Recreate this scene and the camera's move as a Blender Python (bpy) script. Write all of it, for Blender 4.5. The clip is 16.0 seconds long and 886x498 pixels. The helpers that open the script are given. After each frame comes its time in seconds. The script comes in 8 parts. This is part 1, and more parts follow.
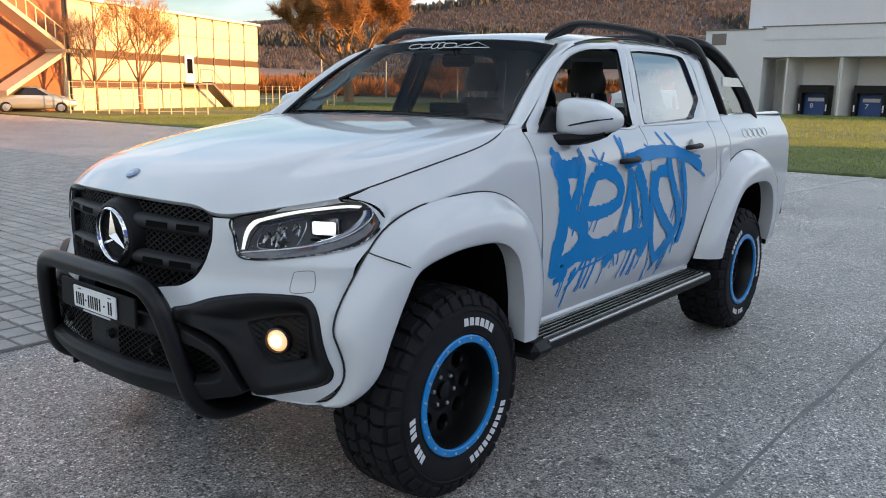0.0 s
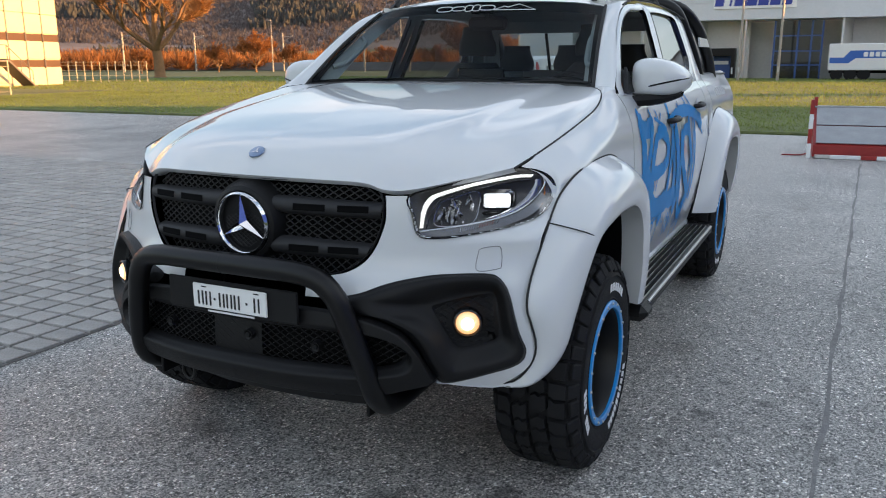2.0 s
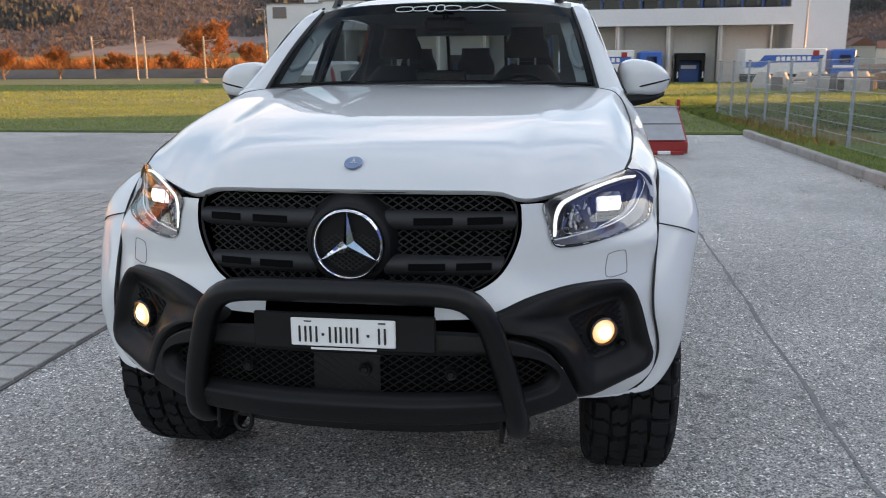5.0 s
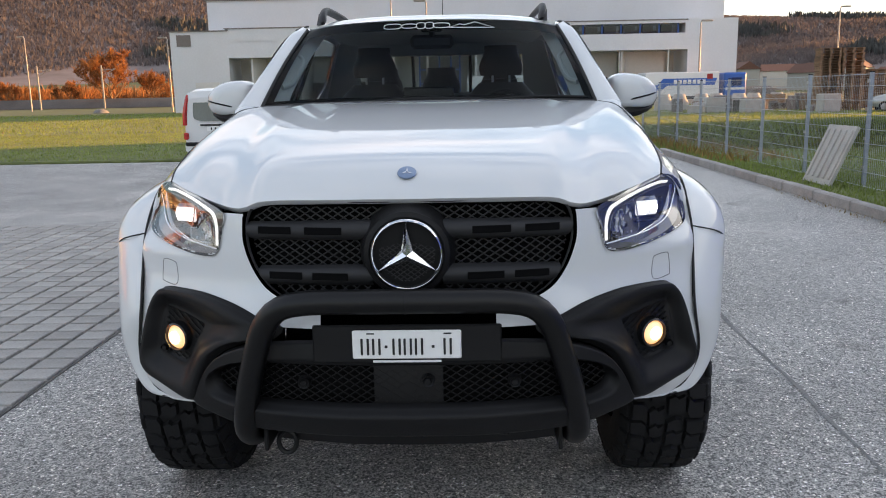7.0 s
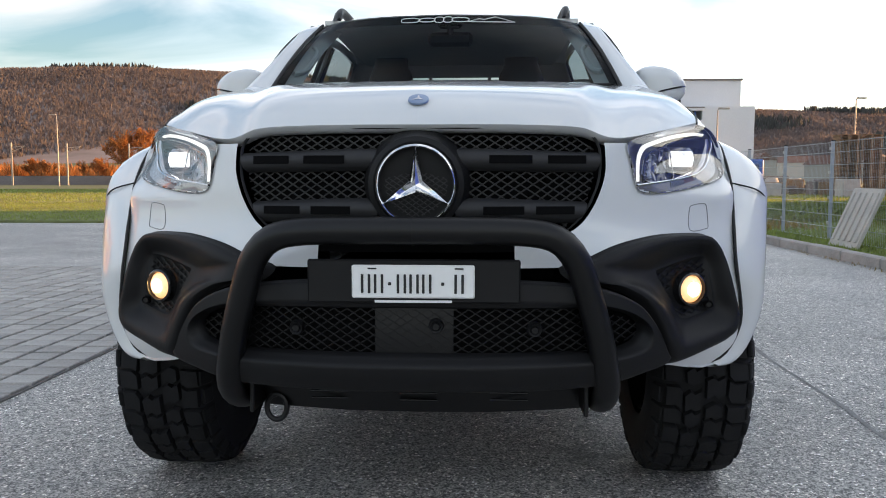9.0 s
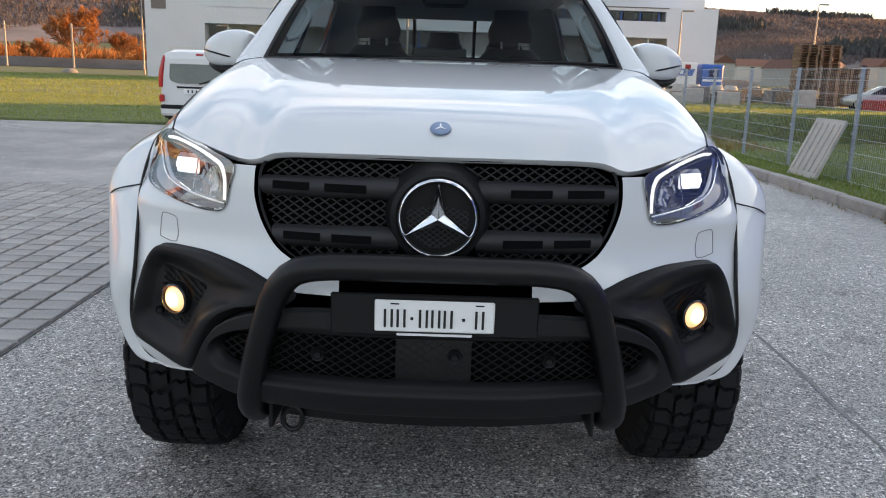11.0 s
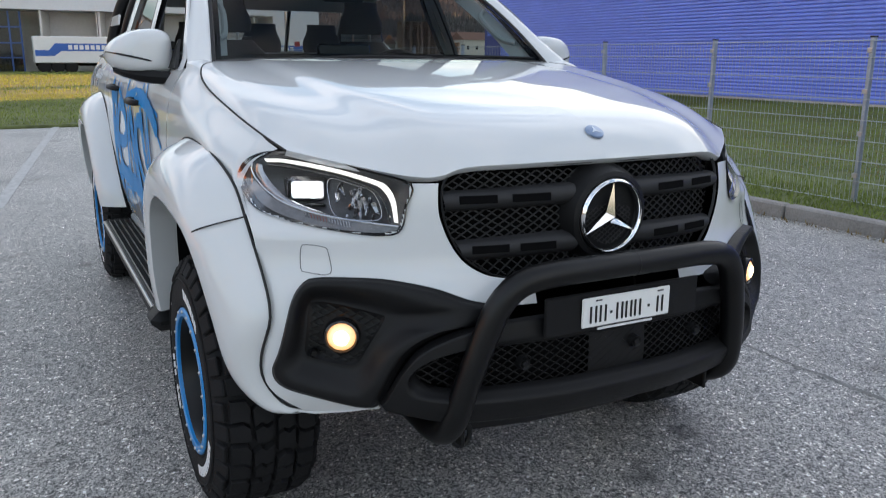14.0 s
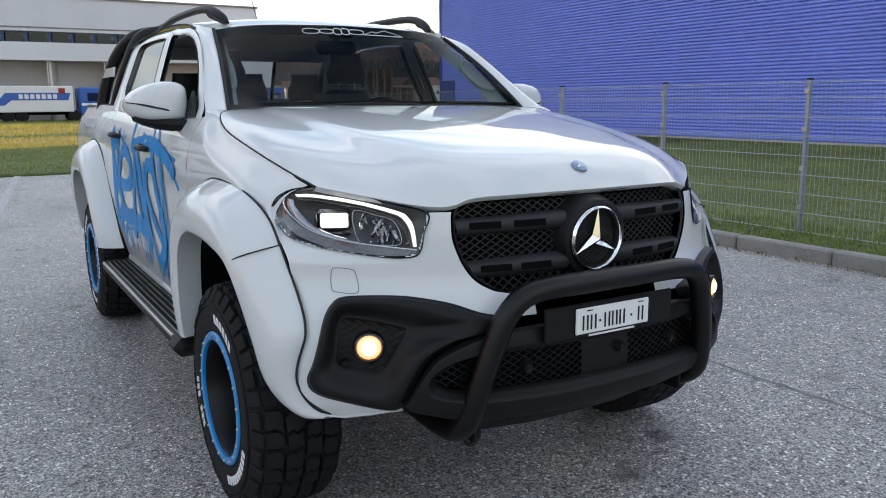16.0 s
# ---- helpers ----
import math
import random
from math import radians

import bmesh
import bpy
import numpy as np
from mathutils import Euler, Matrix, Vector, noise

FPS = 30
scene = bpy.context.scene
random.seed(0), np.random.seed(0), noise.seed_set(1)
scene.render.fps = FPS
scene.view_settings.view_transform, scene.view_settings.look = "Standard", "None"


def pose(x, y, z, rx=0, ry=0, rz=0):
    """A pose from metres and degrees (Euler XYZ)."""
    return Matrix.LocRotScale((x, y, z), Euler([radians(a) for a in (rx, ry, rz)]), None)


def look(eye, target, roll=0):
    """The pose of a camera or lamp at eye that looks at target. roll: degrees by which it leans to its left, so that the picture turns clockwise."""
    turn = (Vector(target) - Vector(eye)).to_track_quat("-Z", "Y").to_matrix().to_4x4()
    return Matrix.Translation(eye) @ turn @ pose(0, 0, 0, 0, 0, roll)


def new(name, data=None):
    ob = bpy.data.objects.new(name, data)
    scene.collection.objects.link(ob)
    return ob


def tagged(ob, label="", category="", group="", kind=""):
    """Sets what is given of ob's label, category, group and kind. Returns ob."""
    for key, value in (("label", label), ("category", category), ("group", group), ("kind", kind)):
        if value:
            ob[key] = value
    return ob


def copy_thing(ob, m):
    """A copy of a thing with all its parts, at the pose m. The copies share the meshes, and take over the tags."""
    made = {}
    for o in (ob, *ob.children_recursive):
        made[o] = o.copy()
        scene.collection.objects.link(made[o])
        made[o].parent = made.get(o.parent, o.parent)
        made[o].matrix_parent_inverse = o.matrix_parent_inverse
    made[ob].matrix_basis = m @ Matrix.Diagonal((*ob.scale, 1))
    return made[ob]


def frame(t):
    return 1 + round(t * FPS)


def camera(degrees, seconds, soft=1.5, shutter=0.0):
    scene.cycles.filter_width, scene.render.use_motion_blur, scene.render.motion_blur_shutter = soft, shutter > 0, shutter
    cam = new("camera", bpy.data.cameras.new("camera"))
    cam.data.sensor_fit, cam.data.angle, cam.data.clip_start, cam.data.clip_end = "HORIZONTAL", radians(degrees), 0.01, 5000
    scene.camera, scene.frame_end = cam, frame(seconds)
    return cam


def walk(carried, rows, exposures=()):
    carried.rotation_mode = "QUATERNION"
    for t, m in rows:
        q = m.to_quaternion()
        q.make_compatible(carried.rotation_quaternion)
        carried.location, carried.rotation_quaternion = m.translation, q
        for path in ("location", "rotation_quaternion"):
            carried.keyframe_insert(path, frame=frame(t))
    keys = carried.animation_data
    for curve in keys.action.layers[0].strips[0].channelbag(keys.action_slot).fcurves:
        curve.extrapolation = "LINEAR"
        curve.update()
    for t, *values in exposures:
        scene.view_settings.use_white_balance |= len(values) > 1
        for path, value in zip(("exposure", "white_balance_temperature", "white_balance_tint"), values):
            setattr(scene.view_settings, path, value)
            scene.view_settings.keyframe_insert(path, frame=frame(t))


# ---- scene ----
cam = camera(57.9, 16.0, soft=1.0, shutter=0.3)
PATH = [
    (0, (2.734, -2.182, 1.536), (1.514, -0.645, 1.149), 1.1),
    (0.5, (2.69, -2.193, 1.524), (1.498, -0.638, 1.123), 1.1),
    (1, (2.404, -2.383, 1.515), (1.304, -0.766, 1.097), 0.3),
    (1.5, (1.995, -2.562, 1.499), (1.034, -0.862, 1.068), 0.3),
    (2, (1.685, -2.695, 1.501), (0.844, -0.938, 1.048), -0.2),
    (2.5, (1.553, -2.811, 1.52), (0.781, -1.027, 1.049), 0.1),
    (3, (1.511, -2.832, 1.514), (0.76, -1.037, 1.054), 1.1),
    (3.2, (1.489, -2.843, 1.514), (0.746, -1.043, 1.061), 1.3),
    (5.3, (0.419, -2.848, 1.47), (0.232, -0.905, 1.037), -0.4),
    (5.5, (0.344, -2.861, 1.462), (0.192, -0.912, 1.04), -0.3),
    (6, (0.199, -2.88, 1.469), (0.12, -0.923, 1.065), -0.6),
    (6.5, (0.14, -2.899, 1.462), (0.099, -0.939, 1.068), -0.7),
    (7, (0.148, -2.882, 1.44), (0.107, -0.919, 1.059), -1.1),
    (7.5, (0.164, -2.764, 1.267), (0.09, -0.788, 0.965), -0.2),
    (8, (0.188, -2.712, 1.058), (0.096, -0.725, 0.846), -0.1),
    (8.5, (0.162, -2.702, 1.015), (0.09, -0.712, 0.829), -0.2),
    (9, (0.151, -2.703, 1.011), (0.07, -0.712, 0.838), -0.0),
    (9.2, (0.145, -2.693, 1.032), (0.061, -0.704, 0.843), -0.3),
    (11.3, (-0.118, -2.689, 1.391), (-0.027, -0.741, 0.945), 2.9),
    (11.5, (-0.24, -2.674, 1.401), (-0.084, -0.731, 0.953), 3.1),
    (12, (-0.637, -2.64, 1.412), (-0.249, -0.733, 0.953), 3.3),
    (12.5, (-1.044, -2.498, 1.402), (-0.378, -0.677, 0.912), 2.4),
    (13, (-1.334, -2.391, 1.41), (-0.488, -0.65, 0.907), 0.6),
    (13.5, (-1.406, -2.356, 1.41), (-0.509, -0.649, 0.879), 0.1),
    (14, (-1.429, -2.352, 1.417), (-0.503, -0.641, 0.951), 0.3),
    (14.5, (-1.451, -2.364, 1.432), (-0.511, -0.634, 1.078), 0.3),
    (15, (-1.489, -2.416, 1.429), (-0.539, -0.689, 1.093), 0.1),
    (15.5, (-1.655, -2.506, 1.43), (-0.654, -0.811, 1.079), -0.4),
    (16, (-1.728, -2.556, 1.426), (-0.698, -0.881, 1.064), -0.4),
]
EXPOSURES = ((0.0, 1.60, 6350, 7), (3.0, 1.67, 6400, 8), (6.5, 1.72, 6650, 11), (9.0, 1.75, 6600, 9), (12.5, 1.80, 6600, 10), (16.0, 1.71, 6500, 9))
walk(cam, [(t, look(eye, target, roll)) for t, eye, target, roll in PATH], EXPOSURES)

SKY, SUN = 0.13, 5.0

# ---- world, sun, exposure ----
SUN_EL, SUN_AZ = 7.0, 22.0          # degrees above the horizon; degrees from +x towards +y
world = bpy.data.worlds.new("world")
scene.world = world
world.use_nodes = True
wn, wl = world.node_tree.nodes, world.node_tree.links
wn.clear()
w_out = wn.new("ShaderNodeOutputWorld")
w_bg = wn.new("ShaderNodeBackground")
w_sky = wn.new("ShaderNodeTexSky")
w_sky.sky_type = "NISHITA"
w_sky.sun_disc = False
w_sky.sun_elevation = radians(SUN_EL)
w_sky.sun_rotation = radians(90 - SUN_AZ)
w_sky.air_density, w_sky.dust_density, w_sky.ozone_density = 1.0, 1.2, 2.0
w_co = wn.new("ShaderNodeTexCoord")
w_map = wn.new("ShaderNodeMapping")
w_map.inputs["Scale"].default_value = (1.6, 1.6, 7.0)
w_map.inputs["Rotation"].default_value = (0.06, 0.03, 0.5)
wl.new(w_co.outputs["Generated"], w_map.inputs["Vector"])
w_noise = wn.new("ShaderNodeTexNoise")
w_noise.inputs["Scale"].default_value = 1.5
w_noise.inputs["Detail"].default_value = 7.0
w_noise.inputs["Roughness"].default_value = 0.5
w_noise.inputs["Distortion"].default_value = 0.5
wl.new(w_map.outputs["Vector"], w_noise.inputs["Vector"])
w_ramp = wn.new("ShaderNodeValToRGB")
w_ramp.color_ramp.elements[0].position = 0.34
w_ramp.color_ramp.elements[1].position = 0.66
wl.new(w_noise.outputs["Fac"], w_ramp.inputs["Fac"])
w_mix = wn.new("ShaderNodeMix")
w_mix.data_type = "RGBA"
w_mul = wn.new("ShaderNodeMath")
w_mul.operation = "MULTIPLY"
w_mul.inputs[1].default_value = 0.74
w_thin = wn.new("ShaderNodeMapRange")
w_thin.inputs["From Min"].default_value, w_thin.inputs["From Max"].default_value = 0.15, 0.80
w_thin.inputs["To Min"].default_value, w_thin.inputs["To Max"].default_value = 1.0, 0.55
w_cover = wn.new("ShaderNodeMath")
w_cover.operation = "MULTIPLY"
wl.new(w_ramp.outputs["Color"], w_cover.inputs[0])
wl.new(w_thin.outputs["Result"], w_cover.inputs[1])
wl.new(w_cover.outputs[0], w_mul.inputs[0])
wl.new(w_mul.outputs[0], w_mix.inputs["Factor"])
wl.new(w_sky.outputs["Color"], w_mix.inputs["A"])
# clouds: pale over the sun's side, mauve-grey with a peach tinge on the far side
w_sep = wn.new("ShaderNodeSeparateXYZ")
wl.new(w_co.outputs["Generated"], w_sep.inputs["Vector"])
wl.new(w_sep.outputs["Z"], w_thin.inputs["Value"])
w_tone = wn.new("ShaderNodeValToRGB")
w_tone.color_ramp.elements[0].position, w_tone.color_ramp.elements[0].color = 0.12, (0.48, 0.475, 0.50, 1)
w_tone.color_ramp.elements[1].position, w_tone.color_ramp.elements[1].color = 0.56, (0.655, 0.675, 0.70, 1)
w_sunny = w_tone.color_ramp.elements.new(0.96)
w_sunny.color = (0.88, 0.87, 0.85, 1)
w_half = wn.new("ShaderNodeMapRange")
w_half.inputs["From Min"].default_value = -1.0
wl.new(w_sep.outputs["X"], w_half.inputs["Value"])
wl.new(w_half.outputs["Result"], w_tone.inputs["Fac"])
w_gain = wn.new("ShaderNodeVectorMath")
w_gain.operation = "SCALE"
w_gain.inputs["Scale"].default_value = 10.0
wl.new(w_tone.outputs["Color"], w_gain.inputs[0])
# peach undersides in part of the clouds
w_map2 = wn.new("ShaderNodeMapping")
w_map2.inputs["Scale"].default_value = (2.2, 2.2, 6.0)
w_map2.inputs["Location"].default_value = (3.1, 1.7, 0.4)
wl.new(w_co.outputs["Generated"], w_map2.inputs["Vector"])
w_pn = wn.new("ShaderNodeTexNoise")
w_pn.inputs["Scale"].default_value, w_pn.inputs["Detail"].default_value = 1.7, 5.0
wl.new(w_map2.outputs["Vector"], w_pn.inputs["Vector"])
w_pr = wn.new("ShaderNodeMapRange")
w_pr.inputs["From Min"].default_value, w_pr.inputs["From Max"].default_value = 0.46, 0.62
w_pr.inputs["To Max"].default_value = 0.36
wl.new(w_pn.outputs["Fac"], w_pr.inputs["Value"])
w_peach = wn.new("ShaderNodeMix")
w_peach.data_type = "RGBA"
w_peach.inputs["B"].default_value = (10.5, 7.4, 5.6, 1)
wl.new(w_pr.outputs["Result"], w_peach.inputs["Factor"])
wl.new(w_gain.outputs["Vector"], w_peach.inputs["A"])
wl.new(w_peach.outputs["Result"], w_mix.inputs["B"])
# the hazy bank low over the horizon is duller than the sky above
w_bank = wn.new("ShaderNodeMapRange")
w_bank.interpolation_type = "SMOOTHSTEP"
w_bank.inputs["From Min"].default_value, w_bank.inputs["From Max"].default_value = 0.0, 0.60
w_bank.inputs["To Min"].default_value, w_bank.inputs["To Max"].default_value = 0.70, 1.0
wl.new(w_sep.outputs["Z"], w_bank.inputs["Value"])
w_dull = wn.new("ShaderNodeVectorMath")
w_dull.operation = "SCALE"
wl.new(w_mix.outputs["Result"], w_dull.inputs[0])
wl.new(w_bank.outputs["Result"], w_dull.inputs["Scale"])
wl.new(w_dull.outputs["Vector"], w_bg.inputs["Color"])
w_bg.inputs["Strength"].default_value = SKY
wl.new(w_bg.outputs["Background"], w_out.inputs["Surface"])

sun = new("sun", bpy.data.lights.new("sun", "SUN"))
sun.data.energy = SUN
sun.data.angle = radians(0.6)
sun.data.color = (1.0, 0.48, 0.155)
_s = Vector((math.cos(radians(SUN_AZ)) * math.cos(radians(SUN_EL)), math.sin(radians(SUN_AZ)) * math.cos(radians(SUN_EL)), math.sin(radians(SUN_EL))))
sun.matrix_world = look(_s * 60, (0, 0, 0))


# ---- materials ----
def mat(name, color, rough=0.6, metal=0.0, var=0.12, scale=6.0, fine=60.0, bump=0.0, bump_scale=None, coat=0.0, emit=None, emit_strength=0.0, spec=0.5, object_random=0.0, island=0.0, sheen=0.0, coat_rough=0.03):
    """Principled material with two scales of colour variation and a fine relief."""
    m = bpy.data.materials.new(name)
    m.use_nodes = True
    n, l = m.node_tree.nodes, m.node_tree.links
    b = n["Principled BSDF"]
    b.inputs["Roughness"].default_value = rough
    b.inputs["Metallic"].default_value = metal
    b.inputs["Specular IOR Level"].default_value = spec
    b.inputs["Coat Weight"].default_value = coat
    b.inputs["Coat Roughness"].default_value = coat_rough
    co = n.new("ShaderNodeTexCoord")
    n1 = n.new("ShaderNodeTexNoise")
    n1.inputs["Scale"].default_value = scale
    n1.inputs["Detail"].default_value = 5
    l.new(co.outputs["Object"], n1.inputs["Vector"])
    n2 = n.new("ShaderNodeTexNoise")
    n2.inputs["Scale"].default_value = fine
    n2.inputs["Detail"].default_value = 4
    l.new(co.outputs["Object"], n2.inputs["Vector"])
    add = n.new("ShaderNodeMath")
    add.operation = "ADD"
    l.new(n1.outputs["Fac"], add.inputs[0])
    l.new(n2.outputs["Fac"], add.inputs[1])
    mp = n.new("ShaderNodeMapRange")
    mp.inputs["From Min"].default_value, mp.inputs["From Max"].default_value = 0.65, 1.35
    mp.inputs["To Min"].default_value, mp.inputs["To Max"].default_value = 1 - var, 1 + var
    l.new(add.outputs[0], mp.inputs["Value"])
    value = mp.outputs["Result"]
    for amount, node, socket in ((object_random, "ShaderNodeObjectInfo", "Random"), (island, "ShaderNodeNewGeometry", "Random Per Island")):
        if amount:
            r = n.new(node)
            mr = n.new("ShaderNodeMapRange")
            mr.inputs["To Min"].default_value, mr.inputs["To Max"].default_value = 1 - amount, 1 + amount
            l.new(r.outputs[socket], mr.inputs["Value"])
            mm = n.new("ShaderNodeMath")
            mm.operation = "MULTIPLY"
            l.new(value, mm.inputs[0])
            l.new(mr.outputs["Result"], mm.inputs[1])
            value = mm.outputs[0]
    hsv = n.new("ShaderNodeHueSaturation")
    hsv.inputs["Color"].default_value = (*color, 1)
    l.new(value, hsv.inputs["Value"])
    l.new(hsv.outputs["Color"], b.inputs["Base Color"])
    if bump:
        bp = n.new("ShaderNodeBump")
        bp.inputs["Strength"].default_value = bump
        bp.inputs["Distance"].default_value = 0.01
        n3 = n.new("ShaderNodeTexNoise")
        n3.inputs["Scale"].default_value = bump_scale or fine
        n3.inputs["Detail"].default_value = 3
        l.new(co.outputs["Object"], n3.inputs["Vector"])
        l.new(n3.outputs["Fac"], bp.inputs["Height"])
        l.new(bp.outputs["Normal"], b.inputs["Normal"])
    if emit:
        b.inputs["Emission Color"].default_value = (*emit, 1)
        b.inputs["Emission Strength"].default_value = emit_strength
    return m


def glass(name, tint=(0.8, 0.85, 0.85), gloss=1.0, rough=0.0, ior=1.5):
    """A pane: see-through with a real Fresnel reflection."""
    m = bpy.data.materials.new(name)
    m.use_nodes = True
    n, l = m.node_tree.nodes, m.node_tree.links
    n.clear()
    o = n.new("ShaderNodeOutputMaterial")
    t = n.new("ShaderNodeBsdfTransparent")
    t.inputs["Color"].default_value = (*tint, 1)
    g = n.new("ShaderNodeBsdfGlossy")
    g.inputs["Roughness"].default_value = rough
    f = n.new("ShaderNodeFresnel")
    f.inputs["IOR"].default_value = ior
    k = n.new("ShaderNodeMath")
    k.operation = "MULTIPLY"
    k.inputs[1].default_value = gloss
    l.new(f.outputs["Fac"], k.inputs[0])
    x = n.new("ShaderNodeMixShader")
    l.new(k.outputs[0], x.inputs["Fac"])
    l.new(t.outputs[0], x.inputs[1])
    l.new(g.outputs[0], x.inputs[2])
    l.new(x.outputs[0], o.inputs["Surface"])
    return m


# ---- mesh tools ----
def lerp(a, b, t):
    return a + (b - a) * t


def smooth01(t):
    t = min(max(t, 0.0), 1.0)
    return t * t * (3 - 2 * t)


def curve(points, n=24, closed=False):
    """Catmull-Rom curve through the points, n samples, even in length."""
    p = [Vector(q) for q in points]
    k = len(p)
    dense = []
    spans = k if closed else k - 1
    for i in range(spans):
        a, b = p[i], p[(i + 1) % k]
        before = p[(i - 1) % k] if (closed or i > 0) else a * 2 - b
        after = p[(i + 2) % k] if (closed or i + 2 < k) else b * 2 - a
        for s in range(16):
            t = s / 16
            dense.append(0.5 * ((2 * a) + (b - before) * t + (2 * before - 5 * a + 4 * b - after) * t * t + (3 * a - before - 3 * b + after) * t ** 3))
    dense.append(p[0] if closed else p[-1])
    return even(dense, n, closed)


def even(points, n, closed=False):
    p = [Vector(q) for q in points]
    d = [0.0]
    for a, b in zip(p, p[1:]):
        d.append(d[-1] + (b - a).length)
    out, j = [], 0
    for i in range(n):
        s = d[-1] * i / (n if closed else n - 1)
        while j < len(d) - 2 and d[j + 1] < s:
            j += 1
        w = (s - d[j]) / max(d[j + 1] - d[j], 1e-9)
        out.append(p[j].lerp(p[j + 1], min(max(w, 0), 1)))
    return out


def spline(xs, ys):
    """A smooth function through (xs, ys)."""
    def f(x):
        if x <= xs[0]:
            return ys[0]
        if x >= xs[-1]:
            return ys[-1]
        i = max(k for k in range(len(xs) - 1) if xs[k] <= x)
        m = [0.0] * len(xs)
        for k in range(len(xs)):
            a, b = max(k - 1, 0), min(k + 1, len(xs) - 1)
            m[k] = (ys[b] - ys[a]) / (xs[b] - xs[a])
        h = xs[i + 1] - xs[i]
        t = (x - xs[i]) / h
        return (2 * t ** 3 - 3 * t * t + 1) * ys[i] + (t ** 3 - 2 * t * t + t) * h * m[i] + (3 * t * t - 2 * t ** 3) * ys[i + 1] + (t ** 3 - t * t) * h * m[i + 1]
    return f


class Shape:
    """Collects vertices and faces, then becomes one mesh object."""

    def __init__(self):
        self.v, self.f = [], []

    def add(self, verts, faces):
        k = len(self.v)
        self.v += [Vector(p) for p in verts]
        self.f += [tuple(i + k for i in q) for q in faces]
        return self

    def box(self, c, s, bevel=0.0, m=None):
        x, y, z = s[0] / 2, s[1] / 2, s[2] / 2
        b = min(bevel, 0.45 * min(s))
        c = Vector(c)
        if b <= 0:
            vs = [Vector((i * x, j * y, k * z)) for i in (-1, 1) for j in (-1, 1) for k in (-1, 1)]
            fs = [(0, 1, 3, 2), (4, 6, 7, 5), (0, 4, 5, 1), (2, 3, 7, 6), (0, 2, 6, 4), (1, 5, 7, 3)]
        else:
            vs, idx = [], {}
            for i in (-1, 1):
                for j in (-1, 1):
                    for k in (-1, 1):
                        for a in range(3):
                            q = [i * (x - b), j * (y - b), k * (z - b)]
                            q[a] += (i, j, k)[a] * b
                            idx[i, j, k, a] = len(vs)
                            vs.append(Vector(q))
            fs = []
            for a in range(3):
                o = [q for q in range(3) if q != a]
                for sgn in (-1, 1):
                    loop = []
                    for p, q in ((-1, -1), (1, -1), (1, 1), (-1, 1)):
                        e = [0, 0, 0]
                        e[a], e[o[0]], e[o[1]] = sgn, p, q
                        loop.append(idx[(*e, a)])
                    fs.append(tuple(loop if (sgn > 0) != (a == 1) else loop[::-1]))
            for a in range(3):
                o = [q for q in range(3) if q != a]
                for p in (-1, 1):
                    for q in (-1, 1):
                        e0, e1 = [0, 0, 0], [0, 0, 0]
                        e0[a], e1[a] = -1, 1
                        e0[o[0]] = e1[o[0]] = p
                        e0[o[1]] = e1[o[1]] = q
                        fs.append((idx[(*e0, o[0])], idx[(*e1, o[0])], idx[(*e1, o[1])], idx[(*e0, o[1])]))
            for i in (-1, 1):
                for j in (-1, 1):
                    for k in (-1, 1):
                        fs.append(tuple(idx[i, j, k, a] for a in range(3)))
        if m is not None:
            vs = [m @ p for p in vs]
        return self.add([c + p for p in vs], fs)

    def tube(self, pts, r, n=10, closed=False, caps=True, flat=1.0):
        p = [Vector(q) for q in pts]
        k = len(p)
        rr = r if isinstance(r, (list, tuple)) else [r] * k
        t0 = (p[1] - p[0]).normalized()
        u = t0.orthogonal().normalized()
        vs, fs = [], []
        prev = t0
        for i in range(k):
            if closed:
                t = (p[(i + 1) % k] - p[i - 1]).normalized()
            else:
                t = (p[min(i + 1, k - 1)] - p[max(i - 1, 0)]).normalized()
            u = prev.rotation_difference(t) @ u
            prev = t
            w = t.cross(u).normalized()
            for j in range(n):
                a = 2 * math.pi * j / n
                vs.append(p[i] + u * (math.cos(a) * rr[i]) + w * (math.sin(a) * rr[i] * flat))
        for i in range(k if closed else k - 1):
            for j in range(n):
                a, b = i * n + j, i * n + (j + 1) % n
                c, d = ((i + 1) % k) * n + (j + 1) % n, ((i + 1) % k) * n + j
                fs.append((a, b, c, d))
        if caps and not closed:
            fs.append(tuple(range(n))[::-1])
            fs.append(tuple((k - 1) * n + j for j in range(n)))
        return self.add(vs, fs)

    def rod(self, a, b, r, n=8, r2=None):
        return self.tube([a, b], [r, r if r2 is None else r2], n)

    def grid(self, rows, wrap=False):
        n = len(rows[0])
        vs = [q for row in rows for q in row]
        fs = []
        for i in range(len(rows) - 1):
            for j in range(n if wrap else n - 1):
                fs.append((i * n + j, i * n + (j + 1) % n, (i + 1) * n + (j + 1) % n, (i + 1) * n + j))
        return self.add(vs, fs)

    def plate(self, loop, offset):
        """A solid from a closed loop of points, thickened by the vector offset."""
        k = len(loop)
        o = Vector(offset)
        vs = [Vector(p) for p in loop] + [Vector(p) + o for p in loop]
        fs = [tuple(range(k)), tuple(range(2 * k - 1, k - 1, -1))]
        fs += [(i, i + k, (i + 1) % k + k, (i + 1) % k) for i in range(k)]
        return self.add(vs, fs)

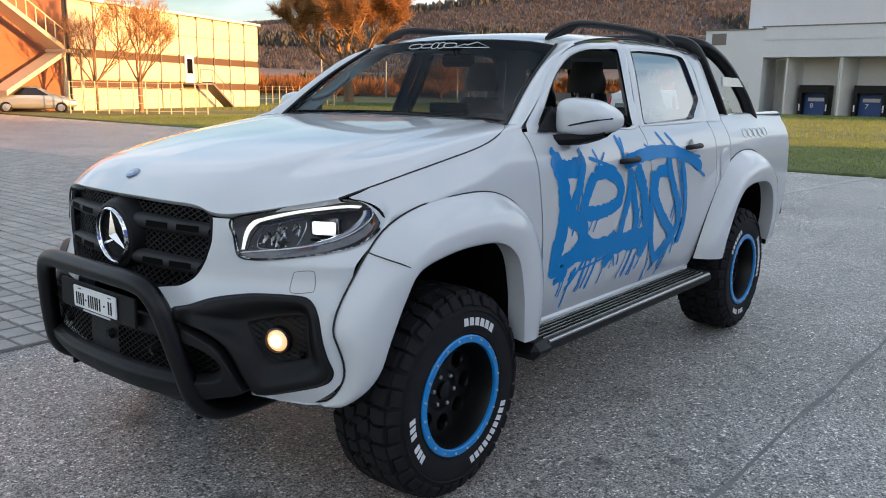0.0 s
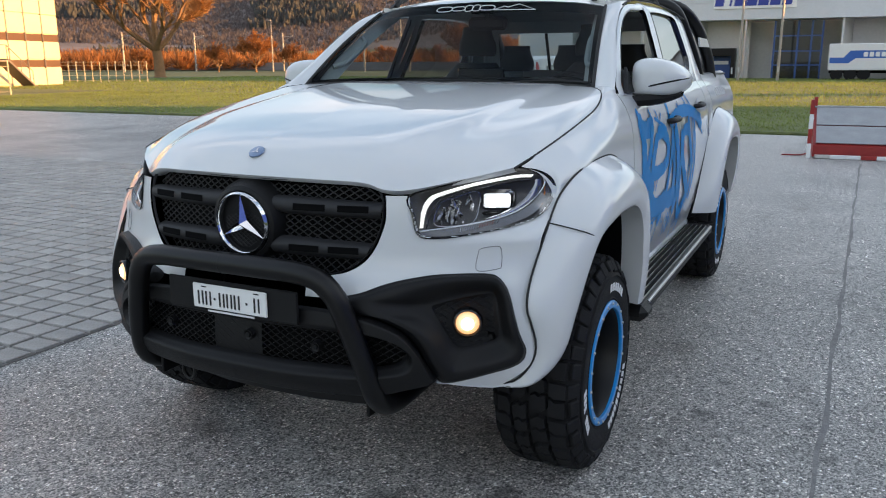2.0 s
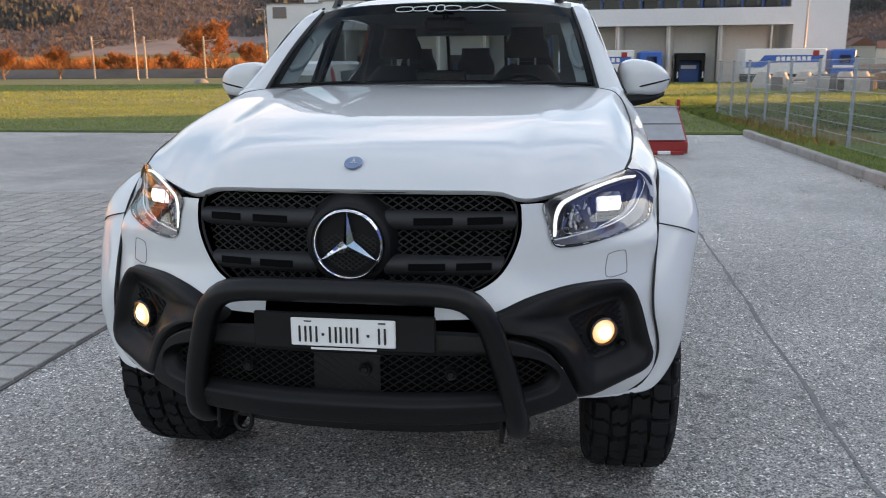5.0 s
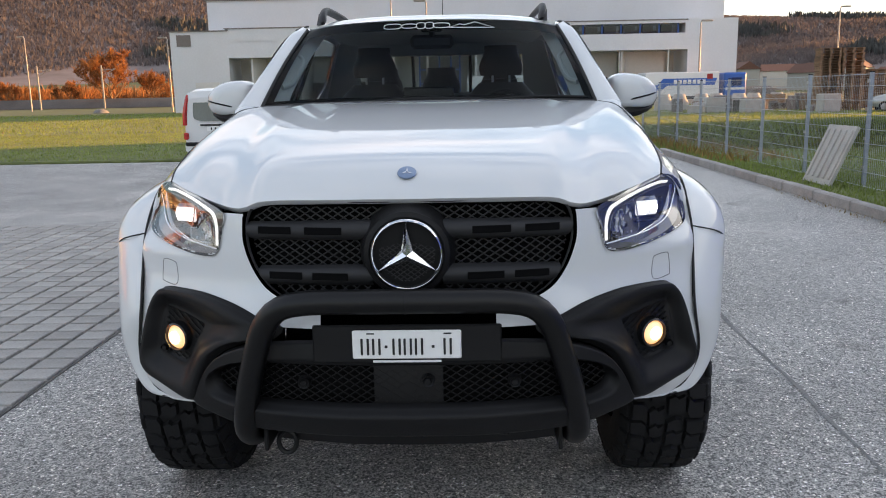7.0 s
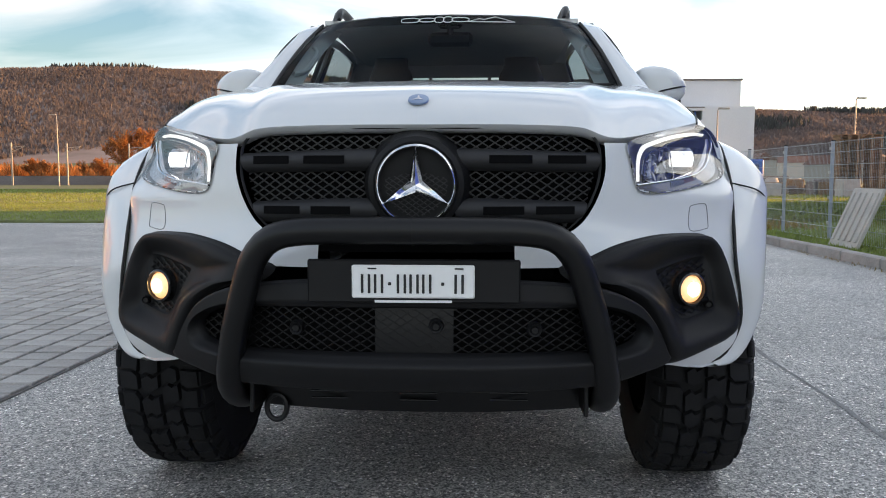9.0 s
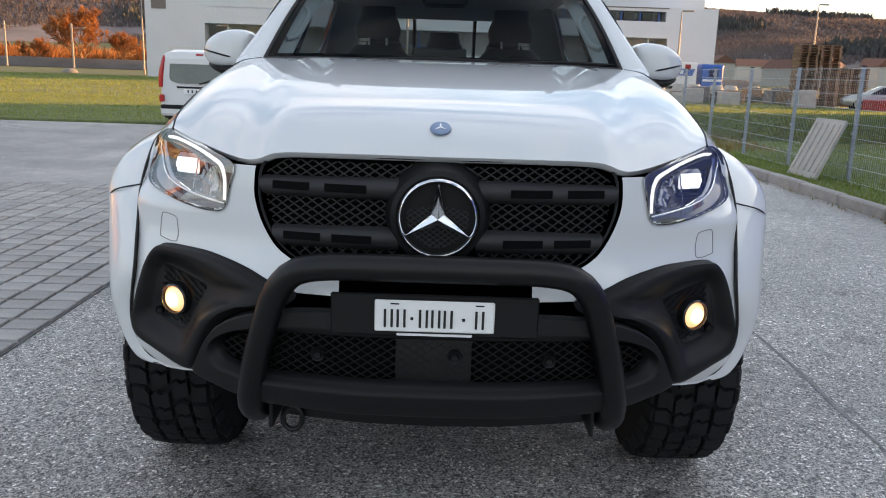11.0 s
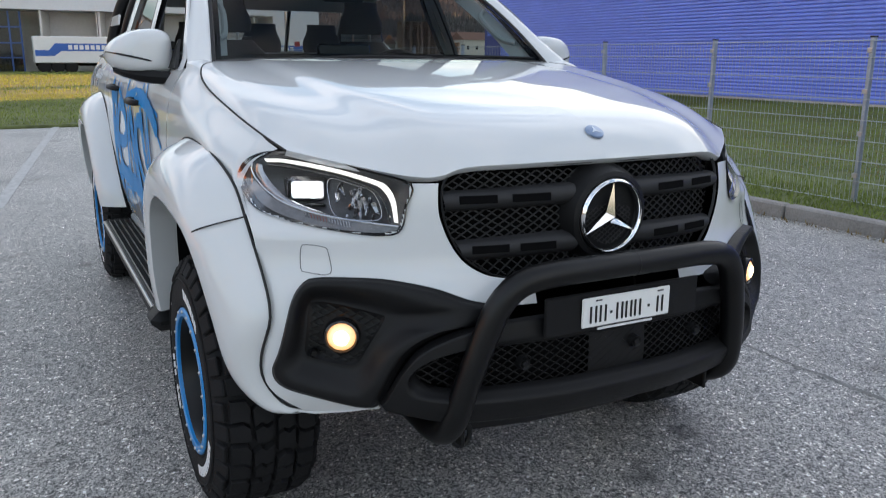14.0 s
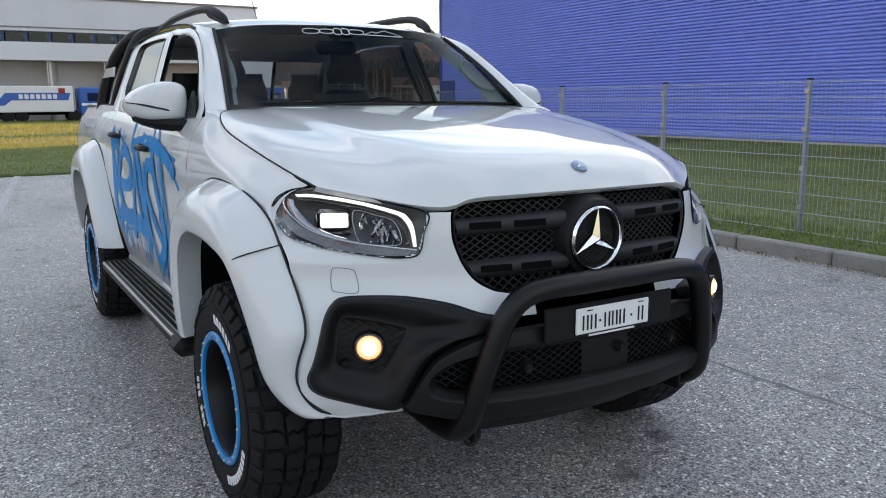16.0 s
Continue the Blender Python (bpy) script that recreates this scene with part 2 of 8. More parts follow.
    def lathe(self, profile, centre, axis="x", n=32, sign=1):
        """profile: (radius, along)."""
        rows = []
        c = Vector(centre)
        for r, h in profile:
            row = []
            for i in range(n):
                a = 2 * math.pi * i / n
                q = {"x": (sign * h, r * math.cos(a), r * math.sin(a)), "y": (r * math.cos(a), sign * h, r * math.sin(a)), "z": (r * math.cos(a), r * math.sin(a), h)}[axis]
                row.append(c + Vector(q))
            rows.append(row)
        return self.grid(rows, wrap=True)

    def mirrored(self):
        """Adds the mirror image across x = 0."""
        k = len(self.v)
        self.v += [Vector((-p.x, p.y, p.z)) for p in self.v]
        self.f += [tuple(i + k for i in q)[::-1] for q in self.f]
        return self

    def flipped(self):
        s = Shape()
        s.v = [Vector((-p.x, p.y, p.z)) for p in self.v]
        s.f = [q[::-1] for q in self.f]
        return s

    def moved(self, m):
        s = Shape()
        s.v = [m @ p for p in self.v]
        s.f = list(self.f)
        return s

    def mesh(self, name, material, sharp=40, flat=False):
        me = bpy.data.meshes.new(name)
        me.from_pydata([tuple(p) for p in self.v], [], self.f)
        me.validate()
        if material:
            me.materials.append(material)
        if not flat:
            me.polygons.foreach_set("use_smooth", [True] * len(me.polygons))
            me.set_sharp_from_angle(angle=radians(sharp))
        me.update()
        return me


def thing(name, loc=(0, 0, 0), rz=0.0, label="", category="", group="", kind=""):
    ob = new(name)
    ob.matrix_basis = pose(*loc, 0, 0, rz)
    return tagged(ob, label, category, group, kind)


def part(name, shape, material, parent, label="", sharp=40, flat=False, world_space=False, kind=""):
    """One mesh object under a thing or a part. The shape is in the parent's space, or with world_space in the world's."""
    ob = new(name, shape.mesh(name, material, sharp, flat))
    ob.parent = parent
    if world_space:
        origin = Vector((0, 0, 0))
        q = parent
        while q is not None:
            origin += q.location
            q = q.parent
        ob.location = -origin
    return tagged(ob, label, kind=kind)


def solid(name, shape, material, label="", category="", kind="", group="", sharp=40, flat=False):
    """One top-level mesh."""
    return tagged(new(name, shape.mesh(name, material, sharp, flat)), label, category, group, kind)

# ---- the place's materials ----
M_PAINT_WHITE = mat("white_car_paint", (0.63, 0.645, 0.65), 0.45, spec=0.2, var=0.015, scale=3, fine=900, coat=1.0, coat_rough=0.012)
M_BLACK_PLASTIC = mat("textured_black_plastic", (0.008, 0.008, 0.0086), 0.48, spec=0.22, var=0.2, scale=9, fine=500, bump=0.12, bump_scale=900)
M_BLACK_SATIN = mat("satin_black_metal", (0.0038, 0.0038, 0.0042), 0.38, spec=0.32, var=0.15, scale=7, fine=400, bump=0.03, bump_scale=700)
M_SHUT_LINE = mat("shut_line", (0.16, 0.165, 0.17), 0.6, var=0.05)
M_BADGE = mat("blue_grey_enamel", (0.20, 0.27, 0.40), 0.3, metal=0.5, var=0.1, coat=0.5)
# no lamp itself: emission added to stand for the glow round the lenses
M_PROJ = mat("glowing_projector_surround", (0.75, 0.75, 0.76), 0.3, metal=0.6, emit=(0.97, 0.97, 1.0), emit_strength=0.30)
M_BLACK_GLOSS = mat("gloss_black", (0.008, 0.008, 0.009), 0.12, var=0.1)
# near-black: the shade of hollows put into the colour; also plain black parts
M_DARK = mat("shade_and_trim_black", (0.003, 0.003, 0.0033), 0.95, spec=0.1, var=0.2)
M_RUBBER = mat("tyre_rubber", (0.012, 0.012, 0.013), 0.75, spec=0.2, var=0.25, scale=14, fine=300, bump=0.15, bump_scale=400)
M_SEAL = mat("rubber_seal", (0.012, 0.012, 0.012), 0.7, var=0.1)
M_CHROME = mat("chrome", (0.82, 0.83, 0.84), 0.07, metal=1.0, var=0.03)
M_STEEL = mat("brushed_steel", (0.5, 0.5, 0.5), 0.35, metal=1.0, var=0.15, scale=20, fine=300)
M_TREAD = mat("ribbed_black_rubber", (0.006, 0.006, 0.006), 0.8, spec=0.12, var=0.2)
M_BRIGHT = mat("bright_aluminium", (0.50, 0.48, 0.465), 0.3, metal=1.0, var=0.06, scale=20, fine=200)
M_BLUE = mat("blue_coated_metal", (0.004, 0.23, 0.60), 0.32, var=0.06, scale=12, fine=200, coat=0.3)
M_DECAL = mat("blue_vinyl_film", (0.002, 0.225, 0.58), 0.45, spec=0.15, var=0.04, coat=0.12)
M_WHITE_FILM = mat("white_film", (0.75, 0.75, 0.75), 0.45, var=0.05)
M_GREY_FILM = mat("pale_grey_film", (0.60, 0.61, 0.63), 0.35, var=0.05, coat=0.5)
M_PLATE = mat("white_plate", (0.82, 0.82, 0.80), 0.35, var=0.03)
M_INK = mat("black_ink", (0.01, 0.01, 0.01), 0.5, var=0.05)
M_GLASS_WS = glass("windscreen_glass", (0.50, 0.56, 0.58), gloss=0.38)
M_GLASS_SIDE = glass("side_glass", (0.42, 0.45, 0.46), gloss=0.5)
M_GLASS_REAR = glass("rear_window_glass", (0.80, 0.83, 0.83), gloss=0.4)
M_GLASS_LAMP = glass("lamp_glass", (0.95, 0.96, 0.97), gloss=0.2)
M_GLASS_HOUSE = glass("window_glass", (0.35, 0.38, 0.4))
M_SEAT = mat("brown_black_leather", (0.013, 0.010, 0.009), 0.5, var=0.15, scale=20, fine=300)
M_DASH = mat("dashboard", (0.022, 0.016, 0.013), 0.6, var=0.15)
M_GREY_TRIM = mat("grey_cloth_trim", (0.62, 0.62, 0.59), 0.8, var=0.08)
M_REFLECTOR = mat("lamp_reflector", (0.34, 0.34, 0.355), 0.22, metal=1.0, var=0.1)
M_LED = mat("daylight_led", (0.9, 0.9, 0.9), 0.4, emit=(1.0, 0.96, 0.84), emit_strength=0.26)
M_BEAM = mat("headlamp_projector", (0.9, 0.9, 0.9), 0.3, emit=(0.95, 0.97, 1.0), emit_strength=2.2)
M_FOG = mat("halogen_fog_bulb", (0.9, 0.85, 0.7), 0.3, emit=(1.0, 0.42, 0.10), emit_strength=0.36)
M_BULB = mat("halogen_filament", (0.9, 0.85, 0.7), 0.3, emit=(1.0, 0.74, 0.38), emit_strength=2.4)
M_INDICATOR = mat("smoked_indicator_lens", (0.13, 0.125, 0.13), 0.25, var=0.25, scale=60, fine=300, coat=0.6)
M_RED_RIB = mat("reddish_ribbed_lens", (0.16, 0.055, 0.045), 0.25, var=0.2, scale=80, coat=0.6)
M_LAMP_BOWL = mat("dark_chrome_bowl", (0.05, 0.05, 0.053), 0.4, metal=0.2, var=0.25, scale=40, fine=200)
M_LOUVRE = mat("charcoal_plastic", (0.024, 0.024, 0.0255), 0.55, spec=0.3, var=0.15, scale=9, fine=500)
M_MESH = mat("grey_black_wire", (0.024, 0.024, 0.025), 0.45, spec=0.35, var=0.2)
M_AMBER = mat("amber_lens", (0.45, 0.13, 0.02), 0.25, var=0.05)
M_RED_LENS = mat("red_lens", (0.42, 0.015, 0.015), 0.2, var=0.1, coat=0.5)
M_CONCRETE = mat("concrete", (0.42, 0.40, 0.365), 0.85, var=0.22, scale=3, fine=60, bump=0.4, bump_scale=80)
M_KERB = mat("kerb_stone", (0.30, 0.28, 0.26), 0.85, var=0.28, scale=5, fine=70, bump=0.5, bump_scale=90, object_random=0.12)
M_PAVER = mat("grey_paver", (0.33, 0.315, 0.295), 0.85, var=0.22, scale=3, fine=90, bump=0.45, bump_scale=110, object_random=0.13, island=0.12)
M_JOINT = mat("paver_joint_sand", (0.19, 0.18, 0.165), 0.95, var=0.3, scale=8, fine=120, bump=0.4)
M_GRASS_SOIL = mat("grass_ground", (0.115, 0.135, 0.042), 0.95, var=0.45, scale=0.35, fine=5, bump=0.8, bump_scale=9)
M_GRASS = mat("grass_blades", (0.20, 0.25, 0.060), 0.8, var=0.35, scale=0.25, fine=3, island=0.22)
M_DRYGRASS = mat("dry_grass_blades", (0.26, 0.18, 0.06), 0.85, var=0.35, scale=0.3, fine=3, island=0.35)
M_LINE = mat("road_paint", (0.44, 0.44, 0.43), 0.8, var=0.35, scale=12, fine=90)
M_SEAM = mat("tar_seam", (0.21, 0.205, 0.20), 0.85, var=0.4, scale=9, fine=120, bump=0.4)
M_GALV = mat("galvanised_steel", (0.36, 0.40, 0.46), 0.45, metal=0.75, var=0.2, scale=12, fine=160)
M_WIRE = mat("galvanised_wire", (0.42, 0.45, 0.45), 0.5, metal=0.25, var=0.1)
M_BLUE_CLAD = mat("blue_corrugated_sheet", (0.20, 0.27, 0.78), 0.42, var=0.1, scale=0.6, fine=8)
M_BLUE_DOOR = mat("blue_door_paint", (0.030, 0.042, 0.22), 0.45, var=0.08)
M_WALL_GREY = mat("pale_grey_cladding", (0.60, 0.61, 0.635), 0.6, var=0.05, scale=0.4, fine=6)
M_WALL_DOCK = mat("dock_wall_panels", (0.60, 0.585, 0.56), 0.6, var=0.08, scale=0.5, fine=5)
M_TRIM = mat("roof_edge_trim", (0.16, 0.14, 0.13), 0.6)
M_CREAM = mat("cream_facade_panels", (0.62, 0.52, 0.36), 0.7, var=0.08, scale=0.8, fine=12)
M_CREAM_DARK = mat("brown_window_band", (0.10, 0.055, 0.03), 0.4, var=0.15)
M_BRICK = mat("red_brown_facade", (0.26, 0.10, 0.05), 0.8, var=0.12, scale=1.5, fine=25)
M_BARK = mat("tree_bark", (0.22, 0.125, 0.06), 0.9, var=0.3, scale=6, fine=40, bump=0.6, bump_scale=30)
M_TWIG = mat("bare_twigs", (0.44, 0.23, 0.09), 0.9, var=0.2, island=0.35)
# far woods: distance haze is mixed into both base colours, paler and greyer
M_FOREST = mat("hazed_bare_forest", (0.135, 0.112, 0.108), 0.95, var=0.28, scale=0.006, fine=0.03, island=0.07)
M_CONIFER = mat("hazed_conifer_forest", (0.062, 0.062, 0.058), 0.95, var=0.25, scale=0.02, fine=0.2, island=0.2)
M_HILL = mat("hill_ground", (0.145, 0.118, 0.112), 0.95, var=0.4, scale=0.006, fine=0.06)
M_FIELD = mat("meadow", (0.050, 0.075, 0.022), 0.95, var=0.25, scale=0.01, fine=0.2)
M_SHRUB = mat("rust_coloured_shrub", (0.30, 0.12, 0.036), 0.9, var=0.3, scale=0.1, fine=1, island=0.45)
M_RAIL_BED = mat("railway_bank", (0.085, 0.07, 0.06), 0.9, var=0.3, scale=0.3, fine=4)
M_POLE = mat("lamp_pole_steel", (0.33, 0.30, 0.27), 0.5, metal=0.3, var=0.1)
M_TRUCK_WHITE = mat("trailer_white", (0.72, 0.72, 0.72), 0.4, var=0.04)
M_TRUCK_BLUE = mat("truck_blue", (0.03, 0.11, 0.42), 0.4, var=0.06)
M_RED = mat("red_paint", (0.28, 0.018, 0.016), 0.5, var=0.2, scale=6, fine=60)
M_CHECKER = mat("aluminium_tread_plate", (0.34, 0.35, 0.36), 0.42, metal=0.7, var=0.15, scale=5, fine=90, bump=0.5, bump_scale=60)
M_WOOD = mat("weathered_pallet_wood", (0.20, 0.13, 0.075), 0.85, var=0.3, scale=3, fine=40, object_random=0.3, island=0.15)
M_VAN_GLASS = mat("van_window_glass", (0.05, 0.075, 0.075), 0.06, var=0.25, scale=2.5, coat=0.6)
M_VAN = mat("white_van_paint", (0.66, 0.66, 0.65), 0.35, var=0.03, coat=0.7)
M_SILVER = mat("silver_car_paint", (0.42, 0.42, 0.40), 0.3, metal=0.6, var=0.04, coat=0.8)
M_ROOFTILE = mat("village_roofs", (0.16, 0.075, 0.05), 0.85, var=0.2, object_random=0.3)
M_VILLAGE = mat("village_walls", (0.46, 0.43, 0.38), 0.8, var=0.1, object_random=0.3)
M_SIGN_BLUE = mat("sign_blue", (0.03, 0.05, 0.30), 0.5, var=0.05)
M_DOOR_BLUE = mat("dock_door_blue", (0.025, 0.075, 0.25), 0.5, var=0.08)


def asphalt():
    """Worn asphalt: pale aggregate in dark binder, broad wear and a few oily stains."""
    m = mat("worn_asphalt", (0.335, 0.325, 0.312), 0.45, spec=0.75, var=0.18, scale=0.9, fine=14, bump=0.9, bump_scale=170)
    n, l = m.node_tree.nodes, m.node_tree.links
    b = n["Principled BSDF"]
    base = b.inputs["Base Color"].links[0].from_socket
    co = n.new("ShaderNodeTexCoord")

    def ramp(kind, scale, lo, hi, c_lo, c_hi, source, mode):
        t = n.new(kind)
        t.inputs["Scale"].default_value = scale
        l.new(co.outputs["Object"], t.inputs["Vector"])
        r = n.new("ShaderNodeValToRGB")
        r.color_ramp.elements[0].position, r.color_ramp.elements[1].position = lo, hi
        r.color_ramp.elements[0].color, r.color_ramp.elements[1].color = (*c_lo, 1), (*c_hi, 1)
        l.new(t.outputs["Color" if kind.endswith("Voronoi") else "Fac"], r.inputs["Fac"])
        x = n.new("ShaderNodeMix")
        x.data_type, x.blend_type = "RGBA", mode
        x.inputs["Factor"].default_value = 1.0
        l.new(source, x.inputs["A"])
        l.new(r.outputs["Color"], x.inputs["B"])
        return x.outputs["Result"]

    c = ramp("ShaderNodeTexVoronoi", 165, 0.2, 0.90, (0.16, 0.16, 0.16), (2.1, 2.08, 2.04), base, "MULTIPLY")
    c = ramp("ShaderNodeTexVoronoi", 95, 0.80, 0.86, (1, 1, 1), (2.7, 2.7, 2.65), c, "MULTIPLY")
    c = ramp("ShaderNodeTexVoronoi", 80, 0.16, 0.24, (0.25, 0.25, 0.25), (1, 1, 1), c, "MULTIPLY")
    c = ramp("ShaderNodeTexNoise", 12.0, 0.62, 0.70, (1, 1, 1), (0.66, 0.65, 0.64), c, "MULTIPLY")
    c = ramp("ShaderNodeTexNoise", 0.55, 0.35, 0.62, (0.86, 0.86, 0.86), (1.08, 1.08, 1.08), c, "MULTIPLY")
    c = ramp("ShaderNodeTexNoise", 2.3, 0.30, 0.36, (0.72, 0.70, 0.68), (1, 1, 1), c, "MULTIPLY")
    for x, y, rad, low in ((-0.56, -0.30, 0.10, 0.45), (0.42, -0.45, 0.09, 0.45), (0.78, -0.27, 0.07, 0.45), (0.20, 0.9, 0.22, 0.45), (1.31, 0.72, 0.06, 0.45), (0.55, 0.2, 0.12, 0.45), (1.55, 0.95, 0.05, 0.45), (1.80, 0.50, 0.045, 0.45), (1.42, 0.30, 0.04, 0.45), (2.05, 1.2, 0.05, 0.45), (1.35, 1.15, 0.035, 0.5), (1.62, 1.3, 0.03, 0.5), (1.72, 0.78, 0.035, 0.5), (1.95, 0.85, 0.03, 0.55), (2.2, 0.62, 0.035, 0.5), (2.4, 0.95, 0.03, 0.55), (1.6, 0.15, 0.03, 0.5), (-9.0, 11.0, 6.5, 0.72)):
        vm = n.new("ShaderNodeVectorMath")
        vm.operation = "DISTANCE"
        vm.inputs[1].default_value = (x, y, 0)
        l.new(co.outputs["Object"], vm.inputs[0])
        wob = n.new("ShaderNodeTexNoise")
        wob.inputs["Scale"].default_value = 14 if rad < 0.5 else 0.9
        l.new(co.outputs["Object"], wob.inputs["Vector"])
        ad = n.new("ShaderNodeMath")
        ad.operation = "MULTIPLY_ADD"
        ad.inputs[1].default_value = rad * 2.4
        l.new(wob.outputs["Fac"], ad.inputs[0])
        l.new(vm.outputs["Value"], ad.inputs[2])
        r = n.new("ShaderNodeMapRange")
        r.inputs["From Min"].default_value, r.inputs["From Max"].default_value = rad * 1.5, rad * 2.3
        r.inputs["To Min"].default_value, r.inputs["To Max"].default_value = low, 1.0
        l.new(ad.outputs[0], r.inputs["Value"])
        x2 = n.new("ShaderNodeMix")
        x2.data_type, x2.blend_type = "RGBA", "MULTIPLY"
        x2.inputs["Factor"].default_value = 1.0
        l.new(c, x2.inputs["A"])
        l.new(r.outputs["Result"], x2.inputs["B"])
        c = x2.outputs["Result"]
    l.new(c, b.inputs["Base Color"])
    return m


M_ASPHALT = asphalt()


def let_through(m, share):
    """Thin blades and twigs pass part of the light that falls on their back."""
    n, l = m.node_tree.nodes, m.node_tree.links
    b = n["Principled BSDF"]
    out = next(q for q in n if q.type == "OUTPUT_MATERIAL")
    t = n.new("ShaderNodeBsdfTranslucent")
    l.new(b.inputs["Base Color"].links[0].from_socket, t.inputs["Color"])
    x = n.new("ShaderNodeMixShader")
    x.inputs["Fac"].default_value = share
    l.new(b.outputs["BSDF"], x.inputs[1])
    l.new(t.outputs["BSDF"], x.inputs[2])
    l.new(x.outputs["Shader"], out.inputs["Surface"])


for m in (M_FOREST, M_GRASS, M_DRYGRASS, M_TWIG, M_SHRUB):
    let_through(m, 0.45)

# ---- ground and setting ----
def sheet(x0, x1, y0, y1, z, nx=2, ny=2):
    s = Shape()
    s.grid([[Vector((lerp(x0, x1, i / (nx - 1)), lerp(y0, y1, j / (ny - 1)), z)) for i in range(nx)] for j in range(ny)])
    return s


solid("ground", sheet(-3000, 3000, -3000, 3000, -0.06), M_FIELD, "flat grassy valley floor reaching the horizon", "ground", "structure")
lot = Shape()
lot.box((-28, -5.2, -0.045), (66, 41.6, 0.09))
solid("parking_lot", lot, M_ASPHALT, "worn grey asphalt lot with pale aggregate and oily stains", "asphalt", "structure")

# paved field beside the car: slab of joint sand, pavers on it
solid("paving_bed", Shape().box((-12.0, 0.6, 0.002), (20.0, 11.4, 0.008)), M_JOINT, "gravel joints between the concrete pavers", "paving", "structure")

# painted bay line and tar seam
strip = Shape()
strip.plate([(-1.66, 6.2, 0.003), (-1.54, 6.2, 0.003), (-0.36, 17.0, 0.003), (-0.48, 17.0, 0.003)], (0, 0, 0.003))
solid("bay_line", strip, M_LINE, "faded white painted parking bay line", "road marking", "structure")
rnd = random.Random(4)
seam = Shape()
for a, b in (((1.75, 0.0), (2.16, 10.8)), ((1.75, 0.0), (1.72, -6.0))):
    left, right = [], []
    for i in range(40):
        t = i / 39
        x, y = lerp(a[0], b[0], t) + rnd.uniform(-0.012, 0.012), lerp(a[1], b[1], t)
        w = rnd.uniform(0.006, 0.016)
        left.append(Vector((x - w, y, 0.002)))
        right.append(Vector((x + w, y, 0.002)))
    seam.grid([left, right])
solid("asphalt_seam", seam, M_SEAM, "narrow dark crack along an asphalt joint", "crack", "structure")

# lawns: raised a little over the asphalt
lawn = Shape()
lawn.box((-20, 45.6, 0.0), (220, 59.8, 0.10), 0.03)
lawn.box((47.85, 2.0, 0.0), (86.04, 60.0, 0.10), 0.03)
solid("lawn", lawn, M_GRASS_SOIL, "mown green grass with yellowed patches", "grass", "structure")


def blades(name, x0, x1, y0, y1, count, h, material, label, seed, z=0.05):
    r = np.random.RandomState(seed)
    x, y = r.uniform(x0, x1, count), r.uniform(y0, y1, count)
    a = r.uniform(0, 2 * np.pi, count)
    hh = h * r.uniform(0.5, 1.3, count)
    w = hh * r.uniform(0.10, 0.22, count)
    lean = hh * r.uniform(0.1, 0.7, count)
    b = r.uniform(0, 2 * np.pi, count)
    v = np.zeros((count, 3, 3))
    v[:, 0] = np.stack([x - w * np.cos(a), y - w * np.sin(a), np.full(count, z)], 1)
    v[:, 1] = np.stack([x + w * np.cos(a), y + w * np.sin(a), np.full(count, z)], 1)
    v[:, 2] = np.stack([x + lean * np.cos(b), y + lean * np.sin(b), z + hh], 1)
    me = bpy.data.meshes.new(name)
    me.from_pydata(v.reshape(-1, 3).tolist(), [], np.arange(count * 3).reshape(-1, 3).tolist())
    me.materials.append(material)
    tagged(new(name, me), label, "grass", kind="stuff")


blades("verge_grass", 4.90, 21.0, -1.0, 20.0, 120000, 0.038, M_GRASS, "short green grass blades behind the kerb", 1)
blades("verge_weeds", 4.88, 6.4, -1.0, 19.0, 9000, 0.06, M_GRASS, "longer green weeds along the kerb and fence", 7)
blades("dry_grass", 5.1, 6.8, 12.5, 20.0, 900, 0.14, M_DRYGRASS, "tall straw-coloured dry grass at the fence", 2)
blades("dry_leaves", 7.5, 21.0, -1.0, 20.0, 26000, 0.03, M_DRYGRASS, "fallen straw and leaves in the grass", 8)
blades("verge_grass", 5.12, 34.0, 20.0, 41.0, 70000, 0.07, M_GRASS, "green grass between the fence and the yard", 9)
blades("kerb_leaves", 4.56, 4.71, -2.5, 9.0, 420, 0.035, M_DRYGRASS, "dry leaves and straw along the kerb", 15, 0.004)
blades("field_grass", -34.0, 6.0, 15.75, 30.0, 110000, 0.05, M_GRASS, "green grass blades of the field", 3)
blades("field_grass", -60.0, 24.0, 30.0, 74.0, 80000, 0.11, M_GRASS, "green grass blades of the far field", 5)
blades("field_straw", -48.0, 20.0, 22.0, 74.0, 3000, 0.08, M_DRYGRASS, "yellowed grass tufts in the field", 6)

# kerb stones
kerb = thing("kerb", (4.79, 0, 0), label="grey concrete kerb stones set end to end", category="kerb", kind="structure")
k_shape = Shape().box((0, 0, 0.05), (0.13, 0.985, 0.16), 0.018)
k_mesh = k_shape.mesh("kerb_stone", M_KERB)
for i in range(20):
    ob = new("kerb_stone", k_mesh)
    ob.parent = kerb
    ob.location = (0.004 * math.sin(i * 2.3), -4.0 + i, 0.004 * math.sin(i * 1.7))

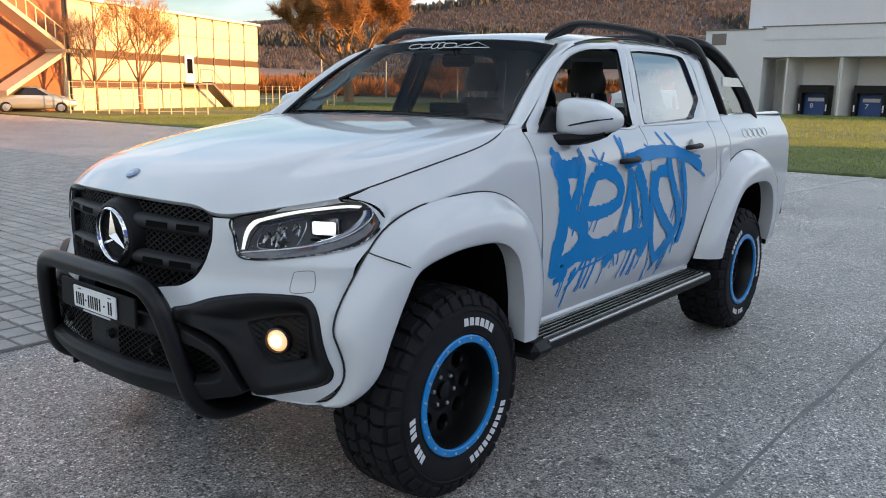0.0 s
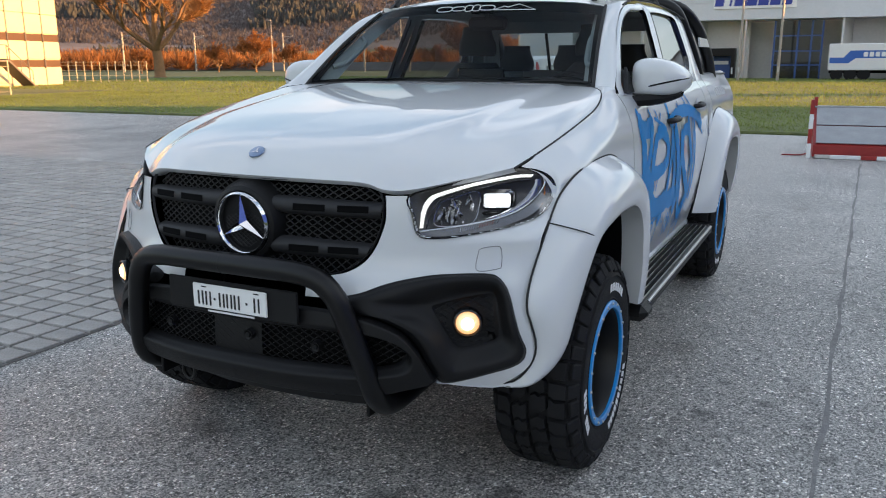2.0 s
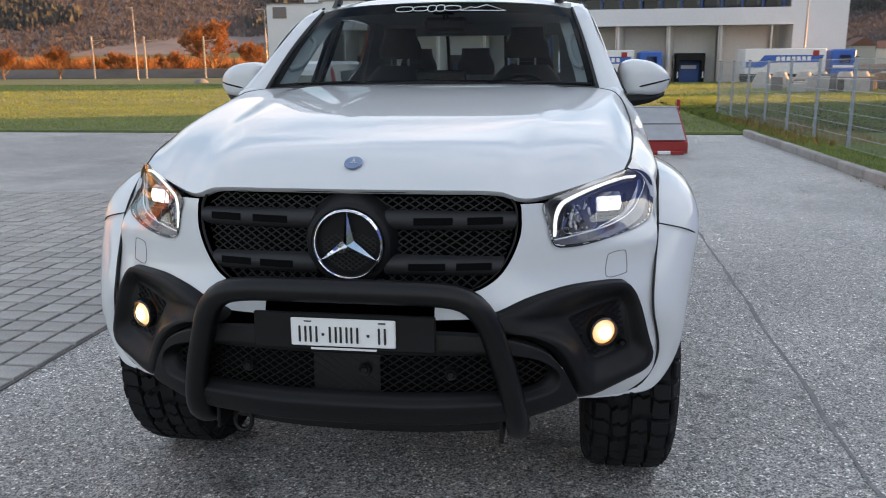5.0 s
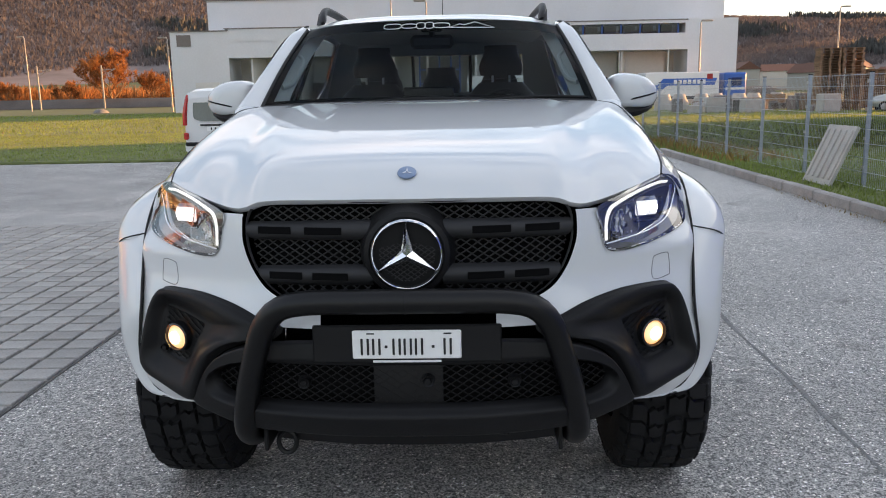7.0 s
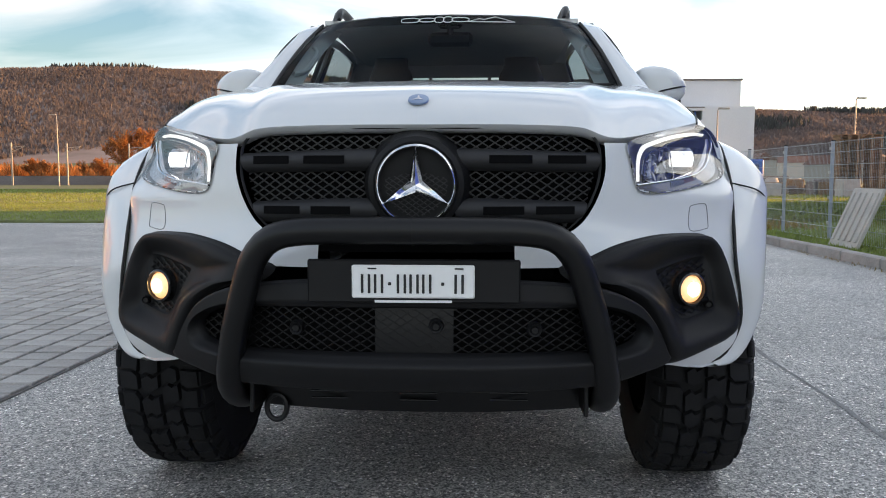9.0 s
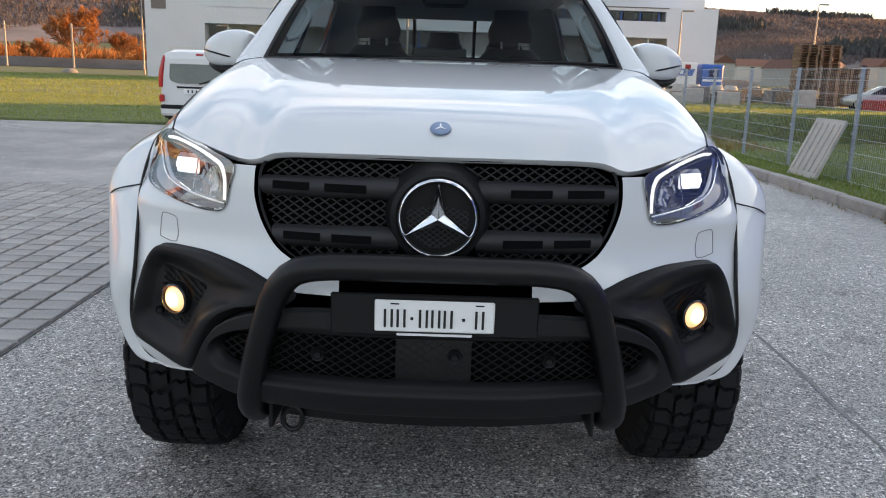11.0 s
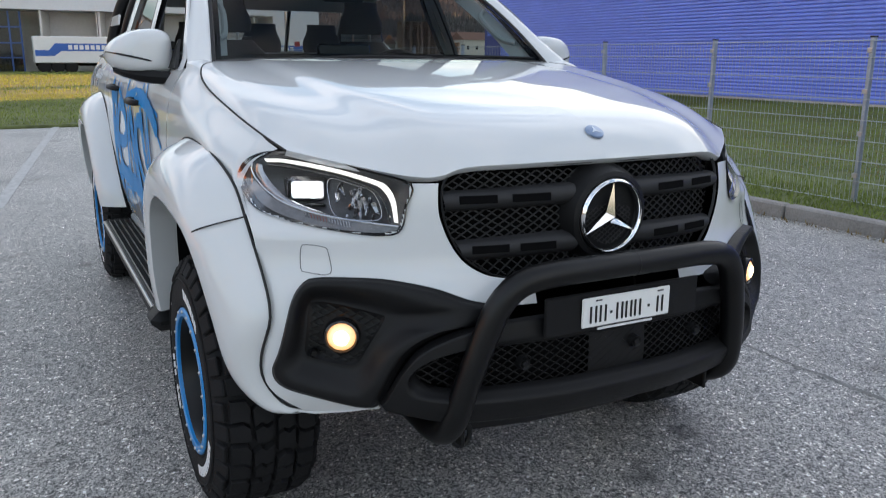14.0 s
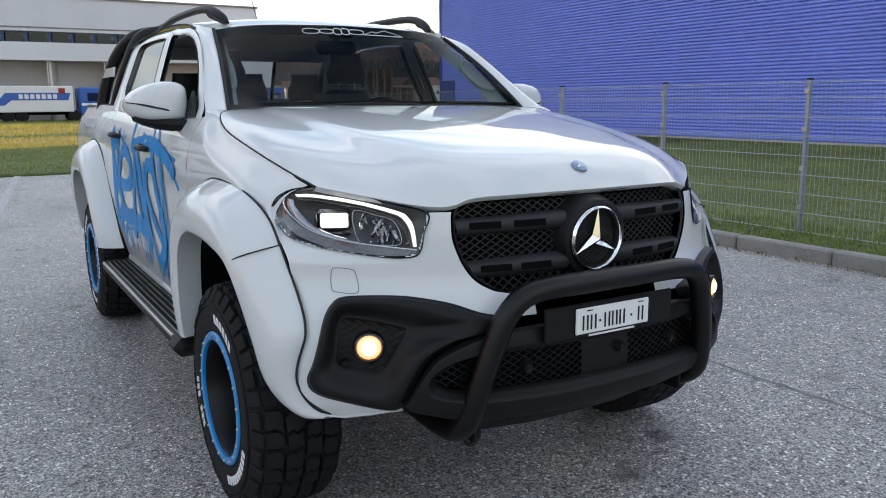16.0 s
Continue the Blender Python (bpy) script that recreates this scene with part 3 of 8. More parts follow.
# mesh fence
POST_Y = [2.55 + 1.94 * k for k in range(-4, 12)]
fence = thing("mesh_fence", (5.80, 0, 0), label="galvanised double-wire mesh fence on steel posts", category="fence")
post_mesh = Shape().box((0, 0, 0.81), (0.055, 0.04, 1.62), 0.006).mesh("post", M_GALV)
cap_mesh = Shape().box((0, 0, 1.627), (0.062, 0.046, 0.014), 0.003).mesh("cap", M_BLACK_PLASTIC)
clamp_mesh = Shape().box((-0.035, 0, 0), (0.02, 0.052, 0.045), 0.004).mesh("clamp", M_STEEL)
rail_mesh = Shape().tube([(-0.006, 0.01, 0), (-0.006, 1.93, 0)], 0.004, 5).tube([(0.006, 0.01, 0), (0.006, 1.93, 0)], 0.004, 5).mesh("cross_wire", M_WIRE)
net = Shape()
for i in range(38):
    y = 0.03 + i * 0.05
    net.tube([(0, y, 0.03), (0, y, 1.61)], 0.0017, 4)
net_mesh = net.mesh("upright_wire_net", M_WIRE)
for i, y in enumerate(POST_Y):
    post = new("post", post_mesh)
    post.parent, post.location = fence, (0, y, 0)
    cap = new("cap", cap_mesh)
    cap.parent = post
    for z in (0.32, 0.72, 1.12, 1.5):
        c = new("clamp", clamp_mesh)
        c.parent, c.location = post, (0, 0, z)
    if i < len(POST_Y) - 1:
        n_ob = tagged(new("upright_wire_net", net_mesh), kind="stuff")
        n_ob.parent, n_ob.location = fence, (-0.04, y, 0)
        for z in (0.07, 0.265, 0.46, 0.655, 0.85, 1.045, 1.24, 1.435, 1.59):
            w = new("cross_wire", rail_mesh)
            w.parent, w.location = fence, (-0.04, y, z)

# ribbed concrete slab leaning on the fence
slab = thing("concrete_slab", (5.36, 8.85, 0.05), label="ribbed pale concrete slab leaning against the fence", category="concrete slab")
lean_m = Matrix.Rotation(radians(23), 4, "Y")
body = Shape().box((0, 0, 0.45), (0.05, 0.86, 0.9), 0.008)
for k in range(5):
    body.box((-0.032, -0.345 + 0.1725 * k, 0.46), (0.03, 0.075, 0.74), 0.008)
part("ribbed_body", body.moved(lean_m), M_CONCRETE, slab)


# ---- blue hall ----
hall = thing("blue_hall", (21.2, 0, 0), label="blue hall clad in horizontal corrugated sheet", category="industrial building")
rows = []
pitch = 0.118
prof = []
for i in range(int(9.5 / pitch)):
    z = i * pitch
    prof += [(0.0, z), (0.0, z + 0.022), (-0.046, z + 0.034), (-0.052, z + 0.065), (-0.046, z + 0.098), (0.0, z + 0.110)]
s = Shape()
s.grid([[Vector((dx, -30.0, z + 0.12)) for dx, z in prof], [Vector((dx, 34.8, z + 0.12)) for dx, z in prof]])
part("cladding", s, M_BLUE_CLAD, hall, flat=True)
part("wall", Shape().box((15.02, 2.4, 4.8), (30.0, 64.8, 9.6)), M_BLUE_CLAD, hall)
part("plinth", Shape().box((-0.02, 2.4, 0.06), (0.04, 64.8, 0.12)), M_CONCRETE, hall)
part("corner_trim", Shape().box((-0.03, 34.75, 4.8), (0.08, 0.2, 9.6), 0.01), M_BLUE_DOOR, hall)
door = part("door", Shape().box((-0.05, 34.0, 1.25), (0.08, 1.25, 2.5), 0.01), M_BLUE_DOOR, hall)
part("handle", Shape().box((-0.11, 33.5, 1.05), (0.04, 0.16, 0.03), 0.008), M_STEEL, door)
part("roof_edge", Shape().box((0.0, 2.4, 9.65), (0.16, 64.9, 0.14), 0.02), M_TRIM, hall)

# ---- white warehouse with loading docks ----
wh = thing("warehouse", (0, 75, 0), label="pale grey warehouse with recessed loading docks and a window band", category="warehouse")
part("wall", Shape().box((-24.25, 6, 3.8), (5.5, 12, 7.6)), M_WALL_GREY, wh)
part("wall", Shape().box((24.2, 6, 3.95), (4.6, 12, 7.9)), M_WALL_GREY, wh)
over = Shape()
over.box((0.2, 1.9, 6.42 - 0.55), (43.4, 3.9, 1.5))
over.box((0.2, 1.9, 7.65), (43.4, 3.9, 0.25))
over.box((-10.8, 1.9, 7.06), (21.4, 3.9, 0.94))
over.box((21.75, 1.9, 7.06), (0.3, 3.9, 0.94))
part("canopy", over, M_WALL_GREY, wh)
part("upper_block", Shape().box((1.0, 11, 9.2), (52.1, 10, 3.7)), M_WALL_GREY, wh)
part("roof_edge", Shape().box((1.0, 11, 11.13), (52.4, 10.3, 0.16)), M_TRIM, wh)
part("roof_edge", Shape().box((0.0, 1.95, 7.83), (43.6, 4.1, 0.1)), M_TRIM, wh)
part("roof_edge", Shape().box((-24.25, 1.95, 7.65), (5.7, 4.1, 0.1)), M_TRIM, wh)
part("back_wall", Shape().box((0, 4.4, 2.5), (43.4, 0.3, 5.2)), M_WALL_DOCK, wh)
for k in range(12):
    x = 0.6 + 1.78 * k
    w = part("window", Shape().box((x, 0.35, 7.06), (1.5, 0.05, 0.9)), M_GLASS_HOUSE, wh)
    part("frame", Shape().box((x + 0.82, 0.3, 7.06), (0.16, 0.12, 0.94)), M_DOOR_BLUE, w)
    part("room_wall", Shape().box((x, 2.4, 7.06), (1.5, 0.1, 0.9)), (M_CREAM_DARK, M_BRICK, M_DARK)[k % 3], w)
part("vent", Shape().box((-25.7, -0.03, 6.8), (1.35, 0.06, 1.05)), M_TRIM, wh, "dark louvred vent")
part("door", Shape().box((-23.7, -0.04, 1.45), (2.3, 0.06, 2.9)), M_WALL_DOCK, wh)
for k, x in enumerate((-17.2, -12.6, -8.0, 4.2, 8.8, 13.4, 18.0)):
    s = Shape()
    s.plate([(x - 2.3, 0.3, 0), (x - 2.15, 0.3, 0), (x - 1.4, 2.8, 0), (x - 1.55, 2.8, 0)], (0, 0, 5.1))
    s.box((x + 0.45, 2.9, 2.55), (3.9, 0.2, 5.1))
    part("dock_wall", s, M_WALL_DOCK, wh)
    part("downpipe", Shape().rod((x + 2.2, 0.45, 0), (x + 2.2, 0.45, 5.1), 0.09), M_STEEL, wh)
    if k < 3 or k == 5:
        d = part("dock_shelter", Shape().box((x - 1.15, 2.2, 1.35), (0.32, 1.4, 2.7), 0.03).box((x + 1.15, 2.2, 1.35), (0.32, 1.4, 2.7), 0.03).box((x, 2.2, 2.35), (2.1, 1.4, 0.7), 0.03), M_BLACK_PLASTIC, wh, "black dock shelter")
        part("dock_door", Shape().box((x, 2.6, 1.0), (2.0, 0.1, 2.0)), M_DOOR_BLUE, d, "blue dock door")
        for bx in (x - 1.15, x + 1.15):
            part("buffer", Shape().box((bx, 1.45, 0.7), (0.12, 0.1, 0.6), 0.02), M_WHITE_FILM, d)
        part("door_window", Shape().box((x, 2.5, 1.42), (1.4, 0.04, 0.32)), M_GREY_FILM, d)


def lettering(text, size, m, parent, material, depth=0.004, name="lettering"):
    cu = bpy.data.curves.new(name, "FONT")
    cu.body, cu.size, cu.extrude, cu.align_x, cu.align_y = text, size, depth, "CENTER", "CENTER"
    tmp = new(name, cu)
    me = bpy.data.meshes.new_from_object(tmp.evaluated_get(bpy.context.evaluated_depsgraph_get()))
    bpy.data.objects.remove(tmp)
    bpy.data.curves.remove(cu)
    me.materials.clear()
    me.materials.append(material)
    ob = new(name, me)
    ob.parent = parent
    ob.matrix_basis = m
    return ob


for x, t in ((-17.2, "8"), (-12.6, "7"), (-8.0, "6")):
    if t != "6":
        lettering(t, 0.62, pose(x - 0.35, 2.53, 0.86, 90, 0, 0), wh, M_WHITE_FILM, 0.01, "dock_number")
# glazed entrance
ent = part("entrance_glazing", Shape().box((-1.5, 0.9, 2.5), (3.9, 0.06, 5.0)), M_GLASS_HOUSE, wh)
for x in (-3.4, -1.5, -0.4, 0.45):
    part("mullion", Shape().box((x, 0.85, 2.5), (0.14, 0.14, 5.0)), M_DOOR_BLUE, ent)
for z in (1.2, 2.4, 3.7):
    part("transom", Shape().box((-1.5, 0.85, z), (3.9, 0.12, 0.10)), M_DOOR_BLUE, ent)
# company sign: a white board with blue bars in place of its name
sign = thing("sign_board", (-5.2, 74.9, 6.7), label="white company sign board with blue slanted bars", category="sign")
part("board", Shape().box((0, 0, 0), (6.8, 0.12, 1.3), 0.02), M_PLATE, sign)
for k, w in enumerate((0.75, 0.18, 1.0, 0.85, 0.85, 0.85, 0.8)):
    x = -2.95 + 0.95 * k - (0.15 if k > 1 else 0)
    part("bar", Shape().plate([(x - w / 2, -0.07, -0.42), (x + w / 2, -0.07, -0.42), (x + w / 2 + 0.12, -0.07, 0.42), (x - w / 2 + 0.12, -0.07, 0.42)], (0, -0.03, 0)), M_SIGN_BLUE, sign)

# lorry at the dock
def lorry(loc, rz, label):
    t = thing("lorry", loc, rz, label, "lorry", "lorries")
    part("trailer_box", Shape().box((0, 0, 1.85), (6.6, 2.5, 2.1), 0.05), M_TRUCK_WHITE, t)
    part("livery_band", Shape().plate([(-3.2, -1.256, 1.35), (-1.8, -1.256, 1.35), (-1.3, -1.256, 1.75), (2.9, -1.256, 1.75), (3.1, -1.256, 2.35), (-1.7, -1.256, 2.35), (-2.2, -1.256, 1.8), (-3.2, -1.256, 1.8)], (0, -0.008, 0)), M_TRUCK_BLUE, t, "blue livery band with plain white bars")
    for k in range(7):
        part("bar", Shape().box((-0.6 + 0.42 * k, -1.27, 2.05), (0.3, 0.012, 0.36)), M_WHITE_FILM, t)
    part("badge", Shape().box((2.45, -1.27, 2.5), (0.5, 0.012, 0.45)), M_RED, t)
    part("underframe", Shape().box((0, 0, 0.68), (6.4, 1.2, 0.24)), M_DARK, t)
    cab = part("cab", Shape().box((4.75, 0, 1.65), (2.0, 2.4, 2.3), 0.12), M_TRUCK_BLUE, t, "blue cab with white stripes")
    part("side_window", Shape().box((4.85, -1.205, 2.0), (0.9, 0.03, 0.7), 0.01), M_GLASS_HOUSE, cab)
    part("windscreen", Shape().box((5.76, 0, 2.05), (0.03, 2.1, 0.8), 0.01), M_GLASS_HOUSE, cab)
    part("stripe", Shape().box((4.75, -1.21, 1.4), (1.7, 0.02, 0.2)), M_WHITE_FILM, cab)
    for x in (-2.6, -1.6, -0.6, 3.3, 4.9):
        for y in (-1.05, 1.05):
            part("wheel", Shape().lathe([(0.02, -0.14), (0.28, -0.14), (0.48, -0.12), (0.48, 0.12), (0.28, 0.14), (0.02, 0.14)], (x, y, 0.48), "y", 20), M_RUBBER, t)
    return t


lorry((4.4, 72.6, 0), 0, "white box lorry with blue livery parked at the docks")
lorry((20.0, 71.0, 0), 2, "white box lorry with blue cab parked by the warehouse corner")

# ---- street lamps, railway poles ----
def street_lamp(loc, h, rz, label="tall grey steel street lamp"):
    t = thing("street_lamp", loc, rz, label, "street lamp", "street lamps")
    part("pole", Shape().tube([(0, 0, 0), (0, 0, h * 0.5), (0, 0, h - 0.15), (-0.1, 0, h)], [0.11, 0.09, 0.06, 0.05], 10), M_POLE, t)
    part("lamp_head", Shape().box((-0.55, 0, h + 0.02), (1.0, 0.3, 0.16), 0.05), M_POLE, t)
    part("door", Shape().box((0, -0.11, 0.9), (0.1, 0.02, 0.4)), M_STEEL, t)
    return t


for x, y, h, rz in ((-61, 113, 10.4, 0), (-31.5, 87, 8.0, 0), (21.7, 70.5, 7.3, 180), (-5.4, 68, 9.5, 0), (-2.3, 66, 9.0, 0), (40, 84, 9.5, 180), (-90, 118, 9.0, 0)):
    street_lamp((x, y, 0), h, rz)
for x, y in ((-78, 130), (-70, 133), (-60, 135), (-46, 135), (-30, 138), (-95, 128), (-108, 118), (-118, 110)):
    t = thing("railway_mast", (x, y, 0), 0, "pale steel overhead-line mast with a bracket", "railway mast", "railway masts")
    part("mast", Shape().box((0, 0, 3.6), (0.24, 0.24, 7.2), 0.03), M_POLE, t)
    part("bracket", Shape().rod((0, 0, 6.4), (2.4, 0, 6.6), 0.06).rod((0, 0, 5.6), (2.2, 0, 6.5), 0.05), M_POLE, t)
bank = Shape()
bank.plate([(-260, 138, 0), (60, 150, 0), (60, 154, 1.7), (-260, 142, 1.7)], (0, 14, 0))
solid("railway_bank", bank, M_RAIL_BED, "low grey-brown railway embankment", "embankment", "structure")


# ---- bare trees ----
def bare_tree(name, loc, h, seed, label, twig, spread=0.75, trunk_r=None, twigs=2600, depth=5, category="tree", twig_r=0.011, low=0.25):
    r = random.Random(seed)
    t = thing(name, loc, r.uniform(0, 360), label, category)
    wood, ends = Shape(), []

    def grow(p, d, length, rad, level):
        pts = [p]
        for k in range(4):
            d = (d + Vector((r.uniform(-1, 1), r.uniform(-1, 1), r.uniform(-0.5, 0.9))) * 0.13).normalized()
            pts.append(pts[-1] + d * length / 4)
        wood.tube(pts, [lerp(rad, rad * 0.6, k / 4) for k in range(5)], 6 if level < 2 else 4, caps=False)
        if level >= depth - 2:
            ends.append((pts, d))
        if level < depth:
            for k in range(3 if level < 3 else 2):
                q = pts[r.choice((2, 3, 4))] if k else pts[4]
                turn = Vector((r.uniform(-1, 1), r.uniform(-1, 1), r.uniform(-0.15, 0.7))).normalized()
                grow(q, (d + turn * r.uniform(0.5, 1.0) * spread * 1.3).normalized(), length * r.uniform(0.62, 0.82), rad * (0.54 if k else 0.66), level + 1)

    trunk_r = trunk_r or h * 0.02
    base = Shape()
    base.tube([(0, 0, -0.1), (0, 0, 0.25), (0.02 * h * 0.2, 0, h * low * 0.5), (0, 0.01 * h, h * low)], [trunk_r * 1.5, trunk_r * 1.1, trunk_r, trunk_r * 0.9], 12, caps=False)
    for k in range(4):
        a = k * 1.57 + r.uniform(-0.5, 0.5)
        grow(Vector((0, 0.01 * h, h * low)), Vector((math.cos(a) * spread, math.sin(a) * spread, r.uniform(0.6, 1.3))).normalized(), h * 0.25, trunk_r * 0.62, 1)
    grow(Vector((0, 0.01 * h, h * low)), Vector((0.05, 0, 1)), h * 0.27, trunk_r * 0.75, 1)
    part("trunk", base, M_BARK, t)
    part("branchwork", wood, M_BARK, t)
    crown = Shape()
    w = h * twig_r * 0.35
    for k in range(twigs):
        pts, d = ends[r.randrange(len(ends))]
        p = pts[r.randrange(5)]
        e = (d * 0.6 + Vector((r.uniform(-1, 1), r.uniform(-1, 1), r.uniform(-0.6, 1)))).normalized()
        length = h * r.uniform(0.03, 0.085)
        side = e.orthogonal().normalized() * w * r.uniform(0.5, 1.1)
        mid = p + e * length * 0.5 + Vector((r.uniform(-1, 1), r.uniform(-1, 1), r.uniform(-1, 1))) * length * 0.12
        crown.add([p - side, p + side, mid + side * 0.7, mid - side * 0.7, p + e * length], [(0, 1, 2, 3), (3, 2, 4)])
    part("crown", crown, twig, t, flat=True)
    return t


bare_tree("bare_tree", (-65, 65, 0), 17, 11, "large bare tree with rust-brown twigs in low sun", M_TWIG, spread=0.95, twigs=52000, depth=6, trunk_r=0.55, low=0.17, twig_r=0.0065)
bare_tree("bare_tree", (-38.5, 22.6, 0), 6.6, 5, "bare grey-brown tree before the cream hall", M_TWIG, spread=0.6, twigs=3000, depth=6, trunk_r=0.10, twig_r=0.006)
bare_tree("bare_tree", (-39.5, 20.6, 0), 6.0, 8, "bare grey-brown tree beside the fence", M_TWIG, spread=0.55, twigs=2600, depth=6, trunk_r=0.09, twig_r=0.006)
for k, (az, d, h) in enumerate(((-23.4, 165, 13.5), (-20.8, 170, 9.0), (-26.0, 175, 7), (-29.5, 172, 6.5), (-17.5, 175, 8), (-38.5, 150, 8.5), (-36.2, 155, 6.5), (-33.0, 165, 7), (-41, 150, 6), (-46, 140, 5.5), (-13, 175, 7))):
    bare_tree("rust_tree", (d * math.sin(radians(az)), d * math.cos(radians(az)), 0), h, 30 + k, "round leafless tree glowing rust-orange in low sun", M_SHRUB, spread=0.9, twigs=6000, depth=5, twig_r=0.014, low=0.10)


def clumps(name, where, count, size, material, label, seed, tall=1.3):
    """Many small uneven tree crowns as one mesh."""
    r = np.random.RandomState(seed)
    ico = np.array([(0, 0, 1), (0.89, 0, 0.45), (0.28, 0.85, 0.45), (-0.72, 0.53, 0.45), (-0.72, -0.53, 0.45), (0.28, -0.85, 0.45), (0.72, 0.53, -0.45), (-0.28, 0.85, -0.45), (-0.89, 0, -0.45), (-0.28, -0.85, -0.45), (0.72, -0.53, -0.45)])
    faces = np.array([(0, 1, 2), (0, 2, 3), (0, 3, 4), (0, 4, 5), (0, 5, 1), (1, 6, 2), (2, 7, 3), (3, 8, 4), (4, 9, 5), (5, 10, 1), (2, 6, 7), (3, 7, 8), (4, 8, 9), (5, 9, 10), (1, 10, 6)])
    vs, fs = [], []
    for k in range(count):
        p, s = where(r)
        if p is None:
            continue
        q = ico * (size * s * r.uniform(0.6, 1.35)) * np.array([1, 1, tall]) * r.uniform(0.65, 1.35, (11, 1)) + np.array(p)
        fs.append(faces + 11 * len(vs))
        vs.append(q)
    me = bpy.data.meshes.new(name)
    me.from_pydata(np.concatenate(vs).tolist(), [], np.concatenate(fs).tolist())
    me.materials.append(material)
    return tagged(new(name, me), label, "woods", kind="stuff")


# ---- hills ----
RIDGE = spline([-180, -90, -60, -51, -42, -36, -31, -24, -17, -8, 5, 19, 26, 45, 90, 180], [2.0, 2.6, 3.6, 4.2, 5.2, 6.0, 6.5, 6.95, 6.95, 6.4, 5.2, 4.3, 3.9, 3.0, 2.0, 2.0])
FOOT, TOP = 420.0, 1250.0


def hill_z(az, d):
    t = smooth01((d - FOOT) / (TOP - FOOT))
    bumps = noise.noise(Vector((az * 0.05, d * 0.004, 3.0))) * 14 * t * (1 - t) * 4
    return TOP * math.tan(radians(RIDGE(az))) * t ** 1.15 + bumps - 1.0


rows = []
for i in range(26):
    d = lerp(FOOT - 40, TOP + 60, i / 25)
    rows.append([Vector((d * math.sin(radians(a)), d * math.cos(radians(a)), hill_z(a, d))) for a in range(-100, 101, 2)])
solid("hill", Shape().grid(rows), M_HILL, "wooded brown hillside behind the valley", "hill", "structure", sharp=180)


def on_hill(lo, hi, a0=-70, a1=50):
    def f(r):
        az, t = r.uniform(a0, a1), r.uniform(lo, hi)
        d = lerp(FOOT, TOP, t)
        n = noise.noise(Vector((az * 0.09, t * 5.0, 0.0)))
        if t < 0.30 and n > 0.02:
            return None, 0
        return (d * math.sin(radians(az)), d * math.cos(radians(az)), hill_z(az, d) + 3.0), 0.8 + 0.5 * t
    return f


def conifers(r):
    for _ in range(20):
        az, t = r.uniform(-70, 50), r.uniform(0.12, 0.95)
        if noise.noise(Vector((az * 0.10, t * 7.0, 9.0))) > 0.24:
            d = lerp(FOOT, TOP, t)
            return (d * math.sin(radians(az)), d * math.cos(radians(az)), hill_z(az, d) + 4.0), 0.8 + 0.4 * t
    return None, 0


def low_woods(r):
    az, d = r.uniform(-75, -10), r.uniform(185, 330)
    return (d * math.sin(radians(az)), d * math.cos(radians(az)), r.uniform(0.5, 3.0)), 0.5 + 0.5 * (d - 185) / 145


def stems(name, where, count, size, material, label, seed):
    """Far woods as thin upright crowns, each of three narrow leaning slivers, one mesh."""
    r = np.random.RandomState(seed)
    vs = []
    for k in range(count):
        p, s = where(r)
        if p is None:
            continue
        h = size * s * r.uniform(0.7, 1.4)
        for q in range(2):
            a = r.uniform(0, math.pi)
            w = h * r.uniform(0.10, 0.24)
            dx, dy = math.cos(a) * w, math.sin(a) * w
            ox, oy = r.uniform(-0.3, 0.3, 2) * h
            m = h * r.uniform(0.35, 0.7)
            x, y, z = p[0] + ox, p[1] + oy, p[2] - 3.4
            vs.append(((x, y, z), (x + dx, y + dy, z + m), (x + ox * 0.3, y + oy * 0.3, z + h), (x - dx, y - dy, z + m * 0.9)))
    v = np.array(vs).reshape(-1, 3)
    me = bpy.data.meshes.new(name)
    me.from_pydata(v.tolist(), [], np.arange(len(v)).reshape(-1, 4).tolist())
    me.materials.append(material)
    return tagged(new(name, me), label, "woods", kind="stuff")


stems("hill_forest", on_hill(0.08, 1.02), 170000, 3.4, M_FOREST, "bare brown deciduous forest covering the hill", 1)
stems("hill_conifers", conifers, 10000, 7.0, M_CONIFER, "dark conifers among the bare forest", 2)
def shrubs(name, count, label, seed):
    """Leafless shrubs as bursts of thin twigs, one mesh."""
    r = np.random.RandomState(seed)
    per = 90
    vs = []
    for k in range(count):
        (x, y, z), f = low_woods(r)
        h = r.uniform(2.0, 6.2) * (1.3 if f > 0.8 else 1.0)
        a, e = r.uniform(0, 2 * np.pi, per), r.uniform(0.1, 1.5, per)
        rad = h * r.uniform(0.35, 1.0, per)
        d = np.stack([np.cos(a) * np.cos(e), np.sin(a) * np.cos(e), np.sin(e)], 1)
        tip = np.array([x, y, 0.0]) + d * rad[:, None] * np.array([1.1, 1.1, 1.0])
        root = np.array([x, y, 0.0]) + d * rad[:, None] * 0.45
        side = np.stack([-np.sin(a), np.cos(a), np.zeros(per)], 1) * (h * 0.035)
        vs.append(np.stack([root - side, root + side, tip], 1))
    v = np.concatenate(vs).reshape(-1, 3)
    me = bpy.data.meshes.new(name)
    me.from_pydata(v.tolist(), [], np.arange(len(v)).reshape(-1, 3).tolist())
    me.materials.append(M_SHRUB)
    tagged(new(name, me), label, "shrubs", kind="stuff")


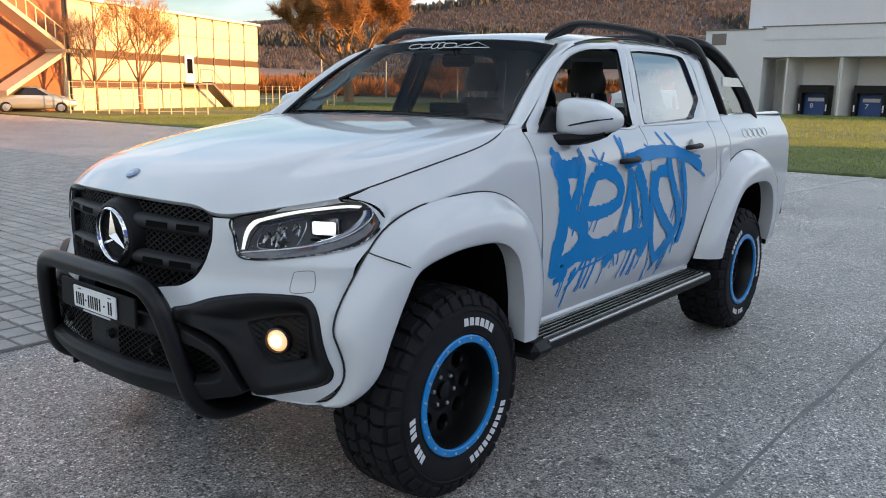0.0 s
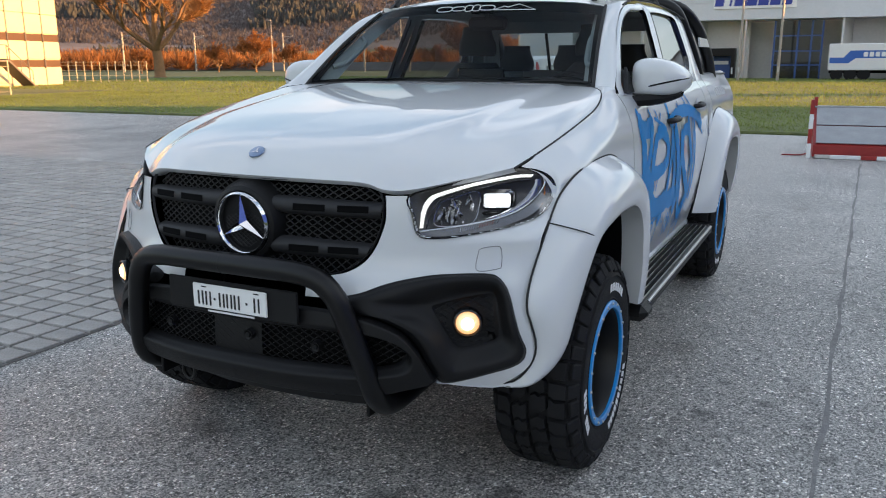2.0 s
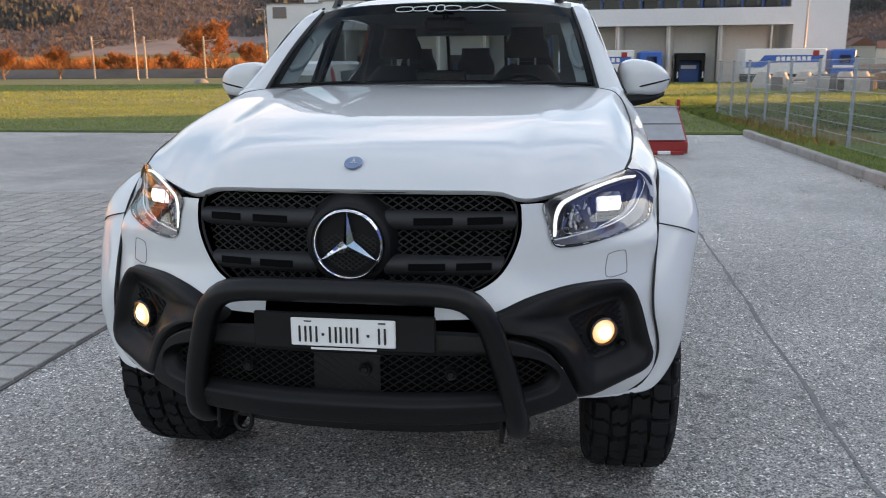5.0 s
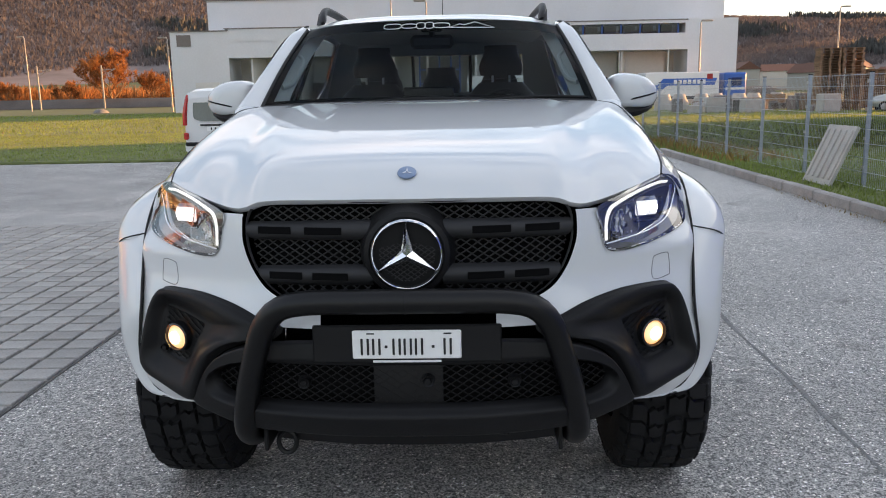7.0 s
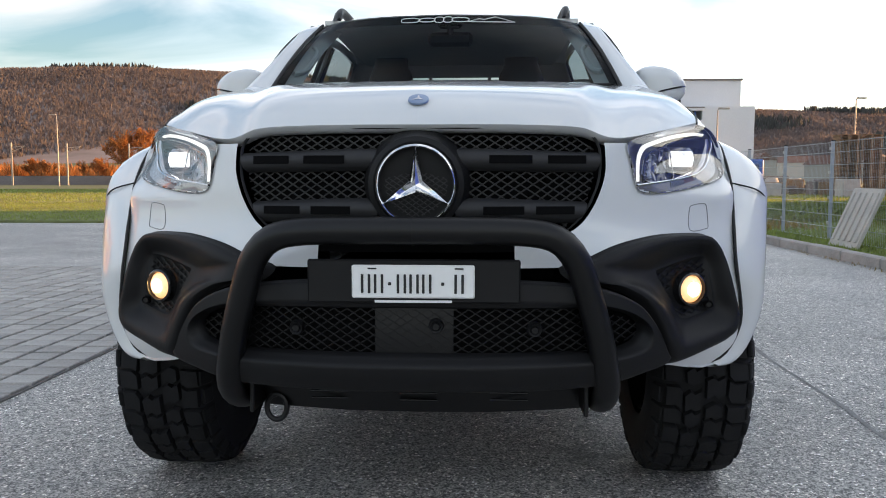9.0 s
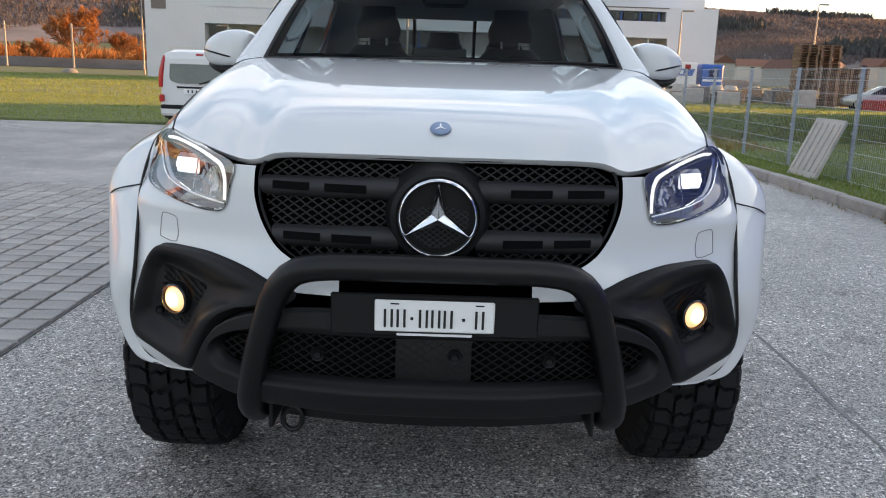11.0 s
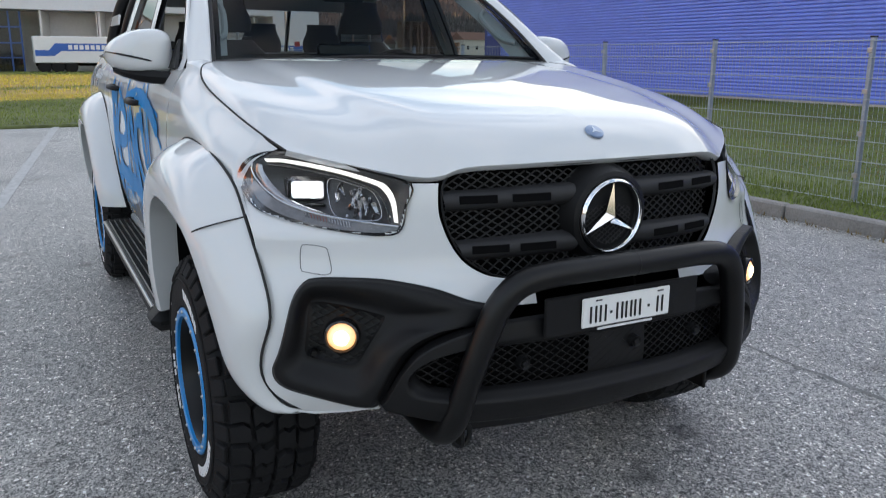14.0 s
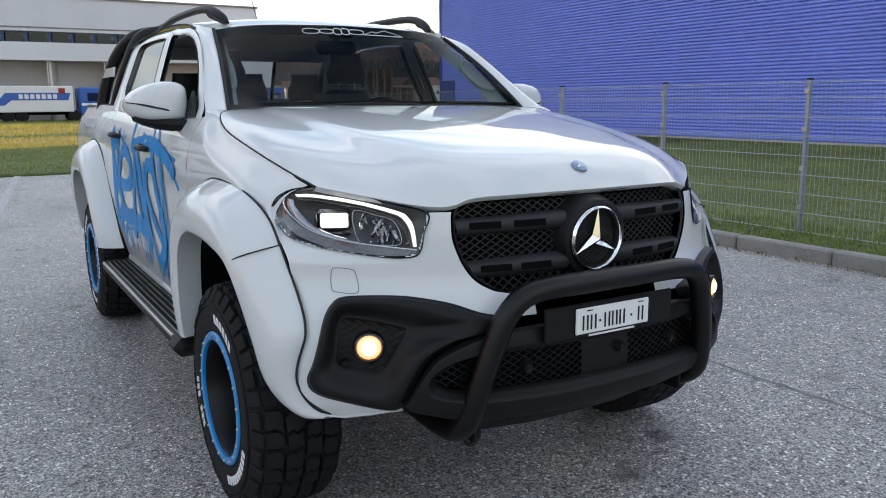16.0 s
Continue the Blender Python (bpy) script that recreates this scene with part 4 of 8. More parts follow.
shrubs("valley_shrubs", 2600, "rust-brown leafless shrubs along the railway", 3)
meadow = Shape()
for a0, a1, t0, t1 in ((-50, -33, 0.06, 0.16), (-34, -19, 0.05, 0.17), (17, 24, 0.10, 0.2)):
    rows = []
    for i in range(5):
        d = lerp(FOOT, TOP, lerp(t0, t1, i / 4))
        rows.append([Vector((d * math.sin(radians(lerp(a0, a1, j / 12))), d * math.cos(radians(lerp(a0, a1, j / 12))), hill_z(lerp(a0, a1, j / 12), d) + 5.0)) for j in range(13)])
    meadow.grid(rows)
solid("meadow", meadow, M_FIELD, "green meadows at the foot of the hill", "meadow", "structure", sharp=180)

# ---- village houses below the far hill ----
rv = random.Random(12)
for k in range(30):
    az, d = rv.uniform(17.5, 34), rv.uniform(260, 520)
    x, y = d * math.sin(radians(az)), d * math.cos(radians(az))
    z0 = max(0.0, hill_z(az, d)) if d > FOOT else 0.012 * (d - 230)
    w, dp, h = rv.uniform(8, 14), rv.uniform(7, 9), rv.uniform(4.5, 7.5)
    t = thing("village_house", (x, y, z0), rv.uniform(0, 180), rv.choice(("small pale house with a brown gabled roof", "white village house with a pitched roof")), "house", "village houses")
    part("wall", Shape().box((0, 0, h / 2), (w, dp, h)), M_VILLAGE, t)
    part("roof", Shape().plate([(-w / 2 - 0.4, -dp / 2 - 0.5, h), (-w / 2 - 0.4, dp / 2 + 0.5, h), (-w / 2 - 0.4, 0, h + dp * 0.36)], (w + 0.8, 0, 0)), M_ROOFTILE, t)
    for j in range(3):
        part("window", Shape().box((-w / 3 + j * w / 3, -dp / 2 - 0.02, h * 0.6), (1.1, 0.06, 1.2)), M_DARK, t)

# ---- the pickup truck ----
AX_F, AX_R, R_TYRE = 0.128, 3.18, 0.407
truck = thing("pickup_truck", (0, 1.64, 0), label="white lifted pickup with wide flares, black bull bar, blue graffiti", category="pickup truck")

_plan = spline([0, 0.2, 0.4, 0.5, 0.6, 0.7, 0.8, 0.86, 0.9, 0.95], [0, 0.008, 0.045, 0.075, 0.125, 0.185, 0.258, 0.30, 0.345, 0.45])
_rise = spline([0.40, 0.48, 0.55, 0.70, 0.80, 0.90, 1.0, 1.1, 1.2], [0.02, -0.03, -0.07, -0.07, -0.045, -0.008, 0.0, 0.012, 0.04])


def nose_y(x, z):
    """The front face of the body: y for a place across and up."""
    x = abs(x)
    sweep = max(0.0, (x - 0.55) / 0.3) * 0.135 * smooth01((z - 0.95) / 0.15)
    return -0.665 + _plan(x) + _rise(z) + sweep


def nose(x, z, proud=0.0):
    e = 0.004
    n = Vector(((nose_y(x + e, z) - nose_y(x - e, z)) / (2 * e), -1.0, (nose_y(x, z + e) - nose_y(x, z - e)) / (2 * e))).normalized()
    return Vector((x, nose_y(x, z), z)) + n * proud


SIDE = spline([0.45, 0.55, 0.7, 0.95, 1.15, 1.25, 1.33, 1.385, 1.5, 1.65, 1.76, 1.82], [0.86, 0.885, 0.915, 0.935, 0.93, 0.918, 0.885, 0.848, 0.803, 0.75, 0.708, 0.67])


def flank(y, z, proud=0.0):
    """The side of the cab and bed: a place from its y and z."""
    tuck = 0.02 * smooth01((y - 3.2) / 1.1)
    return Vector((SIDE(z) - tuck + proud, y, z))


def band(a, b, place, proud=lambda v: 0.0, n=28, m=6, closed=False):
    """A strip of surface between two outlines, laid on place(p, q, proud)."""
    pa = curve([(p, q, 0) for p, q in a], n, closed) if len(a) > 1 else [Vector((*a[0], 0))] * n
    pb = curve([(p, q, 0) for p, q in b], n, closed) if len(b) > 1 else [Vector((*b[0], 0))] * n
    rows = []
    for j in range(m + 1):
        v = j / m
        rows.append([place(*pa[i].lerp(pb[i], v).xy, proud(v)) for i in range(n)])
    s = Shape()
    s.grid(rows, wrap=closed)
    return s


def both(name, shape, material, label="", parent=truck, sharp=40):
    part(name, shape, material, parent, label, sharp, world_space=True)
    part(name, shape.flipped(), material, parent, label, sharp, world_space=True)


def car_part(name, shape, material, label="", parent=truck, sharp=40):
    return part(name, shape, material, parent, label, sharp, world_space=True)


# bonnet
def HOOD_Z(y):
    u = max(0.0, 0.97 - y)
    return 1.405 - 0.080 * u ** 1.6 - 0.092 * (u / 1.62) ** 24


hood_front = curve([(0, -0.648, 1.151), (0.25, -0.637, 1.151), (0.42, -0.605, 1.146), (0.486, -0.583, 1.124), (0.56, -0.52, 1.126), (0.68, -0.42, 1.152), (0.79, -0.30, 1.176)], 30)
hood_edge = curve([(0.79, -0.30, 1.176), (0.815, -0.18, 1.206), (0.835, 0.02, 1.248), (0.843, 0.22, 1.286), (0.842, 0.38, 1.315), (0.836, 0.49, 1.341), (0.822, 0.575, 1.368), (0.798, 0.645, 1.387), (0.750, 0.715, 1.397)], 40)
hood_back = curve([(0, 0.935, 1.404), (0.3, 0.905, 1.403), (0.55, 0.830, 1.401), (0.750, 0.715, 1.397)], 30)
hood = Shape()
rows = []
NV = 40


def along(pts, s):
    k = s * (len(pts) - 1)
    q = min(int(k), len(pts) - 2)
    return pts[q].lerp(pts[q + 1], k - q)


for j in range(NV + 1):
    v = j / NV
    vv = v ** 1.35
    edge = along(hood_edge, v)
    e_now = hood_front[29].lerp(hood_back[29], vv)
    zc, ze = HOOD_Z(lerp(-0.648, 0.955, vv)), edge.z
    power = lerp(4.5, 24.0, smooth01(vv / 0.28))
    z0c, z0e = HOOD_Z(-0.648), hood_edge[0].z
    row = []
    for i in range(64):
        s = 1 - (1 - i / 63) ** 1.7
        f = along(hood_front, s)
        p = f.lerp(along(hood_back, s), vv) + (edge - e_now) * (s ** 1.2)
        # crowned, with a low raised middle and a firm shoulder
        crown = ze + (zc - ze) * (1 - s ** power) - 0.006 * s * s * (1 - s ** power)
        dome = 0.013 * (1 - smooth01((s - (0.50 + 0.17 * vv)) / 0.12)) * smooth01((vv - 0.04) / 0.3) * (1 - 0.4 * vv)
        lag = f.z - (z0e + (z0c - z0e) * (1 - s ** 4.5))
        row.append(Vector((p.x, p.y, crown + dome + lag * (1 - smooth01(vv / 0.30)))))
    rows.append(row)
hood.grid(rows)
lip = Shape().grid([rows[0], [p + Vector((0, 0.012, -0.014)) for p in rows[0]], [p + Vector((0, 0.06, -0.02)) for p in rows[0]]])
hood.add(lip.v, lip.f)
car_part("bonnet", hood.mirrored(), M_PAINT_WHITE, sharp=75)
BADGE = Matrix.Translation((0, -0.588, 1.2205)) @ Matrix.Rotation(radians(-57), 4, "X")
badge = car_part("bonnet_badge", Shape().lathe([(0.0, -0.0022), (0.023, -0.002), (0.0265, -0.001), (0.028, 0.003)], (0, 0, 0), "y", 28).moved(BADGE), M_BADGE, "small round blue-grey metal badge")
mark = Shape()
for k in range(3):
    g = radians(90 + 120 * k)
    mark.add([(0.020 * math.cos(g), -0.0032, 0.020 * math.sin(g)), (0.0035 * math.cos(g + 1.05), -0.003, 0.0035 * math.sin(g + 1.05)), (0.0035 * math.cos(g - 1.05), -0.003, 0.0035 * math.sin(g - 1.05))], [(0, 1, 2)])
part("star", mark.moved(BADGE), M_CHROME, badge, world_space=True)
both("bonnet_gap", Shape().tube([p + Vector((0.002, 0, -0.0015)) for p in hood_edge], 0.0034, 6), M_SEAL)

# white front apron around the grille
XG = spline([0.845, 0.852, 0.865, 0.91, 1.01, 1.09, 1.12], [0.25, 0.30, 0.37, 0.435, 0.483, 0.486, 0.478])
XO = spline([0.485, 0.50, 0.55, 0.60, 0.65, 0.70, 0.75, 0.80, 0.85, 0.90, 1.0, 1.15], [0.79, 0.82, 0.884, 0.905, 0.905, 0.896, 0.885, 0.882, 0.885, 0.890, 0.898, 0.884])
HL = [(0.545, 1.106), (0.62, 1.132), (0.72, 1.158), (0.806, 1.170), (0.858, 1.152), (0.884, 1.116), (0.887, 1.06), (0.872, 1.02), (0.81, 0.997), (0.70, 0.978), (0.62, 0.972), (0.574, 0.985), (0.556, 1.05)]
FOG = [(0.36, 0.788), (0.43, 0.81), (0.50, 0.838), (0.57, 0.855), (0.65, 0.865), (0.765, 0.862), (0.805, 0.842), (0.836, 0.79), (0.870, 0.67), (0.886, 0.614), (0.868, 0.573), (0.79, 0.545), (0.672, 0.520), (0.645, 0.555), (0.605, 0.645), (0.56, 0.70), (0.48, 0.738), (0.40, 0.75)]


def inside(x, z, loop):
    hit = False
    for (x0, z0), (x1, z1) in zip(loop, loop[1:] + loop[:1]):
        if (z0 > z) != (z1 > z) and x < x0 + (z - z0) * (x1 - x0) / (z1 - z0):
            hit = not hit
    return hit


def opened(shape, loops):
    """Leaves out the faces that lie wholly inside one of the outlines."""
    s = Shape()
    s.v = shape.v
    flag = [any(inside(p.x, p.z, l) for l in loops) for p in shape.v]
    s.f = [q for q in shape.f if not all(flag[i] for i in q)]
    return s


rows = []
for j in range(61):
    z = lerp(0.845, 1.106, j / 60)
    rows.append([nose(lerp(XG(z), XO(z), i / 80), z) for i in range(81)])
apron = Shape().grid(rows)
rows = []
for j in range(71):
    z = lerp(0.487, 0.845, j / 70)
    x0 = 0.25 if z > 0.70 else lerp(0.66, 0.25, smooth01((z - 0.5) / 0.2)) + 0.12 * max(0.0, (0.518 - z) / 0.031)
    rows.append([nose(lerp(x0, XO(z), i / 80), z) for i in range(81)])
apron.grid(rows)
apron = opened(apron, [HL, FOG, [(0.0, 0.80), (0.36, 0.79), (0.40, 0.75), (0.48, 0.735), (0.555, 0.698), (0.60, 0.643), (0.655, 0.53), (0.5, 0.4), (0, 0.4)], [(0.30, 0.782), (0.44, 0.80), (0.56, 0.76), (0.66, 0.68), (0.71, 0.56), (0.68, 0.532), (0.60, 0.50), (0.3, 0.5)]])
both("front_apron", apron, M_PAINT_WHITE, sharp=60)
both("apron_edge", Shape().tube([nose(0.662, 0.518, -0.002), nose(0.72, 0.503, -0.003), nose(0.785, 0.488, -0.003), nose(0.825, 0.489, -0.003)], [0.002, 0.005, 0.006, 0.004], 8), M_PAINT_WHITE)
WASHER = curve([(0.738, 0.873, 0), (0.738, 0.928, 0), (0.748, 0.940, 0), (0.786, 0.944, 0), (0.796, 0.934, 0), (0.800, 0.885, 0), (0.792, 0.874, 0)], 40, True)
both("washer_cover", Shape().tube([nose(p.x, p.y, 0.0002) for p in WASHER], 0.0013, 5, closed=True), M_SHUT_LINE)

# grille
GRILLE = [(0, 1.146), (0.25, 1.146), (0.42, 1.141), (0.470, 1.114), (0.48, 1.05), (0.468, 0.985), (0.43, 0.915), (0.36, 0.868), (0.26, 0.852), (0, 0.850)]
INNER = [(0, 1.140), (0.25, 1.140), (0.417, 1.135), (0.464, 1.110), (0.474, 1.05), (0.462, 0.986), (0.425, 0.918), (0.357, 0.872), (0.26, 0.857), (0, 0.855)]
car_part("grille_frame", band(GRILLE, INNER, nose, lambda v: -0.010 + 0.008 * math.sin(math.pi * v), 60, 6).mirrored(), M_LOUVRE)
# sheet added behind the grille, its near-black colour painting the hollow's shade
rows = []
for j in range(8):
    z = lerp(0.85, 1.146, j / 7)
    rows.append([nose(lerp(-0.48, 0.48, i / 24) * (1 if z > 0.95 else 0.85), z, -0.075) for i in range(25)])
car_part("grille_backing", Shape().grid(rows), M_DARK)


def in_grille(x, z):
    x = abs(x)
    if not 0.862 < z < 1.136 or x < 0.108 and abs(z - 1.0) < 0.1:
        return False
    return x < spline([0.86, 0.875, 0.92, 0.987, 1.05, 1.10, 1.13], [0.27, 0.352, 0.426, 0.463, 0.474, 0.468, 0.42])(z)


def wires(inside, x0, x1, z0, z1, dx, dz, depth, r):
    """A diamond lattice on the nose."""
    s = Shape()
    k = dz / dx
    for sgn in (1, -1):
        c0 = (z0 - k * x1) if sgn > 0 else (z0 + k * x0)
        c1 = (z1 - k * x0) if sgn > 0 else (z1 + k * x1)
        for q in range(int((c1 - c0) / dz) + 1):
            c = c0 + q * dz
            run = []
            for i in range(241):
                x = lerp(x0, x1, i / 240)
                z = c + sgn * k * x
                if z0 < z < z1 and inside(x, z):
                    run.append((x, z))
                elif len(run) > 1:
                    pts = [nose(*run[0], depth), *[nose(*p, depth) for p in run[6:-6:12]], nose(*run[-1], depth)]
                    s.tube(pts, r, 4, caps=False)
                    run = []
                else:
                    run = []
            if len(run) > 1:
                s.tube([nose(*run[0], depth), nose(*run[-1], depth)], r, 4, caps=False)
    return s


car_part("grille_mesh", wires(in_grille, -0.47, 0.47, 0.862, 1.136, 0.034, 0.0225, -0.035, 0.0024), M_MESH, "black diamond wire mesh")
for zc, h, inner, slots in ((1.062, 0.060, 0.10, ((0.185, 0.295), (0.335, 0.435))), (0.932, 0.056, 0.10, ((0.17, 0.275), (0.305, 0.405)))):
    xmax = 0.477 if zc > 1 else 0.446
    blade = band([(inner, zc + h / 2 + 0.004), (0.2, zc + h / 2 + 0.003), (xmax, zc + h / 2 - 0.006)], [(inner, zc - h / 2 + 0.004), (0.2, zc - h / 2 + 0.003), (xmax - (0.008 if zc > 1 else 0.025), zc - h / 2)], nose, lambda v: -0.03 + 0.032 * math.sin(math.pi * v) ** 0.5, 20, 10)
    for side in (blade, blade.flipped()):
        b = car_part("louvre", side, M_LOUVRE)
        sg = 1 if side is blade else -1
        for a0, a1 in slots:
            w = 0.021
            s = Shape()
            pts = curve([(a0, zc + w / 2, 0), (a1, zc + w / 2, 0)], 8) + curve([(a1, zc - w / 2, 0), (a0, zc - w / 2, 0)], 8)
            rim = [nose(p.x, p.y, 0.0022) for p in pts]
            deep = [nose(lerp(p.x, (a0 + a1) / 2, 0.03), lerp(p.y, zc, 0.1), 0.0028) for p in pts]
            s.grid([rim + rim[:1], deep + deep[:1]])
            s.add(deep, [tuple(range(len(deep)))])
            # flat near-black face on the louvre, painted as the opening's shade
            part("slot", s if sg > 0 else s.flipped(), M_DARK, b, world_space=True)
# round emblem in the middle
EMB = Vector((0, -0.672, 0.998))
tilt = Matrix.Translation(EMB) @ Matrix.Rotation(radians(3), 4, "X") @ Matrix.Scale(1.05, 4)
car_part("emblem_housing", Shape().lathe([(0.0, 0.012), (0.09, 0.010), (0.104, -0.006), (0.116, 0.0), (0.128, 0.03), (0.135, 0.07)], (0, 0, 0), "y", 48).moved(tilt), M_BLACK_PLASTIC)
emb = car_part("emblem_ring", Shape().lathe([(0.0875, 0.0), (0.0885, -0.012), (0.093, -0.017), (0.098, -0.012), (0.0995, 0.0)], (0, 0, 0), "y", 64).moved(tilt), M_CHROME, "chrome ring with a three-pointed star")
part("emblem_ground", wires(lambda x, z: x * x + (z - 0.998) ** 2 < 0.0064, -0.085, 0.085, 0.913, 1.083, 0.020, 0.014, -0.001, 0.0016), M_LOUVRE, emb, world_space=True)
star = Shape()
for k in range(3):
    a = radians(90 + 120 * k)
    d, n = Vector((math.cos(a), 0, math.sin(a))), Vector((-math.sin(a), 0, math.cos(a)))
    d2, d3 = Vector((math.cos(a + radians(60)), 0, math.sin(a + radians(60)))), Vector((math.cos(a - radians(60)), 0, math.sin(a - radians(60))))
    tip, hub = d * 0.09 + Vector((0, -0.006, 0)), Vector((0, -0.022, 0))
    l_, r_ = d2 * 0.0185 + Vector((0, -0.004, 0)), d3 * 0.0185 + Vector((0, -0.004, 0))
    star.add([hub, l_, tip, r_, d * 0.03 + Vector((0, -0.019, 0))], [(0, 1, 2, 4), (0, 4, 2, 3)])
part("star", star.moved(tilt), M_CHROME, emb, world_space=True, flat=True)

# headlamps
HL_C = (0.71, 1.065)
HL_IN = [(lerp(x, HL_C[0], 0.055), lerp(z, HL_C[1], 0.08)) for x, z in HL]


def headlamp(mirror):
    f = (lambda s: s.flipped()) if mirror else (lambda s: s)
    h = part("headlamp", f(band(HL, HL_IN, nose, lambda v: 0.006 - 0.012 * v, 60, 4, True)), M_BLACK_GLOSS, truck, "clear headlamp with a white light strip", world_space=True)

    def sub(name, s, m, label=""):
        part(name, f(s), m, h, label, world_space=True)
    sub("bowl", band(HL_IN, [HL_C], nose, lambda v: -0.006 - 0.055 * smooth01(v * 2.2), 48, 8, True), M_LAMP_BOWL)
    # light strip: along the upper edge, round the corner and down the inner side
    sub("light_strip", band([(0.835, 1.149), (0.79, 1.150), (0.70, 1.135), (0.618, 1.110), (0.594, 1.094), (0.582, 1.06), (0.580, 1.006)], [(0.830, 1.140), (0.79, 1.140), (0.70, 1.124), (0.626, 1.100), (0.606, 1.086), (0.593, 1.056), (0.589, 1.006)], nose, lambda v: -0.007 + 0.005 * math.sin(math.pi * v), 44, 4), M_LED, "glowing white light strip")
    sub("strip_edge", Shape().tube([nose(p.x, p.y, -0.004) for p in curve([(0.828, 1.132, 0), (0.79, 1.131, 0), (0.70, 1.115, 0), (0.634, 1.092, 0), (0.616, 1.078, 0), (0.604, 1.052, 0), (0.597, 1.004, 0)], 30)], 0.002, 6), M_BLACK_GLOSS)
    c = nose(0.765, 1.080, -0.030)
    turn = Matrix.Translation(c) @ Matrix.Rotation(radians(26), 4, "Z")
    sub("projector_frame", Shape().box((-0.004, 0.008, 0), (0.112, 0.03, 0.070), 0.014).moved(turn), M_REFLECTOR)
    # rim emits a little, imitating the lenses' glow spread over their surround
    sub("projector_rim", Shape().box((-0.004, -0.008, 0.001), (0.086, 0.012, 0.046), 0.0055).moved(turn), M_PROJ)
    sub("projector", Shape().lathe([(0.0, -0.020), (0.010, -0.019), (0.017, -0.0165), (0.0205, -0.012), (0.021, -0.004)], (-0.020, 0, 0.0), "y", 24).moved(turn), M_BEAM, "lit projector lens")
    sub("projector", Shape().lathe([(0.0, -0.020), (0.009, -0.019), (0.014, -0.0165), (0.0175, -0.012), (0.018, -0.004)], (0.020, 0, 0.002), "y", 24).moved(turn), M_BEAM, "lit projector lens")
    sub("shade", Shape().box((0.052, -0.006, 0.004), (0.008, 0.020, 0.058), 0.003).moved(turn), M_BLACK_GLOSS)
    sub("shade", Shape().box((-0.002, -0.004, -0.040), (0.10, 0.024, 0.008), 0.003).moved(turn), M_BLACK_GLOSS)
    # crystal reflector beside the projector: upright flutes in a shallow bowl
    rc_ = random.Random(17)
    for k in range(26):
        x, z = rc_.uniform(0.630, 0.712), rc_.uniform(1.026, 1.084)
        z += 0.30 * (x - 0.67)
        m = Matrix.Translation(nose(x, z, -0.038)) @ Matrix.Rotation(rc_.uniform(-0.6, 0.6), 4, "Y") @ Matrix.Rotation(rc_.uniform(-0.8, 0.6), 4, "X") @ Matrix.Rotation(rc_.uniform(-0.2, 0.9), 4, "Z")
        sub("facet", Shape().box((0, 0, 0), (rc_.uniform(0.006, 0.014), 0.006, rc_.uniform(0.016, 0.036)), 0.002).moved(m), M_REFLECTOR)
    sub("reflector_rim", Shape().tube([nose(p.x, p.y, -0.024) for p in curve([(0.618, 1.020, 0), (0.66, 1.014, 0), (0.712, 1.024, 0), (0.720, 1.06, 0), (0.714, 1.106, 0), (0.67, 1.096, 0), (0.628, 1.078, 0)], 40, True)], 0.0018, 6, closed=True), M_REFLECTOR)
    rf = random.Random(5)
    for k in range(12):
        q = nose(rf.uniform(0.60, 0.72), rf.uniform(1.004, 1.030), -0.026)
        m = Matrix.Translation(q) @ Matrix.Rotation(rf.uniform(-0.7, 0.7), 4, "X") @ Matrix.Rotation(rf.uniform(-0.3, 0.9), 4, "Z")
        sub("facet", Shape().box((0, 0, 0), (rf.uniform(0.004, 0.010), 0.003, rf.uniform(0.004, 0.012)), 0.001).moved(m), M_REFLECTOR)
    trim = curve([(0.580, 0.996, 0), (0.66, 1.006, 0), (0.74, 1.018, 0), (0.80, 1.036, 0), (0.838, 1.066, 0), (0.862, 1.112, 0), (0.858, 1.135, 0)], 26)
    sub("chrome_trim", Shape().tube([nose(p.x, p.y, -0.002) for p in trim], 0.0028, 6), M_CHROME)
    sub("swoosh", band([(0.70, 1.012), (0.78, 1.029), (0.832, 1.064), (0.856, 1.108), (0.853, 1.135)], [(0.70, 1.016), (0.775, 1.040), (0.815, 1.072), (0.838, 1.112), (0.840, 1.132)], nose, lambda v: -0.005 + 0.004 * math.sin(math.pi * v), 24, 4), M_REFLECTOR)
    sub("indicator", band([(0.575, 0.988), (0.63, 0.980), (0.72, 0.988), (0.80, 1.006), (0.855, 1.034), (0.872, 1.075)], [(0.585, 0.994), (0.64, 1.002), (0.72, 1.011), (0.79, 1.029), (0.838, 1.058), (0.858, 1.092)], nose, lambda v: -0.004, 24, 3), M_INDICATOR)
    for k in range(16):
        x = 0.685 + 0.0058 * k
        z = 0.990 + 0.26 * (x - 0.685)
        sub("rib", Shape().tube([nose(x, z, -0.002), nose(x, z + 0.018, -0.002)], 0.0016, 4), M_RED_RIB if 8 <= k < 14 else M_REFLECTOR)
    sub("side_marker", band([(0.866, 1.05), (0.878, 1.09), (0.872, 1.13)], [(0.858, 1.06), (0.866, 1.09), (0.860, 1.125)], nose, lambda v: -0.010, 12, 2), M_AMBER, "amber side marker")
    sub("lens", band(HL, [HL_C], nose, lambda v: 0.010 + 0.012 * math.sin(min(v * 1.4, 1.0) * math.pi / 2), 56, 8, True), M_GLASS_LAMP)


headlamp(False)
headlamp(True)

